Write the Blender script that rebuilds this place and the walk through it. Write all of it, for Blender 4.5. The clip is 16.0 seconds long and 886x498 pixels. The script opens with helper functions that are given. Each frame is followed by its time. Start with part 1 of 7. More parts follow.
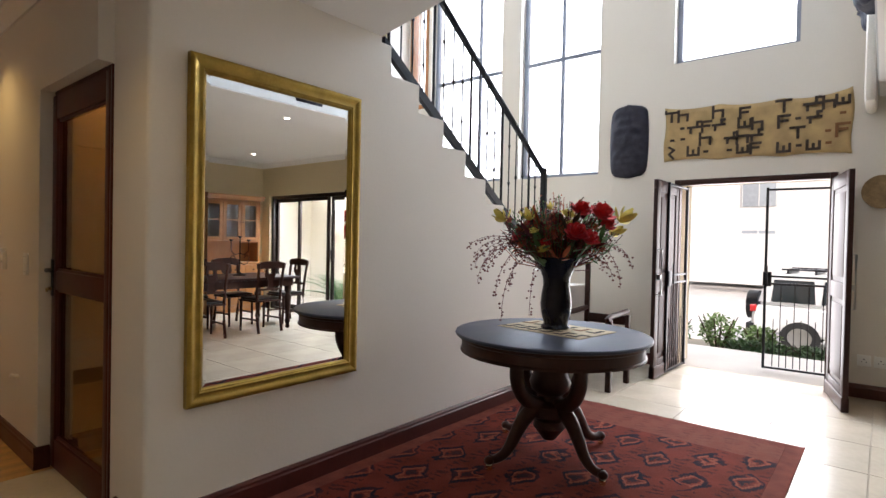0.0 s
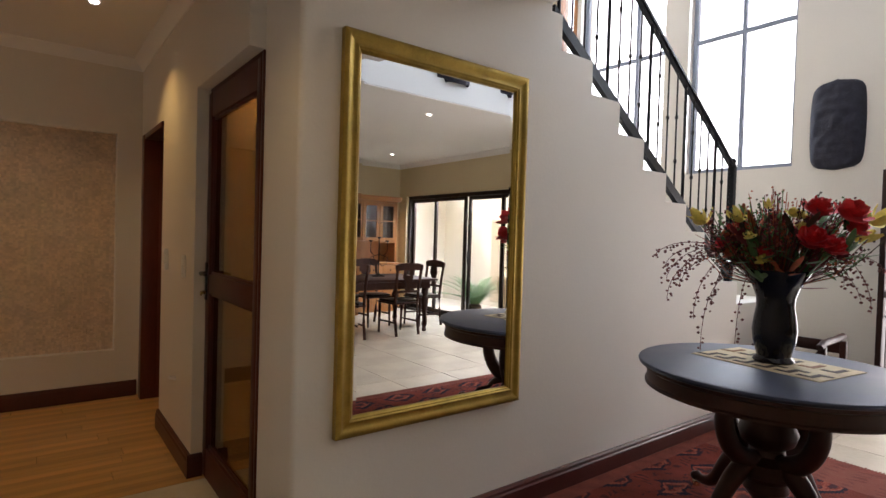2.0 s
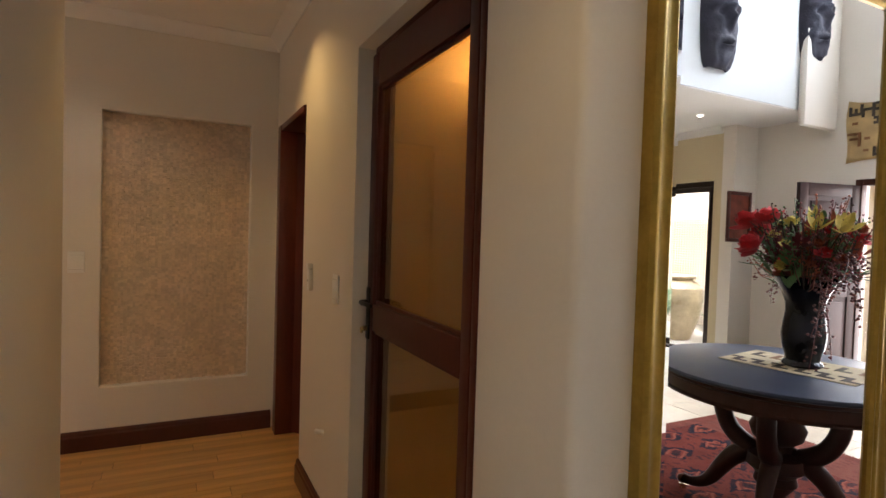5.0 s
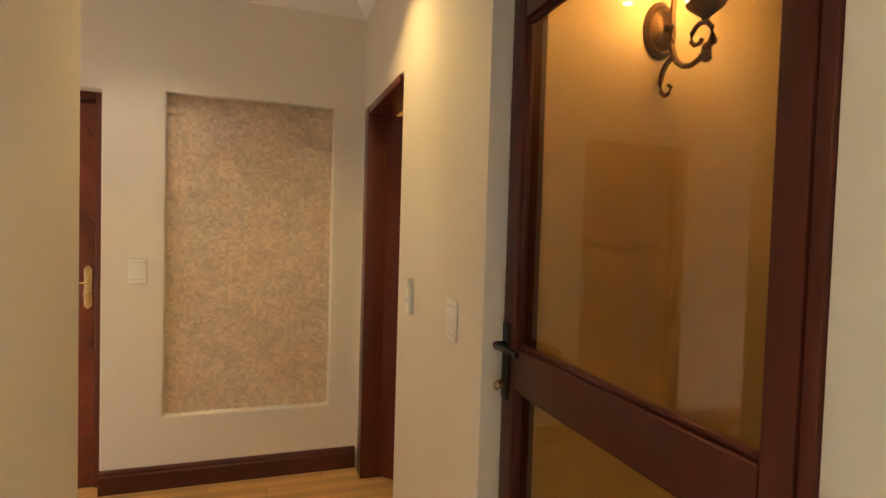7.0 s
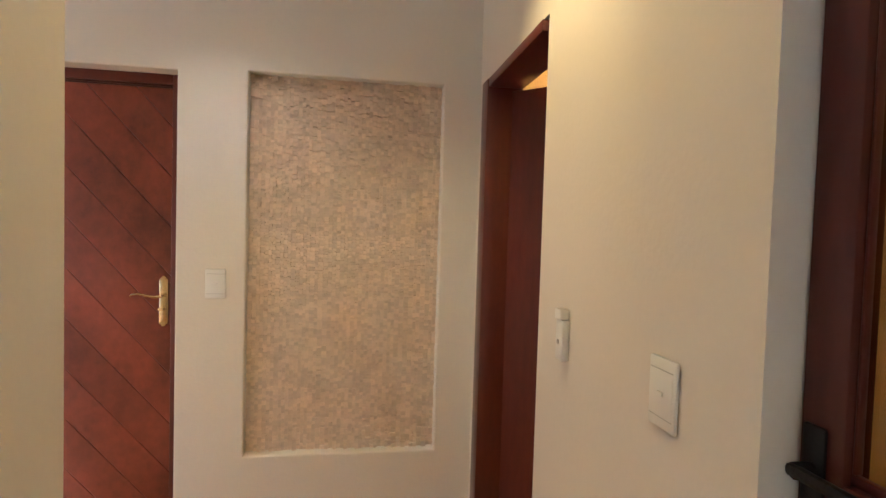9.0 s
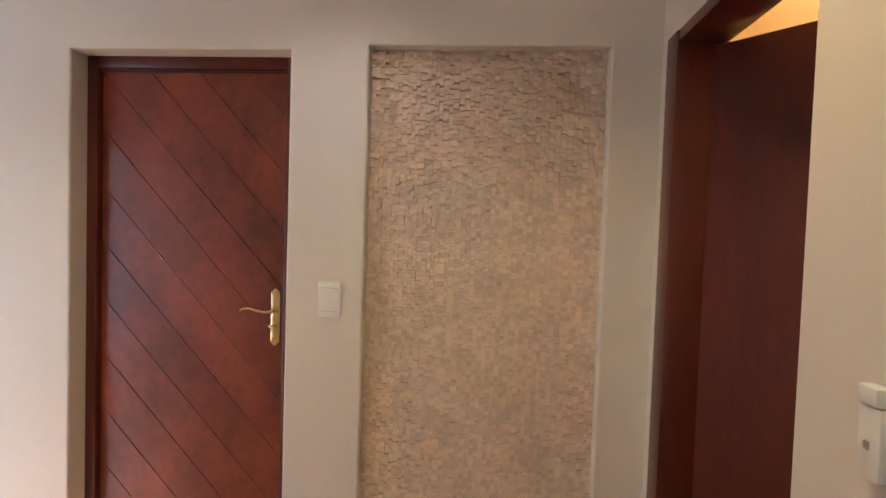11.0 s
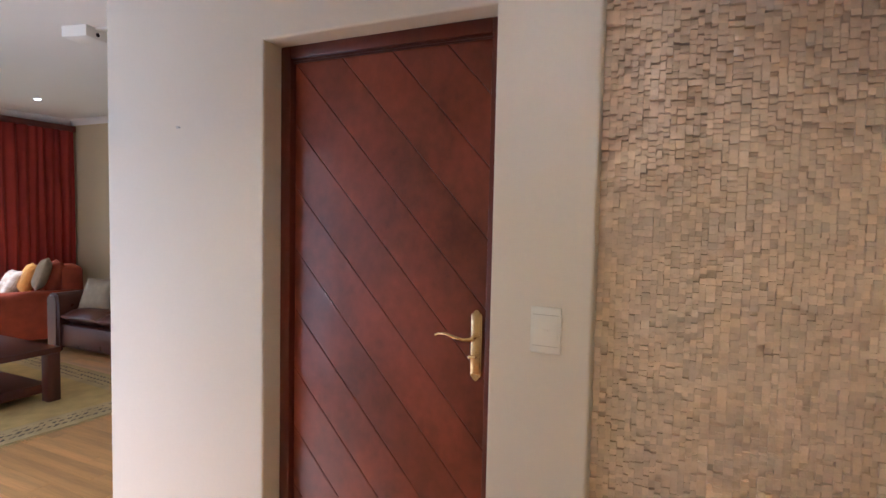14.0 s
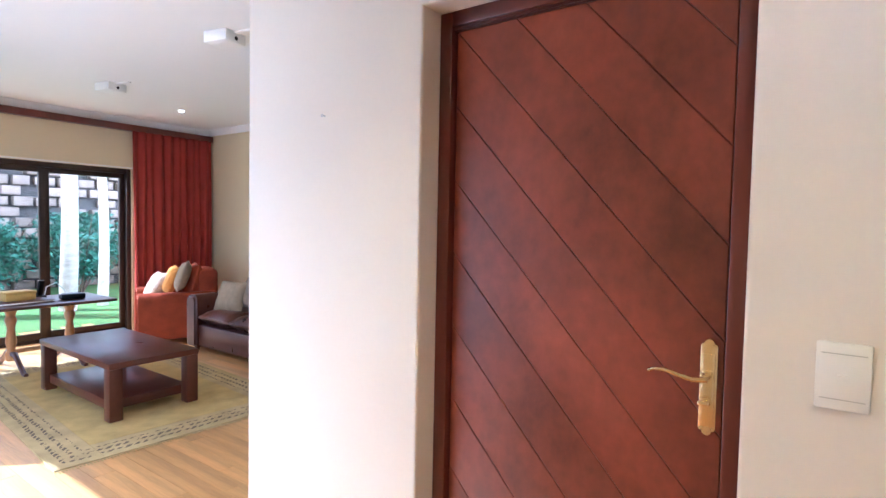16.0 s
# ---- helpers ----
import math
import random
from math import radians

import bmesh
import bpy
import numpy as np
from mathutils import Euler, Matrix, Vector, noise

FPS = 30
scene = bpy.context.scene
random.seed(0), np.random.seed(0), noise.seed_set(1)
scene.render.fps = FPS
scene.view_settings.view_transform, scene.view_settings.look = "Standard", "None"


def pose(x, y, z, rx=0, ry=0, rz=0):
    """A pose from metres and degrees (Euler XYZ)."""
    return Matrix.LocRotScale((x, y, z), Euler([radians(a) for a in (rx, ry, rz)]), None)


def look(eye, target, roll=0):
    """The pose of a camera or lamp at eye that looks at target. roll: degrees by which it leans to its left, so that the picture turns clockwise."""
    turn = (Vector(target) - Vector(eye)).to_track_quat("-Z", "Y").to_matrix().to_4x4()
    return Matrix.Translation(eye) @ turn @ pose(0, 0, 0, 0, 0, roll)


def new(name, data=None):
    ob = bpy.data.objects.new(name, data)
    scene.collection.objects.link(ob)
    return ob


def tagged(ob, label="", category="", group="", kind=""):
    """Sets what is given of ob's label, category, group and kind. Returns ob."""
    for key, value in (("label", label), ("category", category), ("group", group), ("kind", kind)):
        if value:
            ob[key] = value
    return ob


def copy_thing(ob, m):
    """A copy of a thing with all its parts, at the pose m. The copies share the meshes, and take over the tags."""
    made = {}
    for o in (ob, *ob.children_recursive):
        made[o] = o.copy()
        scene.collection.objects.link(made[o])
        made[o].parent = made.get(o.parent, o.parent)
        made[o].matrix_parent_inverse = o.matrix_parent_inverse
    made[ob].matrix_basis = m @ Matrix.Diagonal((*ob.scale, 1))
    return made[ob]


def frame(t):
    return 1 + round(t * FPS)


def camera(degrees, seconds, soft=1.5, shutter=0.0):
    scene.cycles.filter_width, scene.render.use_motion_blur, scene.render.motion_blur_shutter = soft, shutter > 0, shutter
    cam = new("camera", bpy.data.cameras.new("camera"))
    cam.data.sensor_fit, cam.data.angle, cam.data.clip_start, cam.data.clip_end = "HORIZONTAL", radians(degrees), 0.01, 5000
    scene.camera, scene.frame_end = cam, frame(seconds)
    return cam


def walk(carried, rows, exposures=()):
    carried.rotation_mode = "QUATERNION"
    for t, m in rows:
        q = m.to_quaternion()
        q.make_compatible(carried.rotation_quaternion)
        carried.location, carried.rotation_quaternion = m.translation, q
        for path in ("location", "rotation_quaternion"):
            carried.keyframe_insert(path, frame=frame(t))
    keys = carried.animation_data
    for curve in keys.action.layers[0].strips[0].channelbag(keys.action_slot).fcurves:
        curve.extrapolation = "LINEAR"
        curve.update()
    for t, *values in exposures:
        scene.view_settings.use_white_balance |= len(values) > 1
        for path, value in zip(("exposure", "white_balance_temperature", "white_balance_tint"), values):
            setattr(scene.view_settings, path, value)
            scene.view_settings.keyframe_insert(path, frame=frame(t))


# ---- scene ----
cam = camera(78.9, 16.0)

PATH = [
    (0, (-0.904, -2.437, 1.345), (0.643, -1.169, 1.314), 1.2),
    (0.5, (-0.868, -2.315, 1.355), (0.596, -0.952, 1.322), 1.4),
    (1, (-0.835, -2.189, 1.355), (0.549, -0.746, 1.317), 1.6),
    (1.5, (-0.774, -2.05, 1.361), (0.525, -0.53, 1.324), 1.6),
    (2, (-0.713, -1.925, 1.366), (0.502, -0.337, 1.324), 1.7),
    (2.5, (-0.682, -1.773, 1.36), (0.465, -0.135, 1.314), 1.6),
    (3, (-0.671, -1.591, 1.376), (0.414, 0.088, 1.325), 1.7),
    (3.5, (-0.654, -1.432, 1.346), (0.374, 0.283, 1.309), 1.6),
    (4, (-0.668, -1.245, 1.369), (0.318, 0.494, 1.324), 1.6),
    (6.5, (-0.588, -0.257, 1.437), (0.128, 1.61, 1.372), 1.8),
    (7, (-0.579, -0.083, 1.434), (0.069, 1.808, 1.364), 1.7),
    (7.5, (-0.584, 0.095, 1.434), (0.002, 2.006, 1.362), 1.7),
    (8, (-0.586, 0.267, 1.445), (-0.072, 2.198, 1.367), 1.6),
    (8.5, (-0.583, 0.425, 1.443), (-0.151, 2.376, 1.366), 1.6),
    (9, (-0.572, 0.587, 1.446), (-0.249, 2.559, 1.371), 1.7),
    (11.5, (-0.605, 1.216, 1.458), (-0.884, 3.194, 1.381), 1.8),
    (12, (-0.611, 1.291, 1.469), (-1.008, 3.249, 1.382), 1.7),
    (12.5, (-0.642, 1.366, 1.461), (-1.144, 3.301, 1.382), 1.6),
    (13, (-0.692, 1.46, 1.469), (-1.307, 3.361, 1.374), 1.4),
    (13.5, (-0.755, 1.552, 1.475), (-1.485, 3.411, 1.373), 1.4),
    (14, (-0.819, 1.606, 1.477), (-1.651, 3.421, 1.37), 1.2),
    (14.5, (-0.907, 1.676, 1.478), (-1.839, 3.442, 1.367), 1.1),
    (15, (-0.986, 1.742, 1.474), (-2.008, 3.458, 1.368), 1.1),
    (15.5, (-1.069, 1.793, 1.464), (-2.177, 3.455, 1.364), 1.0),
    (16, (-1.212, 1.817, 1.45), (-2.374, 3.443, 1.359), 1.1),
]
walk(cam, [(t, look(eye, target, roll)) for t, eye, target, roll in PATH], [(0, 0.03, 6150, 16), (0.7, 0.27, 6250, 17), (2, -0.13, 6350, 19), (4, -0.26, 6300, 19), (6.5, 1.38, 6100, 10), (7.5, 1.38, 5850, 6), (9, 1.55, 5050, 9), (12.0, 1.15, 4900, 14), (13.5, 1.05, 4800, 14), (14.5, 1.45, 4700, 15), (16, 2.0, 4500, 14)])

# ---------------- light ----------------
world = bpy.data.worlds.new("sky_world")
scene.world = world
world.use_nodes = True
_nt = world.node_tree
_sky = _nt.nodes.new("ShaderNodeTexSky")
_sky.sky_type = "NISHITA"
_sky.sun_disc = False
_sky.dust_density = 6.0
_sky.air_density = 1.0
_sky.ozone_density = 0.6
_sky.sun_elevation = radians(40)
_sky.sun_rotation = radians(222.5)
_nt.links.new(_sky.outputs[0], _nt.nodes["Background"].inputs[0])
_nt.nodes["Background"].inputs[1].default_value = 0.10


def lamp(name, kind, m, energy, color=(1, 1, 1), size=None, angle=None, blend=0.6):
    data = bpy.data.lights.new(name, kind)
    data.energy, data.color = energy, color
    if kind == "AREA":
        data.shape, data.size, data.size_y = "RECTANGLE", size[0], size[1]
    if kind == "SUN":
        data.angle = angle
    if kind == "SPOT":
        data.spot_size, data.spot_blend, data.shadow_soft_size = angle, blend, 0.04
    if kind == "POINT":
        data.shadow_soft_size = size
    ob = new(name, data)
    ob.matrix_world = m
    return ob


DAY = (0.78, 0.90, 1.0)
WARM = (1.0, 0.655, 0.22)
lamp("sun", "SUN", look((0, 0, 20), (6.6, 7.2, 11.8)), 3.6, (1, 0.95, 0.87), angle=radians(0.6))
# area lamps for the sky light in the window openings, the dining one outside
lamp("window_light_front", "AREA", pose(5.32, 0.80, 3.7, 0, 90, 0), 102, DAY, (2.9, 1.1))
lamp("window_light_stair", "AREA", pose(5.32, 2.30, 3.7, 0, 90, 0), 72, DAY, (2.9, 1.2))
lamp("window_light_upper", "AREA", pose(5.32, -1.18, 4.1, 0, 90, 0), 55, DAY, (1.4, 1.1))
lamp("window_light_door", "AREA", pose(5.55, -1.37, 1.05, 0, 90, 0), 55, (1, 0.97, 0.92), (1.95, 1.35))
# lamp added above the courtyard, aimed in through the dining slider
lamp("courtyard_sky_fill", "AREA", look((5.75, -5.0, 2.75), (3.2, -5.0, 0.6)), 310, DAY, (3.2, 0.9))
lamp("window_light_living", "AREA", pose(-8.42, 3.7, 1.1, 0, -90, 0), 4, (0.95, 0.97, 1.0), (2.0, 3.6))

lamp("window_light_garden", "AREA", pose(-4.8, 1.10, 1.08, -90, 0, 180), 13, DAY, (2.8, 2.0))

# ---------------- materials ----------------


def mat(name, color, rough=0.6, metal=0.0, vary=0.12, scale=6.0, bump=0.05, fine=120.0, stretch=(1, 1, 1), spec=0.5, coat=0.0, per_object=0.0):
    m = bpy.data.materials.new(name)
    m.use_nodes = True
    nt = m.node_tree
    n, l = nt.nodes, nt.links
    b = n["Principled BSDF"]
    b.inputs["Roughness"].default_value = rough
    b.inputs["Metallic"].default_value = metal
    b.inputs["Specular IOR Level"].default_value = spec
    b.inputs["Coat Weight"].default_value = coat
    tc = n.new("ShaderNodeTexCoord")
    mp = n.new("ShaderNodeMapping")
    mp.inputs["Scale"].default_value = stretch
    l.new(tc.outputs["Object"], mp.inputs[0])
    a = n.new("ShaderNodeTexNoise")
    a.inputs["Scale"].default_value, a.inputs["Detail"].default_value = scale, 6
    l.new(mp.outputs[0], a.inputs["Vector"])
    f = n.new("ShaderNodeTexNoise")
    f.inputs["Scale"].default_value, f.inputs["Detail"].default_value = fine, 3
    l.new(mp.outputs[0], f.inputs["Vector"])
    mix = n.new("ShaderNodeMix")
    mix.data_type = "RGBA"
    mix.inputs[6].default_value = (*[c * (1 - vary) for c in color], 1)
    mix.inputs[7].default_value = (*[min(1, c * (1 + vary)) for c in color], 1)
    fac = n.new("ShaderNodeMath")
    fac.operation = "MULTIPLY_ADD"
    l.new(f.outputs[0], fac.inputs[0])
    fac.inputs[1].default_value = 0.35
    l.new(a.outputs[0], fac.inputs[2])
    rng = n.new("ShaderNodeMapRange")
    rng.inputs[1].default_value, rng.inputs[2].default_value = 0.4, 0.95
    l.new(fac.outputs[0], rng.inputs[0])
    l.new(rng.outputs[0], mix.inputs[0])
    out = mix.outputs[2]
    if per_object:
        oi = n.new("ShaderNodeObjectInfo")
        hv = n.new("ShaderNodeHueSaturation")
        r2 = n.new("ShaderNodeMapRange")
        r2.inputs[3].default_value, r2.inputs[4].default_value = 1 - per_object, 1 + per_object
        l.new(oi.outputs["Random"], r2.inputs[0])
        l.new(r2.outputs[0], hv.inputs["Value"])
        l.new(out, hv.inputs["Color"])
        out = hv.outputs[0]
    l.new(out, b.inputs["Base Color"])
    rr = n.new("ShaderNodeMapRange")
    rr.inputs[3].default_value, rr.inputs[4].default_value = max(0.02, rough - 0.08), min(1, rough + 0.08)
    l.new(a.outputs[0], rr.inputs[0])
    l.new(rr.outputs[0], b.inputs["Roughness"])
    if bump:
        bp = n.new("ShaderNodeBump")
        bp.inputs["Strength"].default_value, bp.inputs["Distance"].default_value = bump, 0.01
        l.new(f.outputs[0], bp.inputs["Height"])
        l.new(bp.outputs[0], b.inputs["Normal"])
    return m


def glow(name, color, strength):
    m = bpy.data.materials.new(name)
    m.use_nodes = True
    b = m.node_tree.nodes["Principled BSDF"]
    b.inputs["Base Color"].default_value = (*color, 1)
    b.inputs["Emission Color"].default_value = (*color, 1)
    b.inputs["Emission Strength"].default_value = strength
    return m


def glass(name, tint=(1, 1, 1), gloss=1.0):
    """A thin pane: clear, with the mirror of its two faces on it, stronger at a slant."""
    m = bpy.data.materials.new(name)
    m.use_nodes = True
    nt = m.node_tree
    n, l = nt.nodes, nt.links
    n.remove(n["Principled BSDF"])
    t = n.new("ShaderNodeBsdfTransparent")
    t.inputs[0].default_value = (*tint, 1)
    g = n.new("ShaderNodeBsdfGlossy")
    g.inputs["Roughness"].default_value = 0.0
    f = n.new("ShaderNodeLayerWeight")
    f.inputs["Blend"].default_value = 0.5
    p = n.new("ShaderNodeMath")
    p.operation = "POWER"
    p.inputs[1].default_value = 5.0
    l.new(f.outputs["Facing"], p.inputs[0])
    k = n.new("ShaderNodeMath")
    k.operation, k.use_clamp = "MULTIPLY_ADD", True
    k.inputs[1].default_value, k.inputs[2].default_value = 0.95, 0.045 * gloss
    l.new(p.outputs[0], k.inputs[0])
    mx = n.new("ShaderNodeMixShader")
    l.new(k.outputs[0], mx.inputs[0])
    l.new(t.outputs[0], mx.inputs[1])
    l.new(g.outputs[0], mx.inputs[2])
    l.new(mx.outputs[0], n["Material Output"].inputs[0])
    return m


WALL = mat("cream_plaster", (0.74, 0.69, 0.615), 0.55, vary=0.03, scale=1.2, bump=0.08, fine=60, spec=0.3)
KHAKI = mat("khaki_plaster", (0.62, 0.52, 0.33), 0.6, vary=0.03, scale=1.2, bump=0.08, fine=60, spec=0.3)
CEIL = mat("white_ceiling_paint", (0.82, 0.80, 0.77), 0.7, vary=0.02, scale=1.0, bump=0.03, fine=80)
PALE = mat("pale_grey_plaster", (0.52, 0.54, 0.54), 0.6, vary=0.03, scale=1.0, bump=0.06, fine=60)
MAHOG = mat("mahogany", (0.105, 0.019, 0.011), 0.36, vary=0.45, scale=3.0, bump=0.03, fine=40, stretch=(1, 1, 0.25), coat=0.25)
SKIRT = mat("skirting_stain", (0.070, 0.014, 0.010), 0.36, vary=0.3, scale=3.0, bump=0.03, fine=40, coat=0.12)
DARKWOOD = mat("dark_wood", (0.042, 0.013, 0.008), 0.42, vary=0.4, scale=5.0, bump=0.03, fine=50, stretch=(1, 1, 0.3), spec=0.3, coat=0.0)
# dark table varnish, the blue sheen of the windows painted into its base colour
SHEENWOOD = mat("dark_varnish_blue_sheen", (0.018, 0.029, 0.064), 0.46, vary=0.3, scale=5.0, bump=0.02, fine=60, coat=0.0, spec=0.7)
TEAK = mat("honey_wood", (0.36, 0.15, 0.045), 0.35, vary=0.25, scale=4.0, bump=0.03, fine=40, stretch=(1, 1, 0.2), coat=0.2)
BRONZE = mat("bronze_aluminium", (0.035, 0.022, 0.016), 0.4, 0.3, vary=0.15, bump=0.02)
IRON = mat("black_iron", (0.012, 0.012, 0.014), 0.42, 0.6, vary=0.3, bump=0.1)
GOLD = mat("gilded_frame", (0.37, 0.245, 0.05), 0.36, 0.75, vary=0.25, scale=14.0, bump=0.08, fine=90)
BRASS = mat("polished_brass", (0.82, 0.68, 0.40), 0.24, 1.0, vary=0.1, bump=0.02)
CHROME = mat("satin_metal", (0.55, 0.55, 0.55), 0.3, 1.0, vary=0.05, bump=0.0)
PLASTIC = mat("white_plastic", (0.80, 0.79, 0.75), 0.35, vary=0.02, bump=0.0)
WINPAINT = mat("grey_window_frame", (0.24, 0.27, 0.34), 0.4, vary=0.03, bump=0.0)
TILE = mat("cream_floor_tile", (0.62, 0.55, 0.44), 0.22, vary=0.12, scale=2.5, bump=0.02, fine=30, per_object=0.05)
GROUT = mat("floor_grout", (0.40, 0.35, 0.28), 0.8, vary=0.1)
PLANK = mat("oak_plank", (0.58, 0.33, 0.115), 0.33, vary=0.34, scale=3.0, bump=0.03, fine=30, stretch=(0.25, 4.0, 1.0), per_object=0.13)
GAP = mat("plank_gap", (0.10, 0.05, 0.02), 0.8)
STONE = mat("split_travertine", (0.80, 0.655, 0.515), 0.75, vary=0.13, scale=9.0, bump=0.30, fine=90, per_object=0.11)
STONEB = mat("stone_backing", (0.55, 0.43, 0.30), 0.9, vary=0.2)
CLEAR = glass("window_glass", (1, 1, 1), 0.6)
TINTED = glass("reflective_door_glass", (0.80, 0.70, 0.55), 1.0)
CONCRETE = mat("pale_paving", (0.62, 0.58, 0.52), 0.8, vary=0.1, scale=1.5, bump=0.2, fine=60)
GRASS = mat("lawn", (0.09, 0.19, 0.04), 0.9, vary=0.4, scale=3.0, bump=0.6, fine=150)
EARTH = mat("ground_earth", (0.22, 0.19, 0.13), 0.9, vary=0.25, scale=0.8, bump=0.3)
LEAF = mat("shrub_leaf", (0.055, 0.12, 0.035), 0.5, vary=0.35, scale=5.0, bump=0.05)
LEAFB = mat("blue_green_leaf", (0.035, 0.12, 0.075), 0.5, vary=0.35, scale=5.0, bump=0.05)
SILVER = mat("mirror_silver", (0.93, 0.93, 0.92), 0.0, 1.0, vary=0.0, bump=0.0)
_sb = SILVER.node_tree.nodes["Principled BSDF"]
for _l in list(_sb.inputs["Roughness"].links) + list(_sb.inputs["Base Color"].links):
    SILVER.node_tree.links.remove(_l)
_sb.inputs["Roughness"].default_value = 0.01
_sb.inputs["Base Color"].default_value = (0.93, 0.93, 0.92, 1)

# ---------------- mesh helpers ----------------


def box(bm, x0, x1, y0, y1, z0, z1, bevel=0.0, m=None):
    r = bmesh.ops.create_cube(bm, size=1.0)
    vs = r["verts"]
    bmesh.ops.scale(bm, vec=(x1 - x0, y1 - y0, z1 - z0), verts=vs)
    bmesh.ops.translate(bm, vec=((x0 + x1) / 2, (y0 + y1) / 2, (z0 + z1) / 2), verts=vs)
    if bevel:
        es = list({e for v in vs for e in v.link_edges})
        out = bmesh.ops.bevel(bm, geom=es, offset=bevel, segments=2, profile=0.5, affect="EDGES")
        vs = list({v for f in out["faces"] for v in f.verts} | {v for v in vs if v.is_valid})
    if m is not None:
        bmesh.ops.transform(bm, matrix=m, verts=vs)
    return vs


def cyl(bm, a, b, r, r2=None, n=12, caps=True):
    a, b = Vector(a), Vector(b)
    d = b - a
    rot = d.to_track_quat("Z", "Y").to_matrix().to_4x4()
    bmesh.ops.create_cone(bm, cap_ends=caps, segments=n, radius1=r, radius2=r if r2 is None else r2, depth=d.length,
                          matrix=Matrix.Translation((a + b) / 2) @ rot)


def lathe(bm, profile, n=28, x=0.0, y=0.0):
    rings = []
    for r, z in profile:
        rings.append([bm.verts.new((x + r * math.cos(2 * math.pi * i / n), y + r * math.sin(2 * math.pi * i / n), z)) for i in range(n)])
    for a, b in zip(rings, rings[1:]):
        for i in range(n):
            bm.faces.new((a[i], a[(i + 1) % n], b[(i + 1) % n], b[i]))
    bm.faces.new(rings[0][::-1])
    bm.faces.new(rings[-1])


def tube(bm, pts, r, n=8, taper=None):
    """A round rod along pts; taper: radius at the far end."""
    pts = [Vector(p) for p in pts]
    rings = []
    for i, p in enumerate(pts):
        d = (pts[min(i + 1, len(pts) - 1)] - pts[max(i - 1, 0)]).normalized()
        q = d.to_track_quat("Z", "Y")
        rad = r if taper is None else r + (taper - r) * i / (len(pts) - 1)
        rings.append([bm.verts.new(p + q @ Vector((rad * math.cos(2 * math.pi * k / n), rad * math.sin(2 * math.pi * k / n), 0))) for k in range(n)])
    for a, b in zip(rings, rings[1:]):
        for k in range(n):
            bm.faces.new((a[k], a[(k + 1) % n], b[(k + 1) % n], b[k]))
    bm.faces.new(rings[0][::-1])
    bm.faces.new(rings[-1])


def ball(bm, c, r, sx=1, sy=1, sz=1, sub=2, rot=None):
    m = Matrix.Translation(c) @ (rot.to_4x4() if rot else Matrix.Identity(4)) @ Matrix.Diagonal((sx, sy, sz, 1))
    return bmesh.ops.create_icosphere(bm, subdivisions=sub, radius=r, matrix=m)["verts"]


def prism(bm, outline, a, b, axis="y"):
    """Extrude a closed outline of (u, z) along an axis from a to b."""
    def p(u, z, w):
        return (u, w, z) if axis == "y" else (w, u, z) if axis == "x" else (u, z, w)
    va = [bm.verts.new(p(u, z, a)) for u, z in outline]
    vb = [bm.verts.new(p(u, z, b)) for u, z in outline]
    k = len(outline)
    for i in range(k):
        bm.faces.new((va[i], va[(i + 1) % k], vb[(i + 1) % k], vb[i]))
    bm.faces.new(va[::-1])
    bm.faces.new(vb)


def finish(bm, smooth=None):
    bmesh.ops.recalc_face_normals(bm, faces=bm.faces)
    if smooth:
        for f in bm.faces:
            f.smooth = True
        for e in bm.edges:
            if len(e.link_faces) == 2 and e.calc_face_angle(0) > smooth:
                e.smooth = False


def part(name, bm, material, parent=None, label="", smooth=0.7, m=None):
    finish(bm, smooth)
    me = bpy.data.meshes.new(name)
    bm.to_mesh(me)
    bm.free()
    for mt in (material if isinstance(material, (list, tuple)) else [material]):
        me.materials.append(mt)
    ob = new(name, me)
    ob.parent = parent
    if m is not None:
        ob.matrix_basis = m
    if label:
        ob["label"] = label
    return ob


def setting(name, bm, material, label, category, smooth=0.0):
    return tagged(part(name, bm, material, smooth=smooth), label, category, kind="structure")


def empty(name, label, category, m=None, group="", kind=""):
    ob = new(name)
    ob.empty_display_size = 0.1
    if m is not None:
        ob.matrix_basis = m
    return tagged(ob, label, category, group, kind)


def wall(bm, axis, at, thick, u0, u1, z0, z1, holes=()):
    """A wall on axis = at, reaching to at + thick, along the other axis from u0 to u1, with holes (u0, u1, z0, z1)."""
    lo, hi = sorted((at, at + thick))
    cuts = sorted({u0, u1, *[h[0] for h in holes], *[h[1] for h in holes]})
    for a, b in zip(cuts, cuts[1:]):
        inside = sorted([(h[2], h[3]) for h in holes if h[0] <= a + 1e-6 and h[1] >= b - 1e-6])
        z = z0
        for p, q in inside + [(z1, z1)]:
            if p > z + 1e-6:
                if axis == "x":
                    box(bm, lo, hi, a, b, z, p)
                else:
                    box(bm, a, b, lo, hi, z, p)
            z = max(z, q)
    bmesh.ops.remove_doubles(bm, verts=bm.verts, dist=1e-5)
    seen = {}
    for f in bm.faces:
        seen.setdefault(tuple(round(c, 4) for c in f.calc_center_median()), []).append(f)
    bmesh.ops.delete(bm, geom=[f for fs in seen.values() if len(fs) > 1 for f in fs], context="FACES_ONLY")


# ---------------- setting: walls ----------------
FRONT = 5.28
END = 3.10
HEAD = 2.10
NX0, NX1, NZ0, NZ1 = -1.052, -0.178, 0.387, 2.118

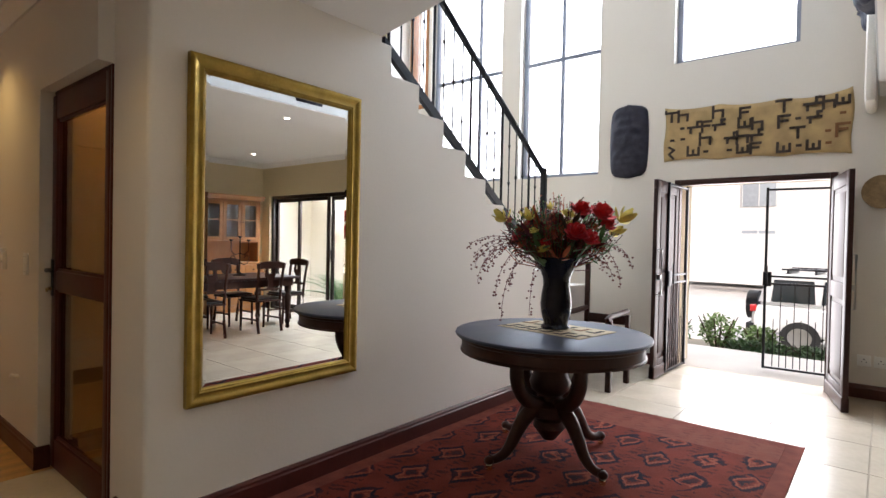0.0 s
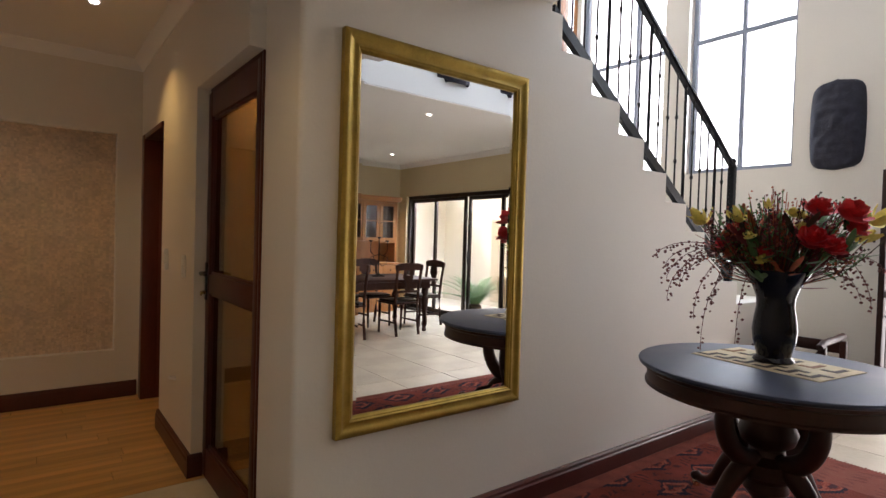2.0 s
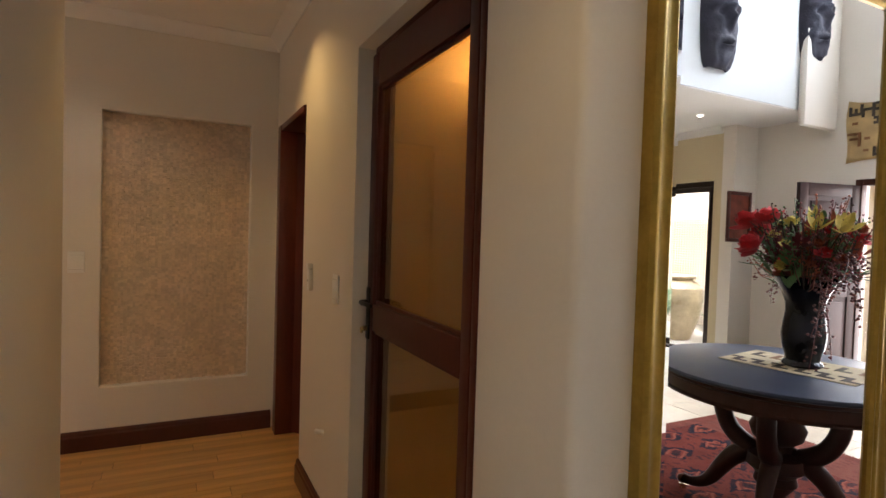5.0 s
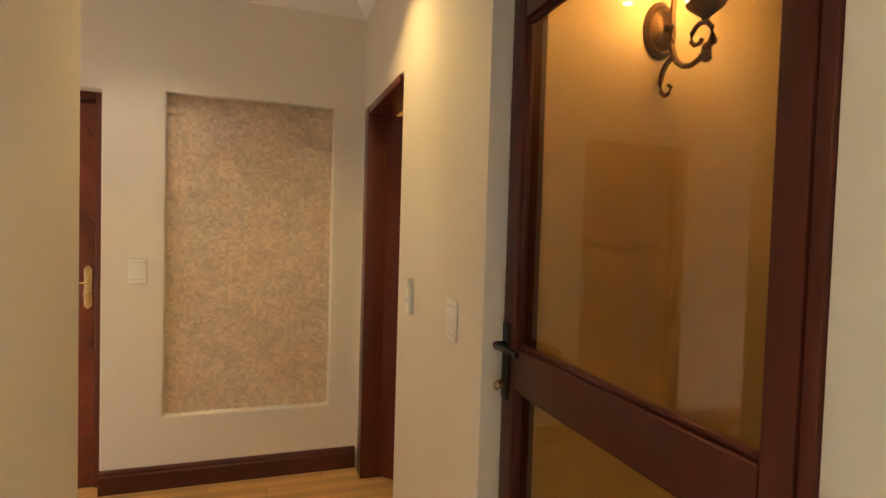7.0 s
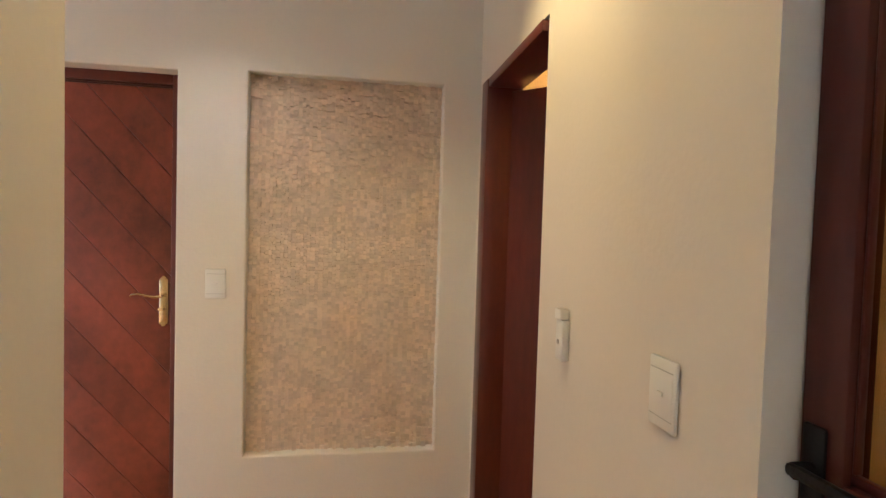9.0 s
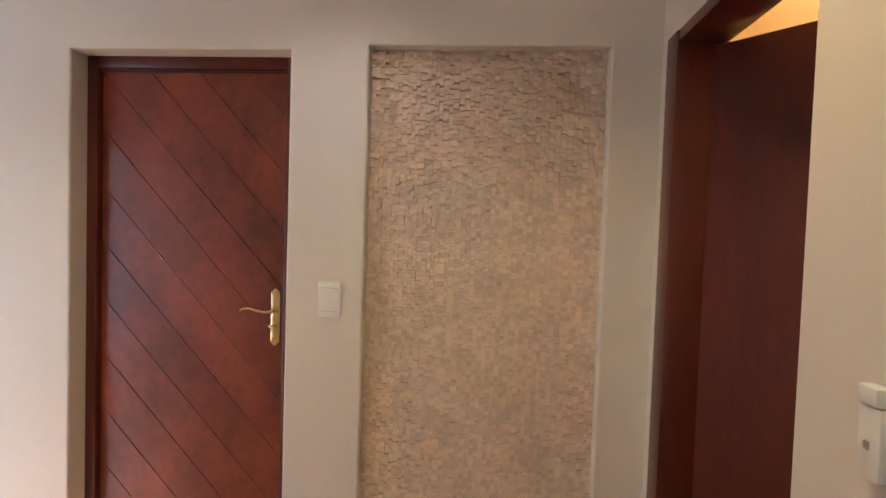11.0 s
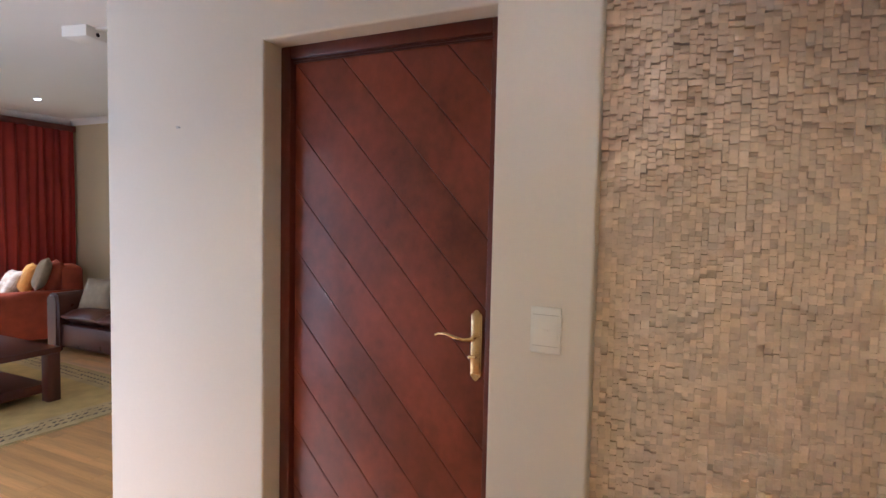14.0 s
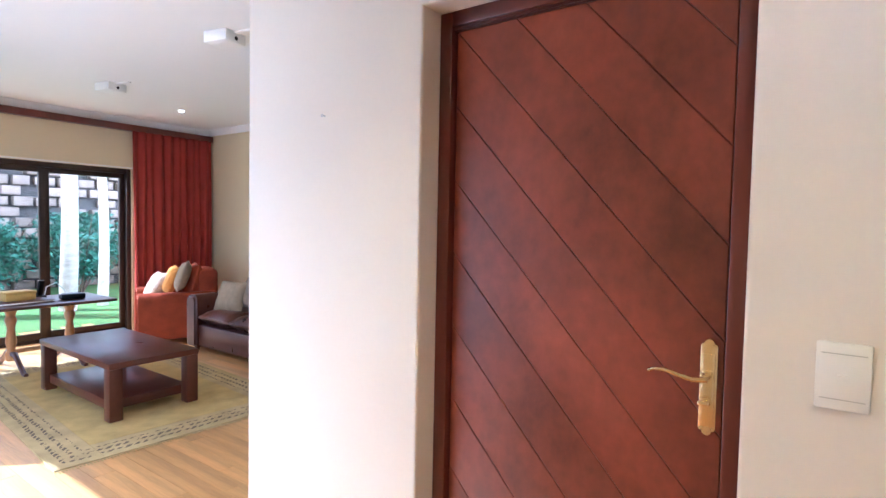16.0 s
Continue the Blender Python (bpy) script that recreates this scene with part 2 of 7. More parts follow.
bm = bmesh.new()
wall(bm, "y", END, 0.15, -3.07, 0.0, 0.0, 2.72, [(-2.218, -1.348, 0.0, HEAD), (NX0, NX1, NZ0, NZ1)])
for z in (NZ0, NZ1, HEAD):
    bmesh.ops.bisect_plane(bm, geom=[*bm.verts, *bm.edges, *bm.faces], dist=1e-5, plane_co=(0, 0, z), plane_no=(0, 0, 1))
bmesh.ops.remove_doubles(bm, verts=bm.verts, dist=1e-5)
same = {}
for f in bm.faces:
    same.setdefault(tuple(round(c, 4) for c in f.calc_center_median()), []).append(f)
bmesh.ops.delete(bm, geom=[f for fs in same.values() if len(fs) > 1 for f in fs], context="FACES_ONLY")
# soft plaster arrises round the two openings
rim = []
for e in bm.edges:
    a, b = e.verts[0].co, e.verts[1].co
    mx, mz = (a.x + b.x) / 2, (a.z + b.z) / 2
    if abs(a.y - END) < 1e-4 and abs(b.y - END) < 1e-4 and len(e.link_faces) == 2 and e.calc_face_angle(0) > 1.0 and 0.1 < mz < 2.3 and -2.9 < mx < -0.1:
        rim.append(e)
bmesh.ops.bevel(bm, geom=rim, offset=0.008, segments=3, profile=0.5, affect="EDGES")
setting("wall_end", bm, WALL, "cream plaster corridor wall with stone-filled niche and mahogany door", "wall")
bm = bmesh.new()
wall(bm, "y", END + 0.15, 0.05, -1.25, 0.0, 0.0, 2.72)
setting("wall_niche_back", bm, WALL, "plain plaster backing behind the niche", "wall")
bm = bmesh.new()
wall(bm, "x", 0.0, 0.15, 0.375, END, 0.0, 2.72, [(0.375, 1.255, 0.0, 2.145), (2.19, 2.95, 0.0, 2.115)])
setting("wall_corridor", bm, WALL, "cream plaster corridor wall with two doorways and switches", "wall")
bm = bmesh.new()
box(bm, 0.07, 0.22, 0.0, 0.375, 0.0, 5.6)
bmesh.ops.bevel(bm, geom=[e for e in bm.edges if abs(e.verts[0].co.x - 0.07) < 1e-4 and abs(e.verts[1].co.x - 0.07) < 1e-4 and abs(e.verts[0].co.y) < 1e-4 and abs(e.verts[1].co.y) < 1e-4],
                offset=0.02, segments=4, profile=0.5, affect="EDGES")
setting("wall_pillar", bm, WALL, "cream plaster pillar with a softly rounded corner", "wall", smooth=0.6)

# mirror wall, its top stepped with the stairs
RUN, RISE, TREADS = 0.266, 0.184, 9
STEP_X, STEP_Z = 1.249, 2.564
bm = bmesh.new()
outline = [(0.22, 0.0), (3.643, 0.0)]
steps = [(STEP_X + RUN * i, STEP_Z - RISE * i) for i in range(TREADS)]
ends = [(min(3.643, x + RUN), z) for x, z in steps]
for (x, z), (xe, _) in reversed(list(zip(steps, ends))):
    outline += [(xe, z), (max(x, 1.43), z)]
outline += [(1.43, 2.62), (0.22, 2.62)]
prism(bm, outline, 0.0, 0.12, "y")
setting("wall_mirror", bm, WALL, "cream plaster wall with a top stepped along the stairs", "wall")

bm = bmesh.new()
wall(bm, "x", FRONT, 0.25, -2.36, 3.4, 0.0, 5.6, [(-2.09, -0.64, 0.0, 2.06), (-1.76, -0.60, 3.335, 4.9), (0.25, 1.36, 2.18, 5.2), (1.66, 2.92, 2.18, 5.2), (2.99, 3.36, 3.36, 5.2)])
setting("wall_front", bm, WALL, "tall cream plaster entrance wall with double door and windows", "wall")
bm = bmesh.new()
wall(bm, "y", 3.4, 0.15, 0.22, FRONT + 0.25, 0.0, 5.6)
setting("wall_stairwell", bm, WALL, "plain cream plaster wall of the stairwell", "wall")
bm = bmesh.new()
wall(bm, "x", 0.22, 0.12, 1.25, 3.4, 2.852, 5.6)
setting("wall_stair_side", bm, WALL, "plain plaster wall beside the upper stairs", "wall")
# gallery front above the dining room
bm = bmesh.new()
wall(bm, "y", -2.36, -0.15, -1.15, FRONT + 0.25, 2.72, 5.6)
setting("wall_gallery", bm, PALE, "pale plaster upstand over the dining room opening", "wall")
bm = bmesh.new()
box(bm, 4.72, FRONT - 0.001, -2.358, -2.275, 2.56, 5.598, 0.035)
setting("wall_gallery_end", bm, WALL, "rounded plaster end of the gallery upstand", "wall", smooth=0.6)
bm = bmesh.new()
wall(bm, "y", -3.1, -0.15, 4.9, FRONT + 0.25, 0.0, 2.72)
wall(bm, "x", FRONT, 0.25, -3.1, -2.36, 0.0, 2.72)
setting("wall_entrance_return", bm, WALL, "short plaster return beside the front door", "wall")
# dining room
bm = bmesh.new()
wall(bm, "x", 4.9, 0.2, -7.0, -3.25, 0.0, 2.72, [(-6.6, -3.35, 0.0, 2.12)])
setting("wall_dining_window", bm, KHAKI, "khaki plaster dining wall with sliding door", "wall")
bm = bmesh.new()
wall(bm, "y", -6.85, -0.15, -2.2, 4.9, 0.0, 2.72)
setting("wall_dining_back", bm, KHAKI, "khaki plaster back wall of dining room", "wall")
bm = bmesh.new()
wall(bm, "x", -2.2, -0.15, -7.0, -1.05, 0.0, 2.72)
setting("wall_dining_side", bm, KHAKI, "plain khaki plaster side wall", "wall")
bm = bmesh.new()
wall(bm, "y", -1.2, 0.15, -2.2, -1.15, 0.0, 2.72)
setting("wall_hall_return", bm, WALL, "plain plaster return wall", "wall")
# corridor left wall and living room
bm = bmesh.new()
wall(bm, "x", -1.0, -0.15, -1.2, 1.47, 0.0, 2.72)
setting("wall_left", bm, WALL, "plain cream plaster corridor wall", "wall")
bm = bmesh.new()
wall(bm, "y", 1.32, -0.15, -8.7, -1.15, 0.0, 2.72, [(-6.6, -3.3, 0.0, 2.12)])
setting("wall_living_near", bm, KHAKI, "plain khaki plaster living room wall", "wall")
bm = bmesh.new()
wall(bm, "x", -8.5, -0.2, 1.32, 6.4, 0.0, 2.72, [(1.9, 5.13, 0.0, 2.08)])
setting("wall_living_window", bm, KHAKI, "khaki plaster living room wall with sliding door", "wall")
bm = bmesh.new()
wall(bm, "y", 6.2, 0.15, -8.5, -2.92, 0.0, 2.72)
setting("wall_living_side", bm, KHAKI, "khaki plaster wall behind the sofa", "wall")
bm = bmesh.new()
wall(bm, "x", -3.07, 0.15, 3.25, 6.2, 0.0, 2.72)
setting("wall_living_return", bm, WALL, "plain plaster wall returning into living room", "wall")
# small rooms behind the two corridor doors
bm = bmesh.new()
wall(bm, "x", 1.5, 0.1, 0.12, END, 0.0, 2.72)
wall(bm, "y", 1.345, 0.1, 0.15, 1.5, 0.0, 2.72)
wall(bm, "y", END, 0.1, 0.15, 1.6, 0.0, 2.72)
setting("wall_side_rooms", bm, KHAKI, "plain walls of the small side rooms", "wall")
bm = bmesh.new()
wall(bm, "y", 4.2, 0.1, -3.0, -1.0, 0.0, 2.72)
wall(bm, "x", -1.1, 0.1, 3.3, 4.2, 0.0, 2.72)
setting("wall_back_room", bm, KHAKI, "plain walls behind the mahogany door", "wall")

# ceilings
bm = bmesh.new()
box(bm, -8.7, -1.0, 1.17, 6.35, 2.72, 2.85)
box(bm, -1.0, 1.6, 0.0, 4.3, 2.72, 2.85)
setting("ceiling_corridor", bm, CEIL, "smooth white painted corridor and living ceiling", "ceiling")
bm = bmesh.new()
arc = [(-2.35, 0.0), (1.43, 0.0)]
for i in range(1, 10):
    a = i / 9
    arc.append((1.43 - 0.35 * math.sin(a * math.pi * 0.5) - 0.25 * a * a, -2.36 * a))
arc.append((-2.35, -2.36))
prism(bm, arc, 2.60, 2.85, "z")
setting("ceiling_hall", bm, CEIL, "white slab with a curved edge over the hall", "ceiling", smooth=0.4)
bm = bmesh.new()
box(bm, -2.35, 4.9, -7.0, -2.51, 2.72, 2.85)
box(bm, 4.9, FRONT + 0.25, -3.25, -2.51, 2.72, 2.85)
box(bm, -2.35, FRONT + 0.25, -2.51, -2.37, 2.712, 2.719)
setting("ceiling_dining", bm, CEIL, "smooth white dining room ceiling", "ceiling")
bm = bmesh.new()
box(bm, -2.35, FRONT + 0.25, -2.6, 3.55, 5.6, 5.75)
box(bm, -2.35, -2.2, -2.6, 3.55, 2.85, 5.6)
box(bm, -2.2, 0.22, 3.4, 3.55, 2.85, 5.6)
setting("ceiling_upper", bm, CEIL, "high white ceiling of the entrance hall", "ceiling")

# floors: slabs, with tiles and planks laid on them at the end of the file
bm = bmesh.new()
box(bm, -2.3, FRONT + 0.25, -7.0, 1.20, -0.2, -0.004)
setting("floor_tiled", bm, GROUT, "grouted bed of the cream tile floor", "floor")
bm = bmesh.new()
box(bm, -8.7, 1.6, 1.20, 6.4, -0.2, -0.004)
setting("floor_wood", bm, GAP, "bed of the oak plank floor", "floor")
bm = bmesh.new()
box(bm, FRONT - 0.03, FRONT + 0.25, 1.2, 3.55, -0.2, 0.0)
box(bm, 0.22, FRONT, 1.2, 3.4, -0.2, -0.002)
setting("floor_stairwell", bm, TILE, "cream tiled floor under the stairs", "floor")
bm = bmesh.new()
bmesh.ops.create_grid(bm, x_segments=8, y_segments=8, size=400)
bmesh.ops.translate(bm, vec=(0, 0, -0.62), verts=bm.verts)
setting("ground", bm, EARTH, "bare pale earth ground around the house", "ground")

# ---------------- skirting, cornice ----------------


def skirting(bm, pts, h=0.125, d=0.022):
    """Skirting along a line of (x, y) points, on the left of the way walked."""
    prof = [(0.0, 0.0), (d, 0.0), (d, h * 0.72), (d * 0.75, h * 0.80), (d * 0.75, h * 0.9), (d * 0.45, h), (0.0, h)]
    for (x0, y0), (x1, y1) in zip(pts, pts[1:]):
        u = Vector((x1 - x0, y1 - y0, 0)).normalized()
        n = Vector((-u.y, u.x, 0))
        a = [bm.verts.new(Vector((x0, y0, 0)) + n * p + Vector((0, 0, z))) for p, z in prof]
        b = [bm.verts.new(Vector((x1, y1, 0)) + n * p + Vector((0, 0, z))) for p, z in prof]
        k = len(prof)
        for i in range(k):
            bm.faces.new((a[i], a[(i + 1) % k], b[(i + 1) % k], b[i]))
        bm.faces.new(a[::-1])
        bm.faces.new(b)


bm = bmesh.new()
skirting(bm, [(-0.014, END), (-1.348, END)])
skirting(bm, [(-2.218, END), (-3.07, END)])
skirting(bm, [(0.0, 1.255), (0.0, 2.19)])
skirting(bm, [(-0.022, 1.255), (0.058, 1.255)][::-1])
skirting(bm, [(-1.0, 1.47), (-1.0, -1.2)])
skirting(bm, [(-1.0, 1.47), (-1.15, 1.47)][::-1])
skirting(bm, [(1.5, 1.345), (0.15, 1.345)])
setting("baseboard", bm, SKIRT, "dark mahogany skirting board along the corridor", "baseboard")
bm = bmesh.new()
skirting(bm, [(3.643, 0.0), (0.09, 0.0)])
skirting(bm, [(0.07, 0.0), (0.07, 0.30)])
setting("baseboard_hall", bm, SKIRT, "dark mahogany skirting under the mirror wall", "baseboard")
bm = bmesh.new()
skirting(bm, [(FRONT, -3.1), (FRONT, -2.16)])
skirting(bm, [(FRONT, -0.58), (FRONT, 0.05)])
skirting(bm, [(4.9, -3.1), (FRONT, -3.1)])
setting("baseboard_entrance", bm, SKIRT, "dark mahogany skirting beside the front door", "baseboard")
bm = bmesh.new()
skirting(bm, [(4.9, -6.85), (4.9, -6.6)])
skirting(bm, [(-2.2, -6.85), (4.9, -6.85)])
skirting(bm, [(-8.5, 6.2), (-8.5, 5.35)])
skirting(bm, [(-3.07, 6.2), (-8.5, 6.2)])
setting("baseboard_rooms", bm, SKIRT, "dark skirting round dining and living rooms", "baseboard")


def cornice(bm, pts, z, s=0.075):
    prof = [(0, 0), (0, -s), (s * 0.15, -s), (s * 0.3, -s * 0.72), (s * 0.6, -s * 0.38), (s * 0.9, -s * 0.16), (s, -s * 0.1), (s, 0)]
    for (x0, y0), (x1, y1) in zip(pts, pts[1:]):
        u = Vector((x1 - x0, y1 - y0, 0)).normalized()
        n = Vector((-u.y, u.x, 0))
        a = [bm.verts.new(Vector((x0, y0, z)) + n * p + Vector((0, 0, q))) for p, q in prof]
        b = [bm.verts.new(Vector((x1, y1, z)) + n * p + Vector((0, 0, q))) for p, q in prof]
        for i in range(len(prof)):
            j = (i + 1) % len(prof)
            bm.faces.new((a[i], a[j], b[j], b[i]))


bm = bmesh.new()
cornice(bm, [(0.0, 0.02), (0.0, END), (-3.07, END), (-3.07, 6.2), (-8.5, 6.2), (-8.5, 1.32)], 2.72)
cornice(bm, [(4.9, -3.25), (4.9, -6.85), (-2.2, -6.85)][::-1], 2.72)
setting("trim_cornice", bm, CEIL, "white coved plaster cornice", "cornice", smooth=0.9)

# ---------------- doors of the corridor ----------------


def brass_handle(parent, y, x, z, reach=-0.125):
    """Long ornate brass plate with a thin wavy lever and thumb turn, on a leaf that faces -y."""
    bm = bmesh.new()
    box(bm, x - 0.019, x + 0.019, y - 0.007, y, z - 0.099, z + 0.099, 0.002)
    box(bm, x - 0.014, x + 0.014, y - 0.010, y - 0.0065, z - 0.080, z + 0.080, 0.0015)
    for s in (-1, 1):
        for dx, dz, rad in ((-0.0125, 0.099, 0.0062), (0.0125, 0.099, 0.0062), (0.0, 0.104, 0.0135)):
            cyl(bm, (x + dx, y - 0.0085, z + s * dz), (x + dx, y, z + s * dz), rad * 0.8, rad, n=16)
    plate = part("handle_plate", bm, BRASS, parent, "polished brass back plate with scalloped ends")
    bm = bmesh.new()
    cyl(bm, (x, y - 0.018, z + 0.028), (x, y, z + 0.028), 0.013)
    cyl(bm, (x, y - 0.048, z + 0.028), (x, y - 0.018, z + 0.028), 0.008)
    tube(bm, [(x + 0.004, y - 0.046, z + 0.027), (x + reach * 0.22, y - 0.050, z + 0.024), (x + reach * 0.45, y - 0.052, z + 0.030), (x + reach * 0.72, y - 0.052, z + 0.038), (x + reach * 0.92, y - 0.050, z + 0.035), (x + reach, y - 0.047, z + 0.029)], 0.0078, 8, taper=0.0036)
    ball(bm, (x + reach, y - 0.047, z + 0.029), 0.005)
    part("lever", bm, BRASS, plate, "thin curved brass lever")
    bm = bmesh.new()
    cyl(bm, (x, y - 0.020, z - 0.032), (x, y, z - 0.032), 0.010)
    box(bm, x - 0.018, x + 0.008, y - 0.032, y - 0.020, z - 0.040, z - 0.028, 0.003)
    part("thumb_turn", bm, BRASS, plate)


d1 = empty("door_1", "closed mahogany door with diagonal boards and brass handle", "door", kind="structure")
X0, X1, YF = -2.218, -1.348, END + 0.088
bm = bmesh.new()
fw = 0.045
box(bm, X0, X0 + fw, YF, YF + 0.08, 0, HEAD, 0.004)
box(bm, X1 - fw, X1, YF, YF + 0.08, 0, HEAD, 0.004)
box(bm, X0 + fw, X1 - fw, YF, YF + 0.08, HEAD - fw, HEAD, 0.004)
part("door_frame", bm, MAHOG, d1)
bm = bmesh.new()
for k in range(2):
    box(bm, X0 + fw, X1 - fw, YF + 0.012 + 0.004 * k, YF + 0.02, HEAD - fw - 0.008 - 0.006 * k, HEAD - fw)
part("frame_bead", bm, SKIRT, d1)
leaf = part("backing", (lambda b: (box(b, X0 + fw + 0.003, X1 - fw - 0.003, YF + 0.034, YF + 0.064, 0.006, HEAD - fw - 0.003), b)[1])(bmesh.new()), SKIRT, d1)


def clip_poly(poly, a, b, c):
    """Keep the part of a polygon where a*u + b*v <= c."""
    out = []
    for i, p in enumerate(poly):
        q = poly[(i + 1) % len(poly)]
        dp, dq = a * p[0] + b * p[1] - c, a * q[0] + b * q[1] - c
        if dp <= 0:
            out.append(p)
        if dp * dq < 0:
            t = dp / (dp - dq)
            out.append((p[0] + (q[0] - p[0]) * t, p[1] + (q[1] - p[1]) * t))
    return out


def bevel_board(bm, poly, y, depth=0.012, b=0.0022):
    """A flat board with a chamfered rim that faces -y."""
    cx, cz = sum(p[0] for p in poly) / len(poly), sum(p[1] for p in poly) / len(poly)
    k = len(poly)
    inn = []
    for i in range(k):
        p0, p1, p2 = (Vector(poly[(i + d) % k]) for d in (-1, 0, 1))
        e1, e2 = (p1 - p0), (p2 - p1)
        if e1.length < 1e-6 or e2.length < 1e-6:
            inn.append(tuple(p1))
            continue
        e1.normalize(), e2.normalize()
        n1, n2 = Vector((-e1.y, e1.x)), Vector((-e2.y, e2.x))
        if n1.dot(Vector((cx, cz)) - p1) < 0:
            n1, n2 = -n1, -n2
        inn.append(tuple(p1 + (n1 + n2) * (b / max(0.3, 1 + n1.dot(n2)))))
    base = [bm.verts.new((u, y + depth, z)) for u, z in poly]
    mid = [bm.verts.new((u, y + b, z)) for u, z in poly]
    top = [bm.verts.new((u, y, z)) for u, z in inn]
    for r, s in ((base, mid), (mid, top)):
        for i in range(k):
            bm.faces.new((r[i], r[(i + 1) % k], s[(i + 1) % k], s[i]))
    bm.faces.new(top)


BOARD = mat("mahogany_board", (0.178, 0.038, 0.018), 0.40, vary=0.55, scale=2.3, bump=0.03, fine=26, stretch=(1.3, 1.0, 1.0), coat=0.12, per_object=0.10)
lx0, lx1, lz0, lz1 = X0 + fw + 0.004, X1 - fw - 0.004, 0.008, HEAD - fw - 0.004
pitch = 0.152
sa, ca = math.sin(radians(48)), math.cos(radians(48))
for k in range(-4, 16):
    lo, hi = k * pitch + 0.0006, (k + 1) * pitch - 0.0006
    poly = [(lx0, lz0), (lx1, lz0), (lx1, lz1), (lx0, lz1)]
    poly = clip_poly(poly, sa, ca, hi + sa * lx0)
    poly = clip_poly(poly, -sa, -ca, -lo - sa * lx0)
    if len(poly) > 2:
        bm = bmesh.new()
        bevel_board(bm, poly, YF + 0.024)
        part("board", bm, BOARD, d1, smooth=0)
brass_handle(d1, YF + 0.024, -1.428, 1.078)

# glazed door
DOORWOOD = mat("dark_red_door_stain", (0.066, 0.013, 0.009), 0.42, vary=0.4, scale=3.0, bump=0.03, fine=40, stretch=(1, 1, 0.25), spec=0.35, coat=0.0)
d2 = empty("door_2", "closed mahogany-framed glazed door with black handle", "door", kind="structure")
Y0, Y1, XF = 0.377, 1.253, 0.060
bm = bmesh.new()
box(bm, XF + 0.045, XF + 0.09, Y1 - 0.03, Y1, 0, 2.143, 0.003)
box(bm, XF + 0.002, XF + 0.09, Y0, Y0 + 0.022, 0, 2.143, 0.003)
box(bm, XF + 0.002, XF + 0.09, Y0 + 0.022, Y1 - 0.03, 2.122, 2.143, 0.003)
part("door_frame", bm, DOORWOOD, d2)
a0, a1, xs = Y0 + 0.025, Y1 - 0.002, XF
S0, S1, GX = a0 + 0.050, a1 - 0.070, xs + 0.026
for nm, args in (("stile", (xs, xs + 0.042, a0, S0, 0.006, 2.120)), ("stile", (xs, xs + 0.042, S1, a1, 0.006, 2.120)),
                 ("rail", (xs, xs + 0.042, S0, S1, 1.985, 2.120)), ("rail", (xs, xs + 0.042, S0, S1, 1.022, 1.128)),
                 ("rail", (xs, xs + 0.042, S0, S1, 0.006, 0.17))):
    bm = bmesh.new()
    box(bm, *args, 0.004)
    part(nm, bm, DOORWOOD, d2)
for z0, z1 in ((0.17, 1.022), (1.128, 1.985)):
    bm = bmesh.new()
    box(bm, GX, GX + 0.004, S0 - 0.006, S1 + 0.006, z0 - 0.006, z1 + 0.006)
    part("pane", bm, TINTED, d2, "lightly tinted reflective glass pane", smooth=0).visible_shadow = False
    bm = bmesh.new()
    for za, zb in ((z0, z0 + 0.014), (z1 - 0.014, z1)):
        box(bm, xs + 0.012, GX - 0.0005, S0, S1, za, zb, 0.003)
    for ya, yb in ((S0, S0 + 0.006), (S1 - 0.006, S1)):
        box(bm, xs + 0.012, GX - 0.0005, ya, yb, z0 + 0.014, z1 - 0.014, 0.003)
    part("glazing_bead", bm, DOORWOOD, d2, smooth=0.5)
bm = bmesh.new()
hy, hz = 1.222, 1.088
box(bm, xs - 0.008, xs, hy - 0.019, hy + 0.019, hz - 0.105, hz + 0.105, 0.005)
plate = part("handle_plate", bm, IRON, d2, "black iron handle plate")
bm = bmesh.new()
cyl(bm, (xs - 0.034, hy, hz + 0.042), (xs, hy, hz + 0.042), 0.012)
box(bm, xs - 0.042, xs - 0.027, hy - 0.125, hy + 0.010, hz + 0.034, hz + 0.052, 0.006)
part("lever", bm, IRON, plate)
bm = bmesh.new()
cyl(bm, (xs - 0.026, hy, hz - 0.062), (xs, hy, hz - 0.062), 0.011)
box(bm, xs - 0.034, xs - 0.024, hy - 0.004, hy + 0.012, hz - 0.080, hz - 0.056, 0.003)
part("key_cylinder", bm, BRASS, plate)

# far door, ajar into its room
LEAFWOOD = mat("matt_mahogany_stain", (0.105, 0.021, 0.012), 0.5, vary=0.4, scale=3.0, bump=0.03, fine=40, stretch=(1, 1, 0.25), spec=0.3)
d3 = empty("door_3", "mahogany door standing ajar into a lit room", "door", kind="structure")
bm = bmesh.new()
box(bm, 0.035, 0.15, 2.192, 2.23, 0, 2.113, 0.004)
box(bm, -0.012, 0.15, 2.92, 3.02, 0, 2.113, 0.004)
box(bm, -0.008, 0.15, 2.23, 2.92, 2.075, 2.113, 0.004)
part("door_frame", bm, MAHOG, d3)
bm = bmesh.new()
box(bm, 0.0, 0.04, -0.68, 0.0, 0.008, 2.06, 0.003)
part("leaf", bm, LEAFWOOD, d3, m=pose(0.10, 2.915, 0, 0, 0, 42))
bm = bmesh.new()
cyl(bm, (-0.05, -0.66, 1.05), (0.0, -0.66, 1.05), 0.01)
tube(bm, [(-0.05, -0.66, 1.05), (-0.05, -0.55, 1.05)], 0.009)
part("lever", bm, BRASS, d3, m=pose(0.10, 2.915, 0, 0, 0, 42))

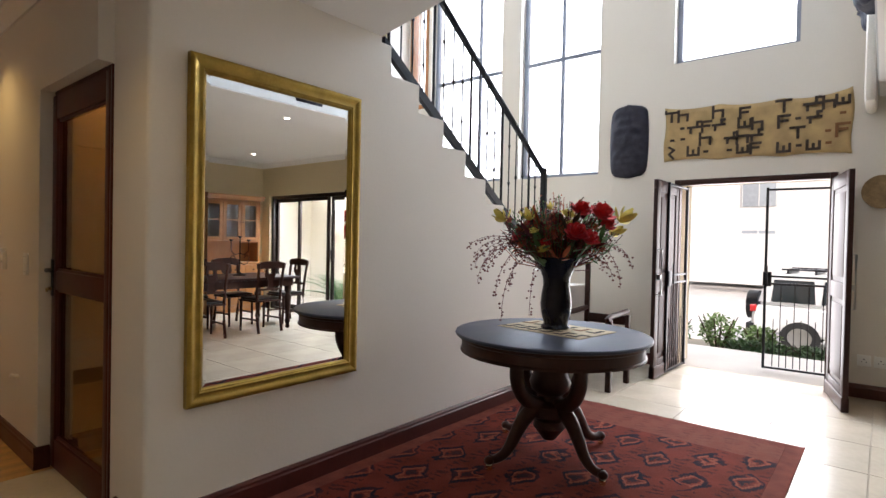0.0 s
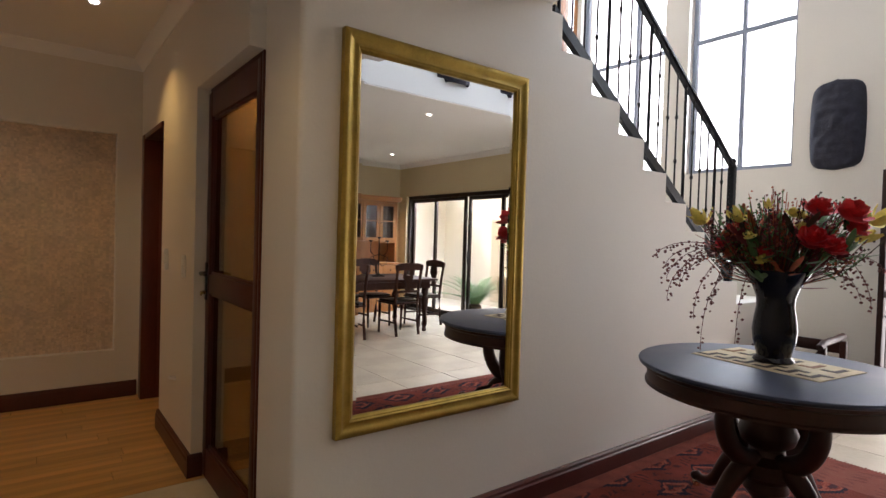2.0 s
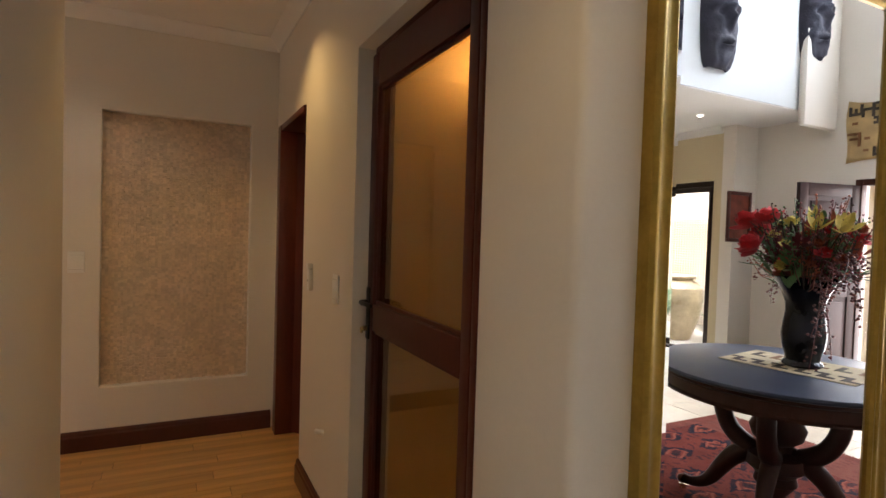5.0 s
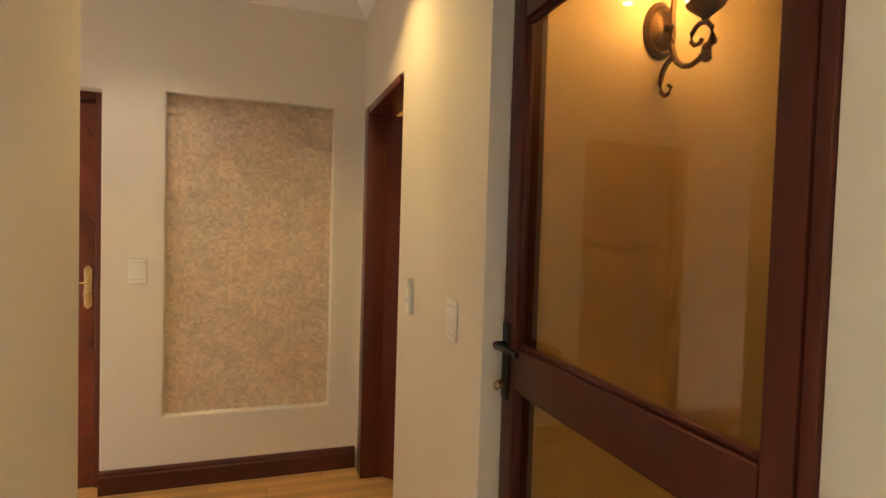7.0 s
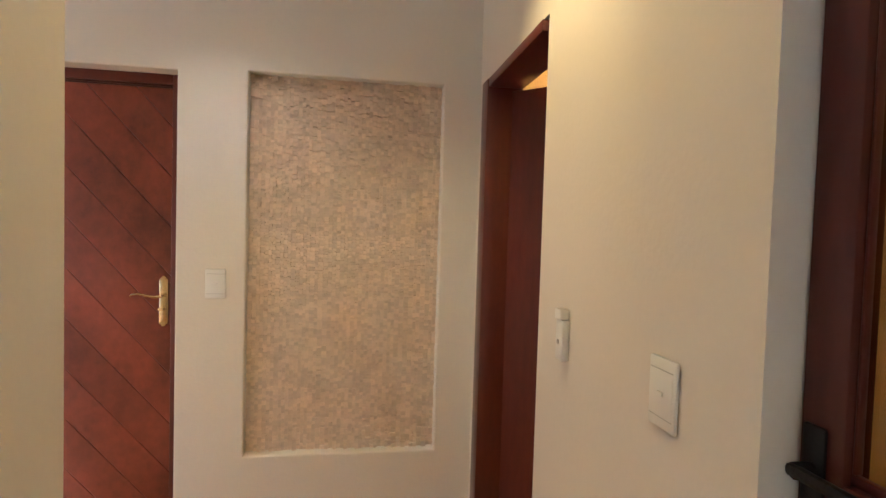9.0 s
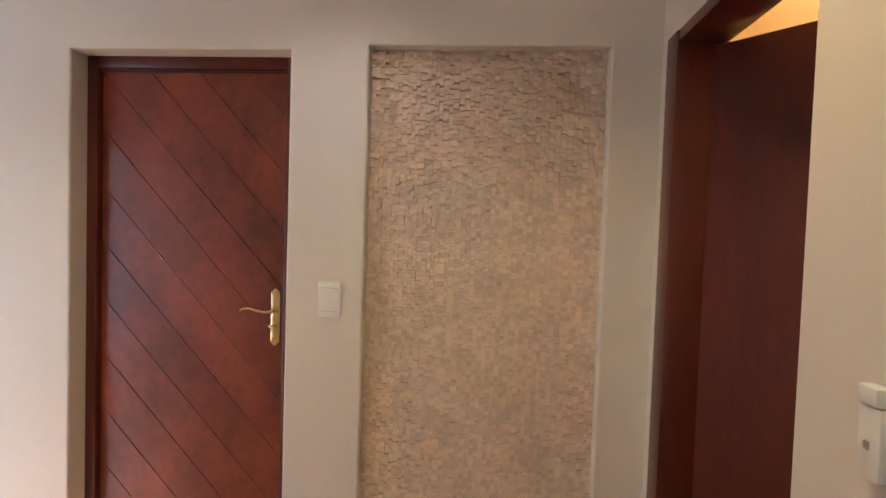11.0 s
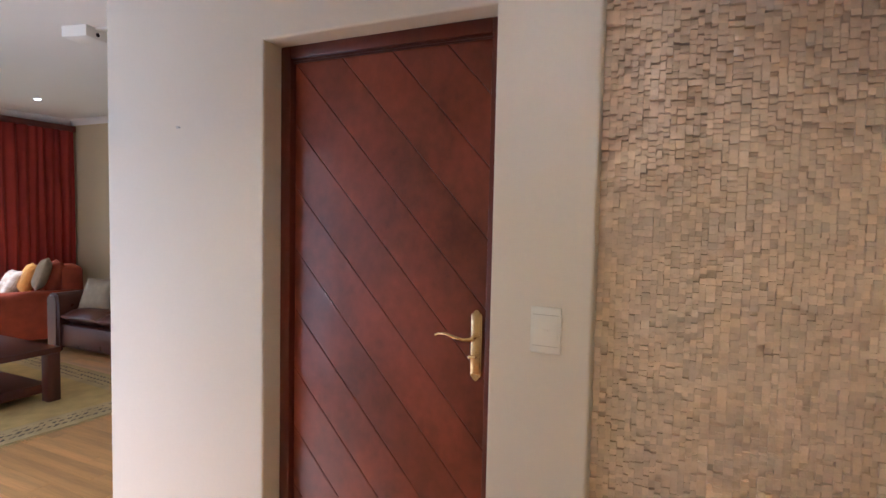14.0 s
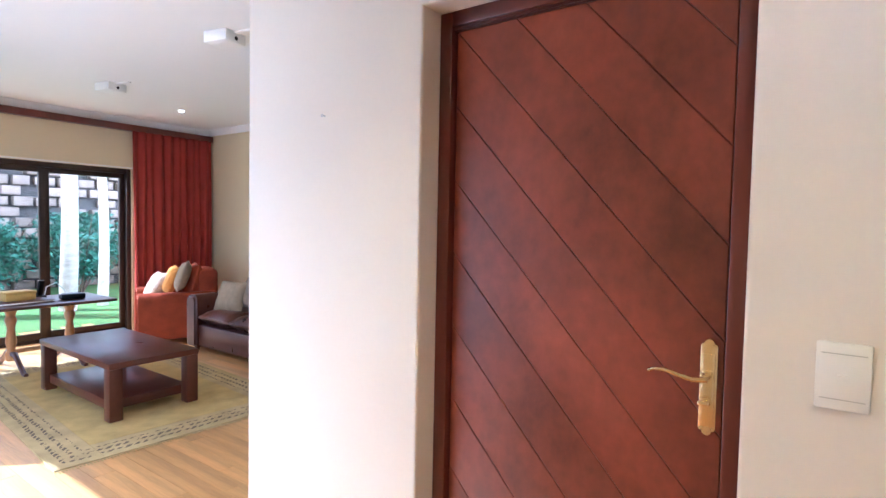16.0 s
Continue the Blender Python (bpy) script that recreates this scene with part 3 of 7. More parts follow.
# ---------------- stone panel in the niche ----------------
rng = random.Random(5)
wall_end = bpy.data.objects["wall_end"]
bm = bmesh.new()
box(bm, NX0, NX1, END + 0.085, END + 0.149, NZ0, NZ1)
part("niche_bed", bm, STONEB, wall_end)


def stone_data(w, h, d):
    """A split stone, its face roughly broken and its rim barely chipped."""
    b = bmesh.new()
    box(b, -w / 2, w / 2, 0, -d, -h / 2, h / 2)
    tx, tz = rng.uniform(-0.0020, 0.0020), rng.uniform(-0.0010, 0.0028)
    for v in b.verts:
        if v.co.y < -d / 2:
            v.co.y += math.copysign(tx, v.co.x) + math.copysign(tz, v.co.z) + rng.uniform(-0.0010, 0.0010)
            v.co.x += rng.uniform(-0.0006, 0.0006)
            v.co.z += rng.uniform(-0.0006, 0.0006)
    finish(b)
    me = bpy.data.meshes.new("stone")
    b.to_mesh(me)
    b.free()
    me.materials.append(STONE)
    return me


WIDTHS, HEIGHTS, DEPTHS = (0.0155, 0.0185, 0.0225), (0.0115, 0.0140, 0.0165, 0.0195, 0.0235), (0.0205, 0.024, 0.027, 0.030, 0.033, 0.0362, 0.0392)
bank = {(w, h): [stone_data(w, h, d) for d in DEPTHS] for w in WIDTHS for h in HEIGHTS}
columns, x = [], NX0
while x < NX1 - 0.009:
    w = rng.choice(WIDTHS)
    columns.append([x, w])
    x += w
fit_x = (NX1 - NX0) / (x - NX0)
rest, near = [], 0
for x, w in columns:
    z = NZ0
    while z < NZ1 - 0.004:
        h = rng.choice(HEIGHTS)
        top = min(NZ1, z + h) if NZ1 - z - h > 0.007 else NZ1
        me = rng.choice(bank[w, h])
        cx, cz = NX0 + (x + w / 2 - NX0) * fit_x, (z + top) / 2
        m = pose(cx, END + 0.085, cz) @ Matrix.Diagonal((fit_x * 0.98, 1, (top - z - 0.0009) / h, 1))
        if 1.30 <= cz < 1.40 and near < 300:
            ob = new("stone", me)
            ob.parent = wall_end
            ob.matrix_basis = m
            near += 1
        else:
            rest.append((me, m))
        z = top
verts, faces = [], []
for me, m in rest:
    k = len(verts)
    verts += [m @ v.co for v in me.vertices]
    faces += [[k + i for i in p.vertices] for p in me.polygons]
me = bpy.data.meshes.new("stones")
me.from_pydata(verts, [], faces)
STONE2 = STONE.copy()
STONE2.name = "split_travertine_joined"
_n, _l = STONE2.node_tree.nodes, STONE2.node_tree.links
_g = _n.new("ShaderNodeNewGeometry")
for _x in _n:
    if _x.bl_idname == "ShaderNodeObjectInfo":
        for _k in list(_x.outputs["Random"].links):
            _s = _k.to_socket
            _l.new(_g.outputs["Random Per Island"], _s)
me.materials.append(STONE2)
ob = new("stones", me)
ob.parent = wall_end
ob["kind"] = "stuff"

# ---------------- switches and small fixtures ----------------


SEAM = mat("grey_seam", (0.50, 0.49, 0.46), 0.6, vary=0.05, bump=0.0)


def switch_plate(name, m, label, keys=1, w=0.088, h=0.132):
    """A plate in the local x-z plane that faces -y."""
    s = empty(name, label, "light switch", m, group="switch plates")
    bm = bmesh.new()
    box(bm, -w / 2, w / 2, -0.009, 0, -h / 2, h / 2, 0.005)
    part("plate", bm, PLASTIC, s)
    bm = bmesh.new()
    box(bm, -w / 2 + 0.008, w / 2 - 0.008, -0.0105, -0.009, -h / 2 + 0.022, h / 2 - 0.022, 0.0005)
    part("cover", bm, PLASTIC, s)
    for zz in (-h / 2 + 0.022, h / 2 - 0.022):
        bm = bmesh.new()
        box(bm, -w / 2 + 0.008, w / 2 - 0.008, -0.0108, -0.0088, zz - 0.0008, zz + 0.0008)
        part("seam", bm, SEAM, s)
    for i in range(keys):
        bm = bmesh.new()
        zc = (i - (keys - 1) / 2) * 0.03
        box(bm, -0.009, 0.009, -0.0145, -0.0105, zc - 0.004, zc + 0.004, 0.001)
        part("rocker", bm, PLASTIC, s)
    return s


switch_plate("light_switch", pose(-1.178, END, 1.173), "white plastic light switch beside the mahogany door")
switch_plate("light_switch", pose(0.0, 1.49, 1.155, 0, 0, -90), "white light switch beside the glazed door", 1)
s2 = empty("remote_holder", "white wall remote in its slim holder", "remote control", pose(0.0, 1.965, 1.165, 0, 0, -90))
bm = bmesh.new()
box(bm, -0.024, 0.024, -0.022, 0, -0.065, 0.045, 0.004)
part("holder", bm, PLASTIC, s2)
bm = bmesh.new()
box(bm, -0.021, 0.021, -0.028, -0.002, 0.046, 0.075, 0.004)
part("remote", bm, PLASTIC, s2)
bm = bmesh.new()
box(bm, -0.005, 0.005, -0.026, -0.022, -0.02, -0.008, 0.001)
part("button", bm, CHROME, s2)
s3 = empty("doorstop", "small white plastic hook low on the wall", "wall hook", pose(0.0, 1.66, 0.455, 0, 0, -90))
bm = bmesh.new()
cyl(bm, (0, 0, 0), (0, -0.03, 0.01), 0.014, 0.010)
ball(bm, (0, -0.032, 0.011), 0.013)
part("knob", bm, PLASTIC, s3)
nail = empty("wall_nail", "small grey nail stuck in the plaster", "nail", pose(-2.64, END, 1.815))
bm = bmesh.new()
cyl(bm, (0, 0, 0), (0, -0.012, 0), 0.003, n=8)
cyl(bm, (0, -0.012, 0), (0, -0.014, 0), 0.006, n=8)
part("pin", bm, CHROME, nail)

LAMPGLOW = glow("downlight_lens", (1.0, 0.92, 0.80), 14)


def downlight(x, y, z, energy, cone=70, color=WARM):
    d = empty("downlight", "small recessed white ceiling downlight, lit, some added as fill", "downlight", pose(x, y, z), group="ceiling downlights")
    bm = bmesh.new()
    lathe(bm, [(0.030, 0.0), (0.045, 0.0), (0.045, -0.004), (0.040, -0.008), (0.030, -0.008)], 24)
    part("trim_ring", bm, PLASTIC, d)
    bm = bmesh.new()
    cyl(bm, (0, 0, -0.013), (0, 0, -0.001), 0.024, 0.029, n=20)
    part("lens", bm, LAMPGLOW, d)
    if energy:
        lamp("downlight_beam", "SPOT", look((x, y, z - 0.03), (x, y, 0)), energy, color, angle=radians(cone))


lamp("downlight_wall_beam", "SPOT", look((-0.43, 1.94, 2.69), (0.0, 2.08, 1.90)), 5.0, WARM, angle=radians(60))
downlight(-0.43, 1.94, 2.72, 13.5, 120)
# unseen fill downlight, added to lift the end wall and mahogany door
downlight(-2.05, 2.05, 2.72, 10, 110)
downlight(-0.50, -0.30, 2.60, 9, 120)
for x, y in ((2.74, -2.93), (4.0, -5.7), (4.2, -3.02), (1.4, -3.5), (2.4, -5.7)):
    downlight(x, y, 2.72, 8, 100)
downlight(-7.41, 5.19, 2.72, 6, 100)
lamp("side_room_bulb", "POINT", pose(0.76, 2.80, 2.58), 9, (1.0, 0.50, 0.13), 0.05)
# another unseen fill downlight, added to brighten the top of the end wall
downlight(-1.15, 2.45, 2.72, 7.5, 115, (1.0, 0.80, 0.54))

# wrought sconce in the small room behind the glazed door
RUST = mat("aged_bronze_iron", (0.10, 0.055, 0.022), 0.45, 0.7, vary=0.4, scale=30, bump=0.25)
sc = empty("wall_sconce", "wrought bronze scroll sconce with frosted glass shade, lit", "wall lamp", pose(0.615, 1.345, 2.085) @ Matrix.Scale(1.16, 4))
bm = bmesh.new()
lathe(bm, [(0.0, 0.0), (0.062, 0.0), (0.062, 0.008), (0.052, 0.016), (0.045, 0.014), (0.030, 0.024), (0.008, 0.030), (0.0, 0.031)], 28)
bmesh.ops.transform(bm, matrix=pose(0, 0, 0, 90), verts=bm.verts)
bmesh.ops.scale(bm, vec=(0.85, 1, 1.25), verts=bm.verts)
part("wall_plate", bm, RUST, sc)
bm = bmesh.new()
arm = [(0.071, 0.14), (0.062, 0.11), (0.055, 0.075), (0.051, 0.035), (0.050, 0.0), (0.051, -0.05), (0.063, -0.087), (0.078, -0.107), (0.098, -0.120), (0.122, -0.125), (0.146, -0.119), (0.168, -0.105), (0.184, -0.088), (0.190, -0.070), (0.186, -0.050), (0.172, -0.034), (0.152, -0.028), (0.134, -0.034), (0.122, -0.048), (0.121, -0.066), (0.133, -0.078), (0.150, -0.078), (0.158, -0.068)]
tube(bm, [(0, -p, z) for p, z in arm], 0.0085, 8, taper=0.006)
tail = [(0.063, -0.087), (0.048, -0.090), (0.032, -0.100), (0.020, -0.120), (0.014, -0.145), (0.018, -0.168), (0.034, -0.182), (0.050, -0.178), (0.056, -0.164), (0.046, -0.156)]
tube(bm, [(0, -p, z) for p, z in tail], 0.0085, 8, taper=0.005)
tube(bm, [(0, -0.02, 0.0), (0, -0.052, 0.0)], 0.010, 8)
part("scroll_arm", bm, RUST, sc)
bm = bmesh.new()
for k in range(5):
    ball(bm, (0.012 * math.cos(k * 1.3), -0.178 + 0.008 * math.sin(k * 1.9), -0.080 - 0.010 * k), 0.014, 0.7, 1.2, 0.8, 1)
part("leaf_ornament", bm, RUST, sc)
bm = bmesh.new()
lathe(bm, [(0.006, -0.030), (0.012, -0.018), (0.030, -0.004), (0.044, 0.008), (0.048, 0.016), (0.044, 0.018)], 20, 0, -0.165)
part("shade_cup", bm, RUST, sc)
bm = bmesh.new()
lathe(bm, [(0.046, 0.016), (0.050, 0.05), (0.054, 0.09), (0.060, 0.12), (0.074, 0.155), (0.070, 0.155), (0.056, 0.12)], 24, 0, -0.165)
part("shade", bm, glow("lit_frosted_glass", (1.0, 0.61, 0.22), 17.0), sc, "glowing frosted glass shade")
lamp("sconce_bulb", "POINT", pose(0.615, 1.345 - 0.178, 2.085 + 0.10), 7.5, (1.0, 0.57, 0.19), 0.03)

# ---------------- mirror ----------------
mr = empty("wall_mirror", "tall wall mirror in a wide gold frame", "mirror")
MX0, MX1, MZ0, MZ1, FW = 0.236, 1.246, 0.560, 2.168, 0.080
prof = [(0.0, 0.0), (0.0, -0.030), (0.010, -0.036), (0.022, -0.034), (0.030, -0.026), (0.050, -0.024), (0.058, -0.030), (0.062, -0.029), (0.066, -0.022), (0.071, -0.022), (0.074, -0.018), (FW, -0.014), (FW, -0.004)]
corners = [(MX0, MZ0, 1, 1), (MX1, MZ0, -1, 1), (MX1, MZ1, -1, -1), (MX0, MZ1, 1, -1)]
for k in range(4):
    bm = bmesh.new()
    a, b = corners[k], corners[(k + 1) % 4]
    va = [bm.verts.new((a[0] + a[2] * p, y, a[1] + a[3] * p)) for p, y in prof]
    vb = [bm.verts.new((b[0] + b[2] * p, y, b[1] + b[3] * p)) for p, y in prof]
    for i in range(len(prof) - 1):
        bm.faces.new((va[i], va[i + 1], vb[i + 1], vb[i]))
    bm.faces.new((va[-1], va[0], vb[0], vb[-1]))
    bm.faces.new(va[::-1])
    bm.faces.new(vb)
    part("frame_rail", bm, GOLD, mr, smooth=0.9)
bm = bmesh.new()
gx0, gx1, gz0, gz1 = MX0 + FW - 0.004, MX1 - FW + 0.004, MZ0 + FW - 0.004, MZ1 - FW + 0.004
bv = 0.022
o = [bm.verts.new(p) for p in ((gx0, -0.0085, gz0), (gx1, -0.0085, gz0), (gx1, -0.0085, gz1), (gx0, -0.0085, gz1))]
i_ = [bm.verts.new(p) for p in ((gx0 + bv, -0.0092, gz0 + bv), (gx1 - bv, -0.0092, gz0 + bv), (gx1 - bv, -0.0092, gz1 - bv), (gx0 + bv, -0.0092, gz1 - bv))]
bk = [bm.verts.new((v.co.x, -0.002, v.co.z)) for v in o]
for k in range(4):
    j = (k + 1) % 4
    bm.faces.new((o[k], o[j], i_[j], i_[k]))
    bm.faces.new((bk[k], bk[j], o[j], o[k]))
bm.faces.new(i_)
bm.faces.new(bk)
part("mirror_glass", bm, SILVER, mr, "silvered mirror glass with a bevelled rim", smooth=0)

# ---------------- windows ----------------


def window(name, y0, y1, z0, z1, label, ybars=(), zbars=(), x=FRONT + 0.10, fr=0.05):
    w = empty(name, label, "window", kind="structure")
    bm = bmesh.new()
    for a in ((y0, y0 + fr, z0, z1), (y1 - fr, y1, z0, z1), (y0 + fr, y1 - fr, z0, z0 + fr), (y0 + fr, y1 - fr, z1 - fr, z1)):
        box(bm, x, x + 0.05, *a, 0.004)
    part("window_frame", bm, WINPAINT, w)
    for y in ybars:
        bm = bmesh.new()
        box(bm, x + 0.004, x + 0.046, y - 0.02, y + 0.02, z0 + fr, z1 - fr, 0.003)
        part("mullion", bm, WINPAINT, w)
    for z in zbars:
        bm = bmesh.new()
        box(bm, x + 0.006, x + 0.044, y0 + fr, y1 - fr, z - 0.022, z + 0.022, 0.003)
        part("transom", bm, WINPAINT, w)
    ys, zs = [y0, *ybars, y1], [z0, *zbars, z1]
    for a, b in zip(ys, ys[1:]):
        for c, d in zip(zs, zs[1:]):
            bm = bmesh.new()
            box(bm, x + 0.02, x + 0.024, a + 0.01, b - 0.01, c + 0.01, d - 0.01)
            part("pane", bm, CLEAR, w, smooth=0).visible_shadow = False
    return w


window("window_1", 0.25, 1.36, 2.18, 5.2, "tall grey-framed four-pane hall window, bright daylight", (0.80,), (3.70,))
window("window_2", 1.66, 2.92, 2.18, 5.2, "tall grey-framed stair window, bright daylight", (2.10,), (3.70,))
window("window_3", -1.76, -0.60, 3.335, 4.9, "upper grey-framed hall window over the door", (), (4.6,))


def slider(name, axis, at, u0, u1, h, bars, label):
    """Sliding door in bronze aluminium, in a wall on axis = at."""
    w = empty(name, label, "sliding door", kind="structure")

    def bx(bm, d0, d1, a, b, z0, z1, bev=0.004):
        if axis == "x":
            box(bm, at + d0, at + d1, a, b, z0, z1, bev)
        else:
            box(bm, a, b, at + d0, at + d1, z0, z1, bev)
    bm = bmesh.new()
    bx(bm, 0.02, 0.14, u0, u0 + 0.05, 0, h)
    bx(bm, 0.02, 0.14, u1 - 0.05, u1, 0, h)
    bx(bm, 0.02, 0.14, u0 + 0.05, u1 - 0.05, h - 0.06, h)
    bx(bm, 0.02, 0.14, u0 + 0.05, u1 - 0.05, 0.0, 0.035)
    part("door_frame", bm, BRONZE, w)
    us = [u0 + 0.05, *bars, u1 - 0.05]
    for i, (a, b) in enumerate(zip(us, us[1:])):
        d = 0.035 if i % 2 else 0.085
        bm = bmesh.new()
        for p in ((a, a + 0.06, 0.035, h - 0.06), (b - 0.06, b, 0.035, h - 0.06), (a + 0.06, b - 0.06, 0.035, 0.11), (a + 0.06, b - 0.06, h - 0.12, h - 0.06)):
            bx(bm, d, d + 0.04, *p)
        sash = part("sash", bm, BRONZE, w)
        bm = bmesh.new()
        bx(bm, d + 0.018, d + 0.022, a + 0.05, b - 0.05, 0.10, h - 0.11, 0)
        part("pane", bm, CLEAR, sash, smooth=0).visible_shadow = False
        if i == len(us) // 2:
            bm = bmesh.new()
            bx(bm, d - 0.025, d, a + 0.02, a + 0.045, 0.95, 1.15)
            part("pull_handle", bm, IRON, sash)
    return w


slider("door_4", "x", 4.93, -6.6, -3.35, 2.12, (-5.80, -4.92, -4.08), "bronze aluminium dining sliding door onto a courtyard")
slider("door_5", "x", -8.68, 1.9, 5.13, 2.08, (2.2, 3.25, 4.2), "bronze aluminium living room sliding door onto garden")
slider("door_6", "y", 1.18, -6.6, -3.3, 2.12, (-5.5, -4.4), "bronze aluminium sliding door of the living room")

# ---------------- stairs and balustrade ----------------
st = empty("staircase", "plastered staircase with cream treads behind the stepped wall", "stairs", kind="structure")
for i, (x, z) in enumerate(steps):
    bm = bmesh.new()
    box(bm, x + 0.002, x + RUN + 0.02, 0.122, 1.22, z - RISE - 0.05, z - 0.002, 0.006)
    part("step", bm, WALL, st)
for i in range(1, 5):
    bm = bmesh.new()
    box(bm, STEP_X - RUN * i, STEP_X - RUN * (i - 1) + 0.02, 0.122, 1.22, STEP_Z + RISE * (i - 1) - 0.05, STEP_Z + RISE * i, 0.006)
    part("step", bm, WALL, st)
LZ = steps[-1][1] - RISE
bm = bmesh.new()
box(bm, 3.645, 4.6, 0.05, 1.22, 0.0, LZ, 0.01)
part("landing", bm, WALL, st)
for i in range(5):
    bm = bmesh.new()
    box(bm, 3.645, 4.6, 1.22 + 0.27 * i, 1.22 + 0.27 * (i + 1), 0.0, LZ - RISE * (i + 1), 0.006)
    part("step", bm, WALL, st)

rail = empty("balustrade", "black wrought iron balustrade with knuckled bars", "balustrade", kind="structure")
SL = -RISE / RUN
RY = 0.06


def rail_z(x, off):
    return STEP_Z + SL * (x - STEP_X) + off


bm = bmesh.new()
xa, xb = 1.50, 3.60


def slanted(bm, x0, x1, off, h, w):
    za, zb = rail_z(x0, off), rail_z(x1, off)
    prism(bm, [(x0, za - h / 2), (x1, zb - h / 2), (x1, zb + h / 2), (x0, za + h / 2)], RY - w / 2, RY + w / 2, "y")


slanted(bm, xa, xb, 0.205, 0.075, 0.035)
part("bottom_rail", bm, IRON, rail, smooth=0)
bm = bmesh.new()
slanted(bm, xa, xb + 0.02, 1.06, 0.045, 0.05)
bmesh.ops.bevel(bm, geom=bm.edges[:], offset=0.01, segments=2, affect="EDGES")
part("handrail", bm, IRON, rail)
k = 0
x = xa + 0.05
while x < xb - 0.03:
    bm = bmesh.new()
    z0, z1 = rail_z(x, 0.23), rail_z(x, 1.04)
    thick = 0.011 if k % 4 == 0 else 0.006
    tube(bm, [(x, RY, z0), (x, RY, z1)], thick, 8)
    for f in ((0.5,), (0.33, 0.72), (0.5,), (0.62, 0.25))[k % 4]:
        ball(bm, (x, RY, z0 + f * (z1 - z0)), 0.016, 0.8, 0.8, 1.3, 1)
    part("baluster", bm, IRON, rail)
    x += 0.112
    k += 1
bm = bmesh.new()
box(bm, 3.595, 3.645, RY - 0.025, RY + 0.025, LZ - 0.02, rail_z(3.62, 1.08), 0.005)
ball(bm, (3.62, RY, rail_z(3.62, 1.10)), 0.03)
part("newel_post", bm, IRON, rail)
# a wood-framed light beside the stair window
op = empty("window_4", "narrow wood-framed upper stairwell window in daylight", "window", kind="structure")
bm = bmesh.new()
for a in ((2.99, 3.05, 3.36, 5.2), (3.31, 3.36, 3.36, 5.2)):
    box(bm, FRONT - 0.012, FRONT + 0.12, *a, 0.004)
for a in ((3.36, 3.43), (5.13, 5.2)):
    box(bm, FRONT - 0.010, FRONT + 0.12, 3.05, 3.31, *a, 0.004)
part("window_frame", bm, TEAK, op)
bm = bmesh.new()
box(bm, FRONT + 0.05, FRONT + 0.054, 3.045, 3.315, 3.425, 5.135)
part("pane", bm, CLEAR, op, smooth=0).visible_shadow = False

# ---------------- front door and gates ----------------
fd = empty("door_7", "open double front door in dark panelled mahogany", "front door", kind="structure")
bm = bmesh.new()
for a in ((-2.09, -2.03, 0, 2.06), (-0.70, -0.64, 0, 2.06)):
    box(bm, FRONT - 0.01, FRONT + 0.08, *a, 0.004)
box(bm, FRONT - 0.01, FRONT + 0.08, -2.03, -0.70, 2.0, 2.06, 0.004)
part("door_frame", bm, DARKWOOD, fd)


FRONTWOOD = mat("weathered_mahogany", (0.032, 0.012, 0.009), 0.5, vary=0.35, scale=4.0, bump=0.05, fine=60, stretch=(1, 1, 0.2), spec=0.25)


def panel_leaf(hinge_y, turn, mirror):
    """A leaf with four raised panels, its hinge at the local origin, reaching along +y."""
    m = pose(FRONT - 0.005, hinge_y, 0.0, 0, 0, turn)
    w = 0.715
    bm = bmesh.new()
    box(bm, -0.02, 0.02, 0.0, 0.10, 0.008, 2.0, 0.003)
    box(bm, -0.02, 0.02, w - 0.10, w, 0.008, 2.0, 0.003)
    for z0, z1 in ((0.008, 0.20), (0.92, 1.06), (1.88, 2.0)):
        box(bm, -0.02, 0.02, 0.10, w - 0.10, z0, z1, 0.003)
    lf = part("door_leaf", bm, FRONTWOOD, fd, m=m)
    for z0, z1 in ((0.20, 0.92), (1.06, 1.88)):
        bm = bmesh.new()
        box(bm, -0.008, 0.008, 0.098, w - 0.098, z0 - 0.002, z1 + 0.002)
        box(bm, -0.017, 0.017, 0.14, w - 0.14, z0 + 0.045, z1 - 0.045, 0.009)
        part("panel", bm, FRONTWOOD, lf)
    bm = bmesh.new()
    box(bm, -0.03, 0.03, 0.0, w, 0.006, 0.13, 0.012)
    part("kick_board", bm, DARKWOOD, lf)
    bm = bmesh.new()
    s = 0.055 * mirror
    tube(bm, [(0.02 * mirror, w - 0.06, 0.85), (s, w - 0.06, 0.85), (s, w - 0.06, 1.3), (0.02 * mirror, w - 0.06, 1.3)], 0.011, 8)
    box(bm, min(0, s), max(0, s), w - 0.08, w - 0.04, 1.0, 1.05, 0.004)
    part("pull_handle", bm, CHROME, lf)
    return lf


panel_leaf(-0.672, 90, -1)
panel_leaf(-2.060, 103, -1)


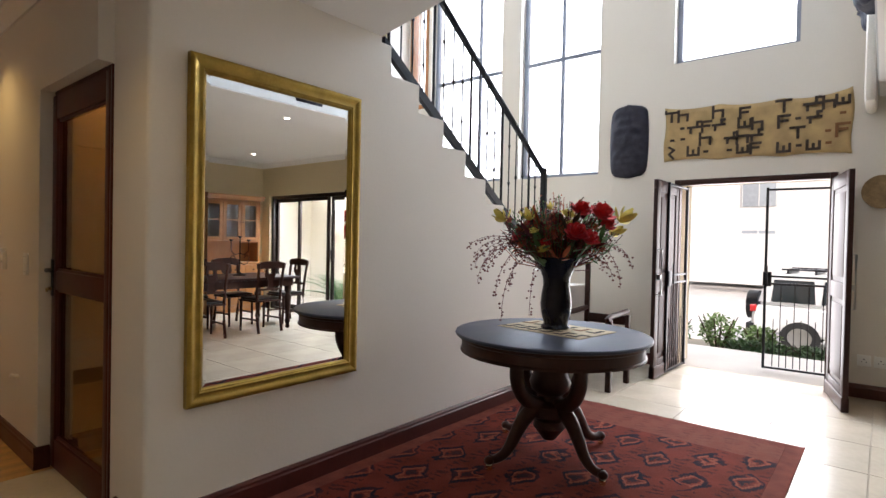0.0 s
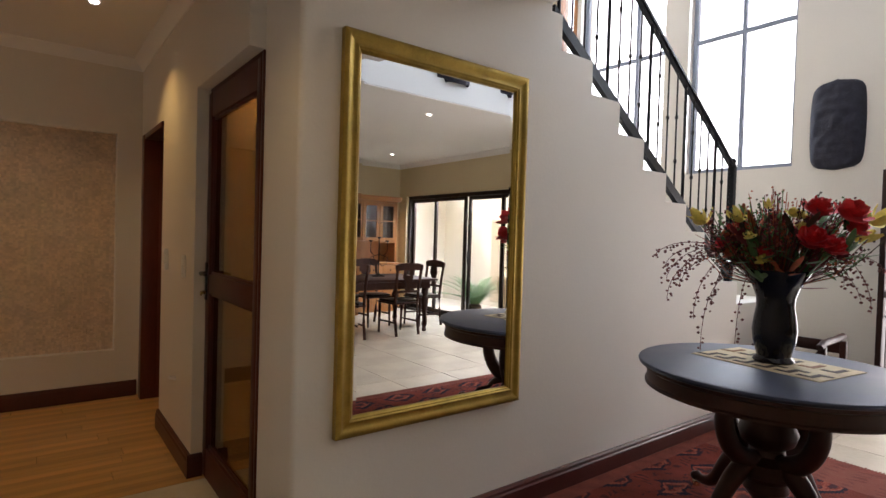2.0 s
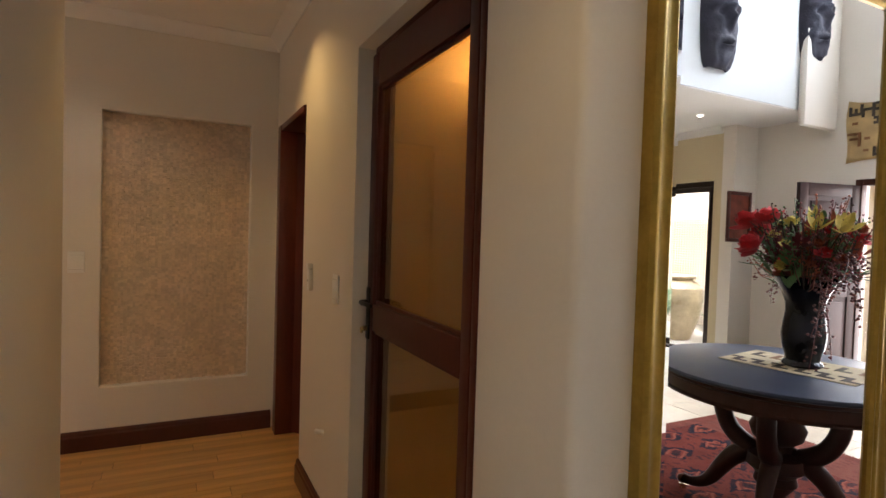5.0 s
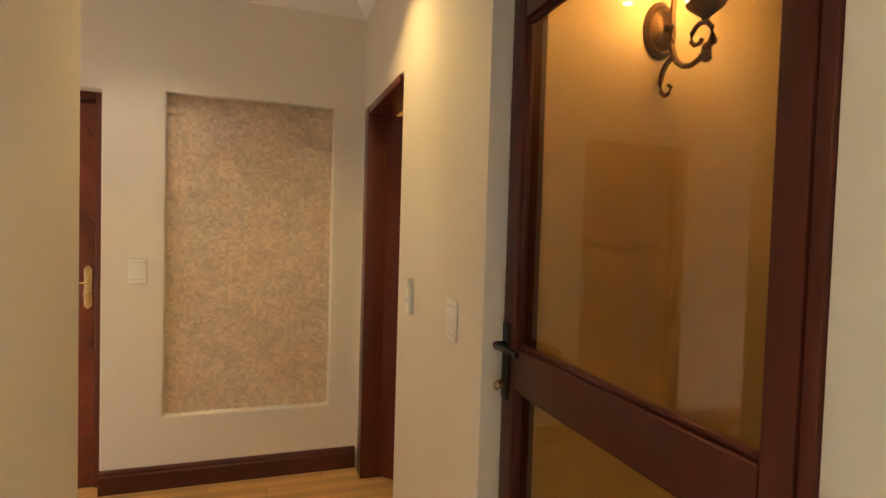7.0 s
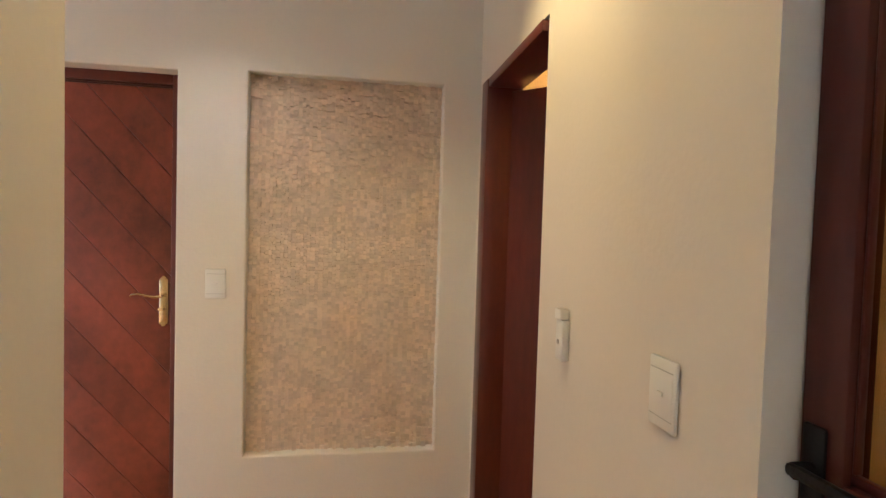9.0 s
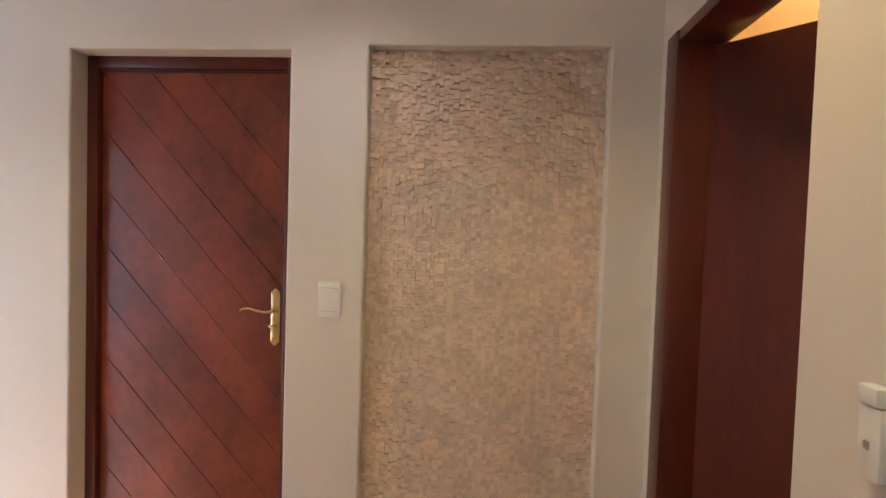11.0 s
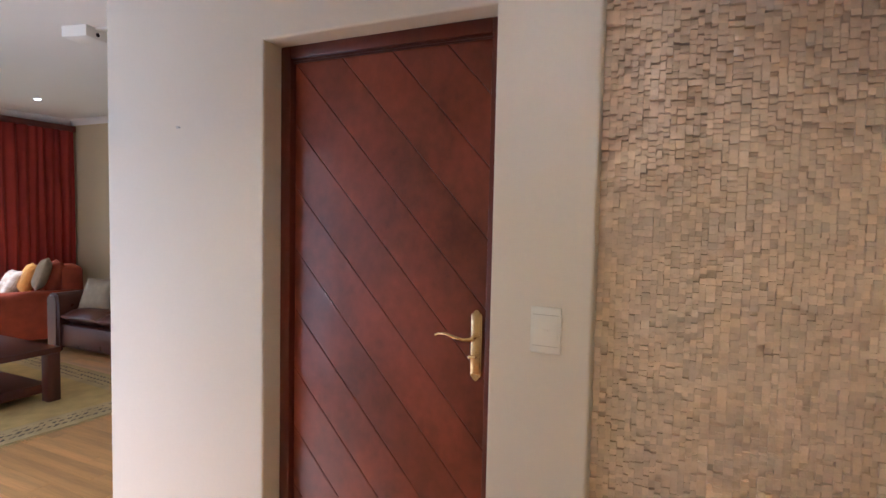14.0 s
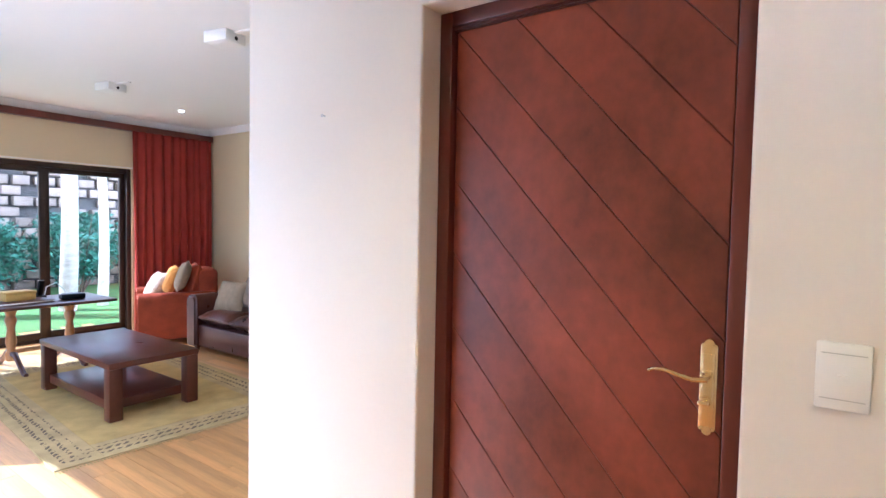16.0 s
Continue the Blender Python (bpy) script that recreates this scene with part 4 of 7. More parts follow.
def iron_gate(hy, turn, w, h=1.98, x=5.50, bars=8):
    m = pose(x, hy, 0.02, 0, 0, turn)
    g = empty("security_gate", "black iron security gate with thin upright bars, open", "gate", m, group="front security gates")
    bm = bmesh.new()
    for a in ((0, 0.026, 0, h), (w - 0.026, w, 0, h)):
        box(bm, -0.015, 0.015, *a, 0.003)
    for z in (0.0, 0.92, 1.0, h - 0.035):
        box(bm, -0.012, 0.012, 0.026, w - 0.026, z, z + 0.022, 0.003)
    part("gate_frame", bm, IRON, g)
    for i in range(bars):
        y = 0.035 + (w - 0.07) * (i + 1) / (bars + 1)
        bm = bmesh.new()
        tube(bm, [(0, y, 0.03), (0, y, 0.55 if i % 2 else 0.92)], 0.005, 6)
        part("bar", bm, IRON, g)
    bm = bmesh.new()
    box(bm, -0.03, 0.03, w - 0.07, w + 0.01, 0.90, 1.06, 0.004)
    tube(bm, [(-0.06, w - 0.03, 0.93), (-0.06, w - 0.03, 1.13)], 0.01, 8)
    part("lock_box", bm, IRON, g)


iron_gate(-0.72, 88, 0.62, x=5.50)
iron_gate(-2.06, 3, 0.64, x=5.95)

# ---------------- textile and masks ----------------
RAFFIA = mat("raffia_cloth", (0.47, 0.33, 0.15), 0.85, vary=0.25, scale=7, bump=0.4, fine=220)
INK = mat("dark_brown_applique", (0.045, 0.030, 0.020), 0.85, vary=0.2, bump=0.3)
cl = empty("wall_textile", "woven raffia wall cloth with dark brown geometric motifs", "wall hanging", pose(FRONT - 0.008, 0, 0))
CY0, CY1 = -0.525, -2.185


def cloth_top(u):
    return 2.862 - 0.085 * u - 0.030 * abs(math.sin(u * math.pi * 3)) ** 0.7 + 0.055 * u ** 6


def cloth_bot(u):
    return 2.265 - 0.045 * u + 0.022 * abs(math.sin(u * math.pi * 3)) ** 0.7


bm = bmesh.new()
N, M = 40, 10
gridv = []
for i in range(N + 1):
    u = i / N
    col = []
    for j in range(M + 1):
        v = j / M
        z = cloth_bot(u) + (cloth_top(u) - cloth_bot(u)) * v
        col.append(bm.verts.new((-0.004 - 0.008 * (1 + math.sin(u * 17 + v * 4)) * 0.5, CY0 + (CY1 - CY0) * u + 0.01 * math.sin(v * 7), z)))
    gridv.append(col)
for i in range(N):
    for j in range(M):
        bm.faces.new((gridv[i][j], gridv[i + 1][j], gridv[i + 1][j + 1], gridv[i][j + 1]))
sheet = part("cloth", bm, RAFFIA, cl)
sheet.modifiers.new("thick", "SOLIDIFY").thickness = 0.003
OCHREINK = mat("rust_brown_applique", (0.20, 0.09, 0.03), 0.85, vary=0.2, bump=0.3)
rq = random.Random(11)
# strokes of each motif as bars (u0, v0, u1, v1) on a small square
STROKES = {
    "Y": ((-1, .5, 1, .5), (0, .5, 0, -1), (-1, .5, -1, .8)),
    "h": ((-.8, 1, -.8, -1), (-.8, .2, .8, .2), (.8, .2, .8, -.9)),
    "S": ((-1, 0, 1, 0), (-.6, 0, -.6, -.9), (.5, 0, .5, .9), (.5, .9, 1, .9)),
    "F": ((-.7, -1, -.7, .8), (-.7, .8, .8, .8), (-.7, 0, .5, 0)),
    "U": ((-.9, .8, -.9, -.7), (-.9, -.7, .9, -.7), (.9, -.7, .9, .5), (0, -.7, 0, .1)),
    "T": ((-1, .8, 1, .8), (0.1, .8, .1, -1)),
    "z": ((-.4, 1, .4, .5), (.4, .5, -.4, -.2), (-.4, -.2, .3, -1)),
    "o": ((-.2, 0, .2, 0),),
}
for gj, line in enumerate(("Yh  h F  T ShU", " .SFS Uh FoS o", "oo h ShS  T oF", "z Uo oUF UoUo ")):
    for gi, key in enumerate(line.replace(".", "o")):
        if key == " ":
            continue
        u, v = (gi + 0.62) / 14.2 + rq.uniform(-.006, .006), 1 - (gj + 0.60) / 4.25 + rq.uniform(-.02, .02)
        z = cloth_bot(u) + (cloth_top(u) - cloth_bot(u)) * v
        y = CY0 + (CY1 - CY0) * u
        k, t = rq.uniform(0.052, 0.062), 0.0125
        bm = bmesh.new()
        for i, (u0, v0, u1, v1) in enumerate(STROKES[key]):
            a, b = Vector((y - u0 * k, z + v0 * k)), Vector((y - u1 * k, z + v1 * k))
            d = (b - a).normalized()
            n = Vector((-d.y, d.x)) * t
            a, b = a - d * t, b + d * t
            lo, hi = -0.0225 - 0.0003 * i, -0.0165
            va = [bm.verts.new((lo, *p)) for p in (a + n, b + n, b - n, a - n)]
            vb = [bm.verts.new((hi, *p)) for p in (a + n, b + n, b - n, a - n)]
            bm.faces.new(va)
            bm.faces.new(vb[::-1])
            for q in range(4):
                bm.faces.new((va[q], va[(q + 1) % 4], vb[(q + 1) % 4], vb[q]))
        part("motif", bm, OCHREINK if gi > 11 and gj else INK, cl, smooth=0)

CARVED = mat("blackened_carved_wood", (0.022, 0.021, 0.034), 0.6, vary=0.4, scale=14, bump=0.35, fine=60, spec=0.3)


def carved_mask(name, m, w, h, d, label, face, relief=1.0):
    """One closed shell in the local x-z plane, bulging to -y."""
    bm = bmesh.new()
    nu, nv = 28, 36
    g = []
    for j in range(nv + 1):
        v = -1 + 2 * j / nv
        width = face(v)
        col = []
        for i in range(nu + 1):
            u = -1 + 2 * i / nu
            y = math.sqrt(max(0, 1 - u * u)) * (0.55 + 0.45 * math.sqrt(max(0, 1 - v * v)))
            brow = 0.22 * math.exp(-((v - 0.32) / 0.07) ** 2) * (1 - 0.4 * abs(u))
            nose = 0.32 * math.exp(-(u / 0.16) ** 2) * math.exp(-((v - 0.05) / 0.22) ** 2)
            eyes = -0.20 * math.exp(-((abs(u) - 0.42) / 0.16) ** 2 - ((v - 0.18) / 0.07) ** 2)
            mouth = 0.18 * math.exp(-(u / 0.45) ** 2) * (math.exp(-((v + 0.42) / 0.05) ** 2) + math.exp(-((v + 0.56) / 0.05) ** 2)) - 0.15 * math.exp(-(u / 0.4) ** 2 - ((v + 0.49) / 0.03) ** 2)
            ridge = 0.03 * math.sin(v * 26) * math.exp(-((v - 0.7) / 0.25) ** 2)
            col.append(bm.verts.new((u * width * w / 2, -d * (y * 0.75 + (relief * (brow + nose + eyes + mouth + ridge) + 0.10 * noise.noise(Vector((u * 3.1, v * 6.2, w * 9)))) * min(1, y * 1.6)), v * h / 2)))
        g.append(col)
    for j in range(nv):
        for i in range(nu):
            bm.faces.new((g[j][i], g[j][i + 1], g[j + 1][i + 1], g[j + 1][i]))
    rim = [g[0][i] for i in range(nu + 1)] + [g[j][nu] for j in range(1, nv + 1)] + [g[nv][i] for i in range(nu - 1, -1, -1)] + [g[j][0] for j in range(nv - 1, 0, -1)]
    back = [bm.verts.new((v.co.x * 0.9, 0.0, v.co.z * 0.95)) for v in rim]
    for i in range(len(rim)):
        j = (i + 1) % len(rim)
        bm.faces.new((rim[i], rim[j], back[j], back[i]))
    bm.faces.new(back)
    ob = part(name, bm, CARVED, smooth=1.2, m=m)
    return tagged(ob, label, "mask")


carved_mask("carved_mask", pose(FRONT, -0.12, 2.53, 0, 0, -90), 0.45, 0.84, 0.13, "large blocky blue-black carved wooden mask on the entrance wall", lambda v: (0.97 - 0.10 * v * v) * max(0.0, 1 - abs(v) ** 12) ** 0.5 + 0.03, 0.45)
for mx, mz, lab in ((2.66, 3.28, "long dark carved wooden mask above the dining opening"), (3.52, 3.28, "grinning dark carved wooden mask above the dining opening"), (4.90, 3.57, "dark carved wooden mask hung high by the front wall")):
    carved_mask("carved_mask", pose(mx, -2.36, mz, 0, 0, 180), 0.42, 0.76, 0.19, lab, lambda v: 0.60 + 0.40 * math.sqrt(max(0, 1 - (v - 0.25) ** 2 / 1.6)))

# woven disc and sockets right of the front door
BASKET = mat("woven_grass", (0.30, 0.20, 0.10), 0.85, vary=0.3, scale=20, bump=0.5, fine=160)
disc = empty("woven_basket", "round flat woven grass basket hung on wall", "basket", pose(FRONT, -2.41, 1.86, 0, -90, 0))
bm = bmesh.new()
lathe(bm, [(0.0, 0.0), (0.12, 0.0), (0.145, 0.02), (0.15, 0.03), (0.14, 0.03), (0.11, 0.016), (0.0, 0.012)], 32)
part("bowl", bm, BASKET, disc)
for yy in (-2.32, -2.44):
    so = empty("wall_socket", "white plastic double wall socket low on plaster", "socket", pose(FRONT, yy, 0.34, 0, 0, -90), group="entrance sockets")
    bm = bmesh.new()
    box(bm, -0.05, 0.05, -0.012, 0, -0.05, 0.05, 0.004)
    part("plate", bm, PLASTIC, so)
    bm = bmesh.new()
    for dx in (-0.016, 0.016):
        cyl(bm, (dx, -0.0125, -0.012), (dx, -0.010, -0.012), 0.004, n=8)
    cyl(bm, (0, -0.0125, 0.012), (0, -0.010, 0.012), 0.005, n=8)
    part("holes", bm, IRON, so)

# dark hall chair by the front wall
hc = empty("hall_chair", "dark wooden hall chair with scrolled arms", "chair", pose(4.05, -0.32, 0, 0, 0, 0))
bm = bmesh.new()
box(bm, -0.25, 0.25, -0.24, 0.24, 0.40, 0.45, 0.012)
part("seat", bm, DARKWOOD, hc)
for lx in (-0.22, 0.22):
    for ly in (-0.21, 0.21):
        bm = bmesh.new()
        top = 1.16 if lx > 0 and ly > 0 else 0.66
        box(bm, lx - 0.025, lx + 0.025, ly - 0.025, ly + 0.025, 0.0, 0.40, 0.006)
        part("leg", bm, DARKWOOD, hc)
        bm = bmesh.new()
        box(bm, lx - 0.022, lx + 0.022, ly - 0.022, ly + 0.022, 0.451, top, 0.006)
        part("post", bm, DARKWOOD, hc)
for ly in (-0.21, 0.21):
    bm = bmesh.new()
    tube(bm, [(0.20, ly, 0.70), (0.0, ly, 0.69), (-0.2, ly, 0.685), (-0.29, ly, 0.66), (-0.31, ly, 0.61), (-0.27, ly, 0.59)], 0.026, 10)
    part("arm", bm, DARKWOOD, hc)
bm = bmesh.new()
box(bm, 0.205, 0.235, -0.188, 0.188, 0.56, 0.65, 0.008)
part("back_rail", bm, DARKWOOD, hc)

# ---------------- rug ----------------


def pattern_mat(name, base, cols, scale, seed, fine=160):
    """A woven rug: base colour with blocky motifs of the other colours."""
    m = mat(name, base, 0.95, vary=0.25, scale=18, bump=0.5, fine=fine, spec=0.1)
    nt = m.node_tree
    n, l = nt.nodes, nt.links
    b = n["Principled BSDF"]
    prev = b.inputs["Base Color"].links[0].from_socket
    for i, (c, thr) in enumerate(cols):
        tc = n.new("ShaderNodeTexCoord")
        mp = n.new("ShaderNodeMapping")
        mp.inputs["Location"].default_value = (seed + i * 3.7, i * 1.3, 0)
        mp.inputs["Rotation"].default_value = (0, 0, 0.785 if i % 2 else 0.0)
        l.new(tc.outputs["Object"], mp.inputs[0])
        v = n.new("ShaderNodeTexVoronoi")
        v.distance = "MANHATTAN" if i % 2 else "CHEBYCHEV"
        v.inputs["Scale"].default_value = scale * (1 + 0.5 * i)
        v.inputs["Randomness"].default_value = 0.55
        l.new(mp.outputs[0], v.inputs["Vector"])
        r = n.new("ShaderNodeMapRange")
        r.inputs[1].default_value, r.inputs[2].default_value = thr, thr + 0.03
        r.inputs[3].default_value, r.inputs[4].default_value = 0.7, 0.0
        a = n.new("ShaderNodeMath")
        a.operation = "PINGPONG"
        a.inputs[1].default_value = 0.21
        l.new(v.outputs["Distance"], a.inputs[0])
        l.new(a.outputs[0], r.inputs[0])
        mx = n.new("ShaderNodeMix")
        mx.data_type = "RGBA"
        l.new(r.outputs[0], mx.inputs[0])
        l.new(prev, mx.inputs[6])
        mx.inputs[7].default_value = (*c, 1)
        prev = mx.outputs[2]
    l.new(prev, b.inputs["Base Color"])
    return m


def kilim_mat(name, end_x):
    """Red wool with rows of dark stepped diamonds, and a band of fine ticks past end_x."""
    m = mat(name, (0.150, 0.030, 0.020), 0.95, vary=0.35, scale=5, bump=0.5, fine=170, spec=0.1)
    n, l = m.node_tree.nodes, m.node_tree.links
    b = n["Principled BSDF"]
    base = b.inputs["Base Color"].links[0].from_socket

    def op(kind, a, c=0.0, d=0.0):
        q = n.new("ShaderNodeMath")
        q.operation = kind
        for i, v in enumerate((a, c, d)):
            if isinstance(v, (int, float)):
                q.inputs[i].default_value = v
            else:
                l.new(v, q.inputs[i])
        return q.outputs[0]

    def paint(under, color, mask):
        q = n.new("ShaderNodeMix")
        q.data_type = "RGBA"
        q.inputs[7].default_value = (*color, 1)
        l.new(under, q.inputs[6])
        l.new(mask, q.inputs[0])
        return q.outputs[2]

    def between(v, lo, hi):
        return op("MULTIPLY", op("GREATER_THAN", v, lo), op("LESS_THAN", v, hi))

    tc = n.new("ShaderNodeTexCoord")
    ns = n.new("ShaderNodeTexNoise")
    ns.inputs["Scale"].default_value, ns.inputs["Detail"].default_value = 9, 4
    l.new(tc.outputs["Object"], ns.inputs["Vector"])
    wob = op("MULTIPLY", op("SUBTRACT", ns.outputs[0], 0.5), 0.17)
    sx = n.new("ShaderNodeSeparateXYZ")
    l.new(tc.outputs["Object"], sx.inputs[0])
    x = op("ADD", op("SNAP", sx.outputs[0], 0.012), wob)
    y = op("SUBTRACT", op("SNAP", sx.outputs[1], 0.012), wob)
    v = op("DIVIDE", y, 0.25)
    row = op("FLOOR", v)
    u = op("ADD", op("DIVIDE", x, 0.39), op("MULTIPLY", row, 0.5))
    fu = op("ABSOLUTE", op("SUBTRACT", op("FRACT", u), 0.5))
    fv = op("ABSOLUTE", op("SUBTRACT", op("FRACT", v), 0.5))
    d = op("ADD", fu, fv)
    field = op("LESS_THAN", sx.outputs[0], end_x)
    wear = op("GREATER_THAN", ns.outputs[0], 0.40)
    wear2 = op("MULTIPLY_ADD", ns.outputs[0], 1.3, 0.28)
    col = paint(base, (0.34, 0.10, 0.060), op("MULTIPLY", op("MULTIPLY", between(d, 0.20, 0.27), field), 0.6))
    col = paint(col, (0.018, 0.012, 0.022), op("MULTIPLY", op("MULTIPLY", between(d, 0.28, 0.43), field), op("MULTIPLY", wear, wear2)))
    col = paint(col, (0.030, 0.016, 0.022), op("MULTIPLY", op("MULTIPLY", op("LESS_THAN", d, 0.13), field), wear2))
    tick = op("MULTIPLY", op("LESS_THAN", op("FRACT", op("DIVIDE", x, 0.055)), 0.34), between(op("FRACT", op("DIVIDE", y, 0.145)), 0.30, 0.75))
    gaps = op("GREATER_THAN", d, 0.56)
    col = paint(col, (0.035, 0.014, 0.018), op("MULTIPLY", op("MULTIPLY", tick, gaps), op("MULTIPLY", field, 0.75)))
    band = op("SUBTRACT", 1.0, field)
    col = paint(col, (0.20, 0.070, 0.050), op("MULTIPLY", band, op("MULTIPLY", wear2, 0.7)))
    col = paint(col, (0.09, 0.022, 0.018), op("MULTIPLY", op("MULTIPLY", tick, band), 0.45))
    l.new(col, b.inputs["Base Color"])
    return m


RUG = kilim_mat("red_wool_kilim", 2.98)
RUGEDGE = mat("red_wool_border", (0.17, 0.048, 0.034), 0.95, vary=0.3, scale=10, bump=0.5, fine=160, spec=0.1)


def rug(name, x0, x1, y0, y1, body, edge, border, label, wav=0.006):
    r = empty(name, label, "rug", pose(0, 0, 0.001))
    bm = bmesh.new()
    box(bm, x0 + border, x1 - border, y0 + border, y1 - border, 0.0, 0.010)
    part("field", bm, body, r, smooth=0)
    bm = bmesh.new()
    for a, b, c, d in ((x0, x1, y0, y0 + border), (x0, x1, y1 - border, y1), (x0, x0 + border, y0 + border, y1 - border), (x1 - border, x1, y0 + border, y1 - border)):
        box(bm, a, b, c, d, 0.0, 0.0095, 0.003)
    part("border", bm, edge, r, smooth=0)
    rr = random.Random(3)
    for xx, s in ((x0, -1), (x1, 1)):
        bm = bmesh.new()
        for i in range(int((y1 - y0) / 0.018)):
            y = y0 + 0.018 * i
            e = xx + s * rr.uniform(0.02, 0.04)
            box(bm, min(xx, e), max(xx, e), y, y + 0.008, 0.0, 0.004)
        part("fringe", bm, edge, r, smooth=0)["kind"] = "stuff"
    return r


rug("kilim_rug", 0.55, 3.42, -2.06, -0.03, RUG, RUGEDGE, 0.10, "worn red patterned wool rug under the round table")

# ---------------- round table ----------------
TX, TY, TR, TH = 2.13, -0.84, 0.60, 0.79
rt = empty("round_table", "dark varnished round pedestal table with scrolled legs", "table", pose(TX, TY, 0.0, 0, 0, -21))
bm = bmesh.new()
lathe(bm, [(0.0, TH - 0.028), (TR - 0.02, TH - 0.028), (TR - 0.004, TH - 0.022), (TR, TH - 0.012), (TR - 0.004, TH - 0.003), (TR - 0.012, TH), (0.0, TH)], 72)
part("tabletop", bm, SHEENWOOD, rt)
bm = bmesh.new()
lathe(bm, [(TR - 0.09, TH - 0.028), (TR - 0.03, TH - 0.028), (TR - 0.03, TH - 0.045), (TR - 0.042, TH - 0.052), (TR - 0.042, TH - 0.105), (TR - 0.034, TH - 0.112), (TR - 0.034, TH - 0.122), (TR - 0.09, TH - 0.122)], 72)
part("apron", bm, DARKWOOD, rt)
bm = bmesh.new()
lathe(bm, [(0.12, TH - 0.03), (0.12, 0.64), (0.08, 0.60), (0.10, 0.55), (0.13, 0.48), (0.115, 0.43), (0.075, 0.40), (0.08, 0.37), (0.13, 0.34), (0.135, 0.28), (0.09, 0.24), (0.10, 0.20), (0.07, 0.16), (0.04, 0.12)], 28)
part("pedestal", bm, DARKWOOD, rt)


def limb(bm, d, ctrl, flat=1.0, n=24, sides=12):
    """A smooth carved limb in the upright plane through d; ctrl: rows of (reach, height, radius)."""
    side = Vector((-d.y, d.x, 0))
    pts = []
    for i in range(n + 1):
        s = i / n * (len(ctrl) - 1)
        j = min(int(s), len(ctrl) - 2)
        f = s - j
        p = [ctrl[max(0, min(len(ctrl) - 1, j + q))] for q in (-1, 0, 1, 2)]
        pts.append([0.5 * (2 * p[1][c] + (p[2][c] - p[0][c]) * f + (2 * p[0][c] - 5 * p[1][c] + 4 * p[2][c] - p[3][c]) * f * f + (3 * p[1][c] - p[0][c] - 3 * p[2][c] + p[3][c]) * f ** 3) for c in range(3)])
    rings = []
    for i, (u, z, rad) in enumerate(pts):
        a, b = pts[max(0, i - 1)], pts[min(n, i + 1)]
        t = (d * (b[0] - a[0]) + Vector((0, 0, b[1] - a[1]))).normalized()
        up = side.cross(t)
        rings.append([bm.verts.new(d * u + Vector((0, 0, z)) + side * (rad * flat * math.cos(2 * math.pi * q / sides)) + up * (rad * math.sin(2 * math.pi * q / sides))) for q in range(sides)])
    for a, b in zip(rings, rings[1:]):
        for q in range(sides):
            bm.faces.new((a[q], a[(q + 1) % sides], b[(q + 1) % sides], b[q]))
    bm.faces.new(rings[0][::-1])
    bm.faces.new(rings[-1])


for k in range(4):
    a = k * math.pi / 2
    d = Vector((math.cos(a), math.sin(a), 0))
    bm = bmesh.new()
    limb(bm, d, [(0.225, TH - 0.03, 0.034), (0.245, 0.68, 0.038), (0.262, 0.60, 0.042), (0.258, 0.51, 0.044), (0.215, 0.42, 0.046), (0.14, 0.36, 0.048), (0.05, 0.335, 0.045)])
    part("bracket", bm, DARKWOOD, rt)
    bm = bmesh.new()
    limb(bm, d, [(0.05, 0.35, 0.050), (0.13, 0.325, 0.052), (0.205, 0.265, 0.048), (0.26, 0.19, 0.042), (0.305, 0.12, 0.036), (0.355, 0.078, 0.030), (0.41, 0.064, 0.026), (0.45, 0.070, 0.028)], 0.85)
    ball(bm, d * 0.452 + Vector((0, 0, 0.064)), 0.030, 1, 1, 0.9)
    leg = part("leg", bm, DARKWOOD, rt)
    bm = bmesh.new()
    cyl(bm, d * 0.45 + Vector((0, 0, 0.012)), d * 0.45 + Vector((0, 0, 0.035)), 0.019)
    part("castor", bm, BRASS, leg)

rn = empty("table_runner", "small raffia table mat with brown motifs under the vase", "table mat", pose(TX + 0.10, TY + 0.03, TH + 0.001, 0, 0, -8))
bm = bmesh.new()
box(bm, -0.20, 0.22, -0.31, 0.31, 0.0, 0.003)
part("mat_cloth", bm, mat("cream_raffia", (0.56, 0.46, 0.29), 0.85, vary=0.25, scale=9, bump=0.4, fine=220), rn, smooth=0)
for i in range(6):
    bm = bmesh.new()
    y = -0.25 + 0.1 * i
    box(bm, -0.16, -0.05, y - 0.014, y + 0.014, 0.0028, 0.0042)
    box(bm, -0.16, -0.13, y + 0.014, y + 0.060, 0.0028, 0.0042)
    box(bm, -0.08, -0.05, y - 0.052, y - 0.014, 0.0028, 0.0042)
    part("motif", bm, INK, rn, smooth=0)
    bm = bmesh.new()
    box(bm, 0.05, 0.17, y - 0.014, y + 0.014, 0.0028, 0.0042)
    box(bm, 0.05, 0.08, y + 0.014, y + 0.060, 0.0028, 0.0042)
    part("motif", bm, OCHREINK if i % 2 else INK, rn, smooth=0)

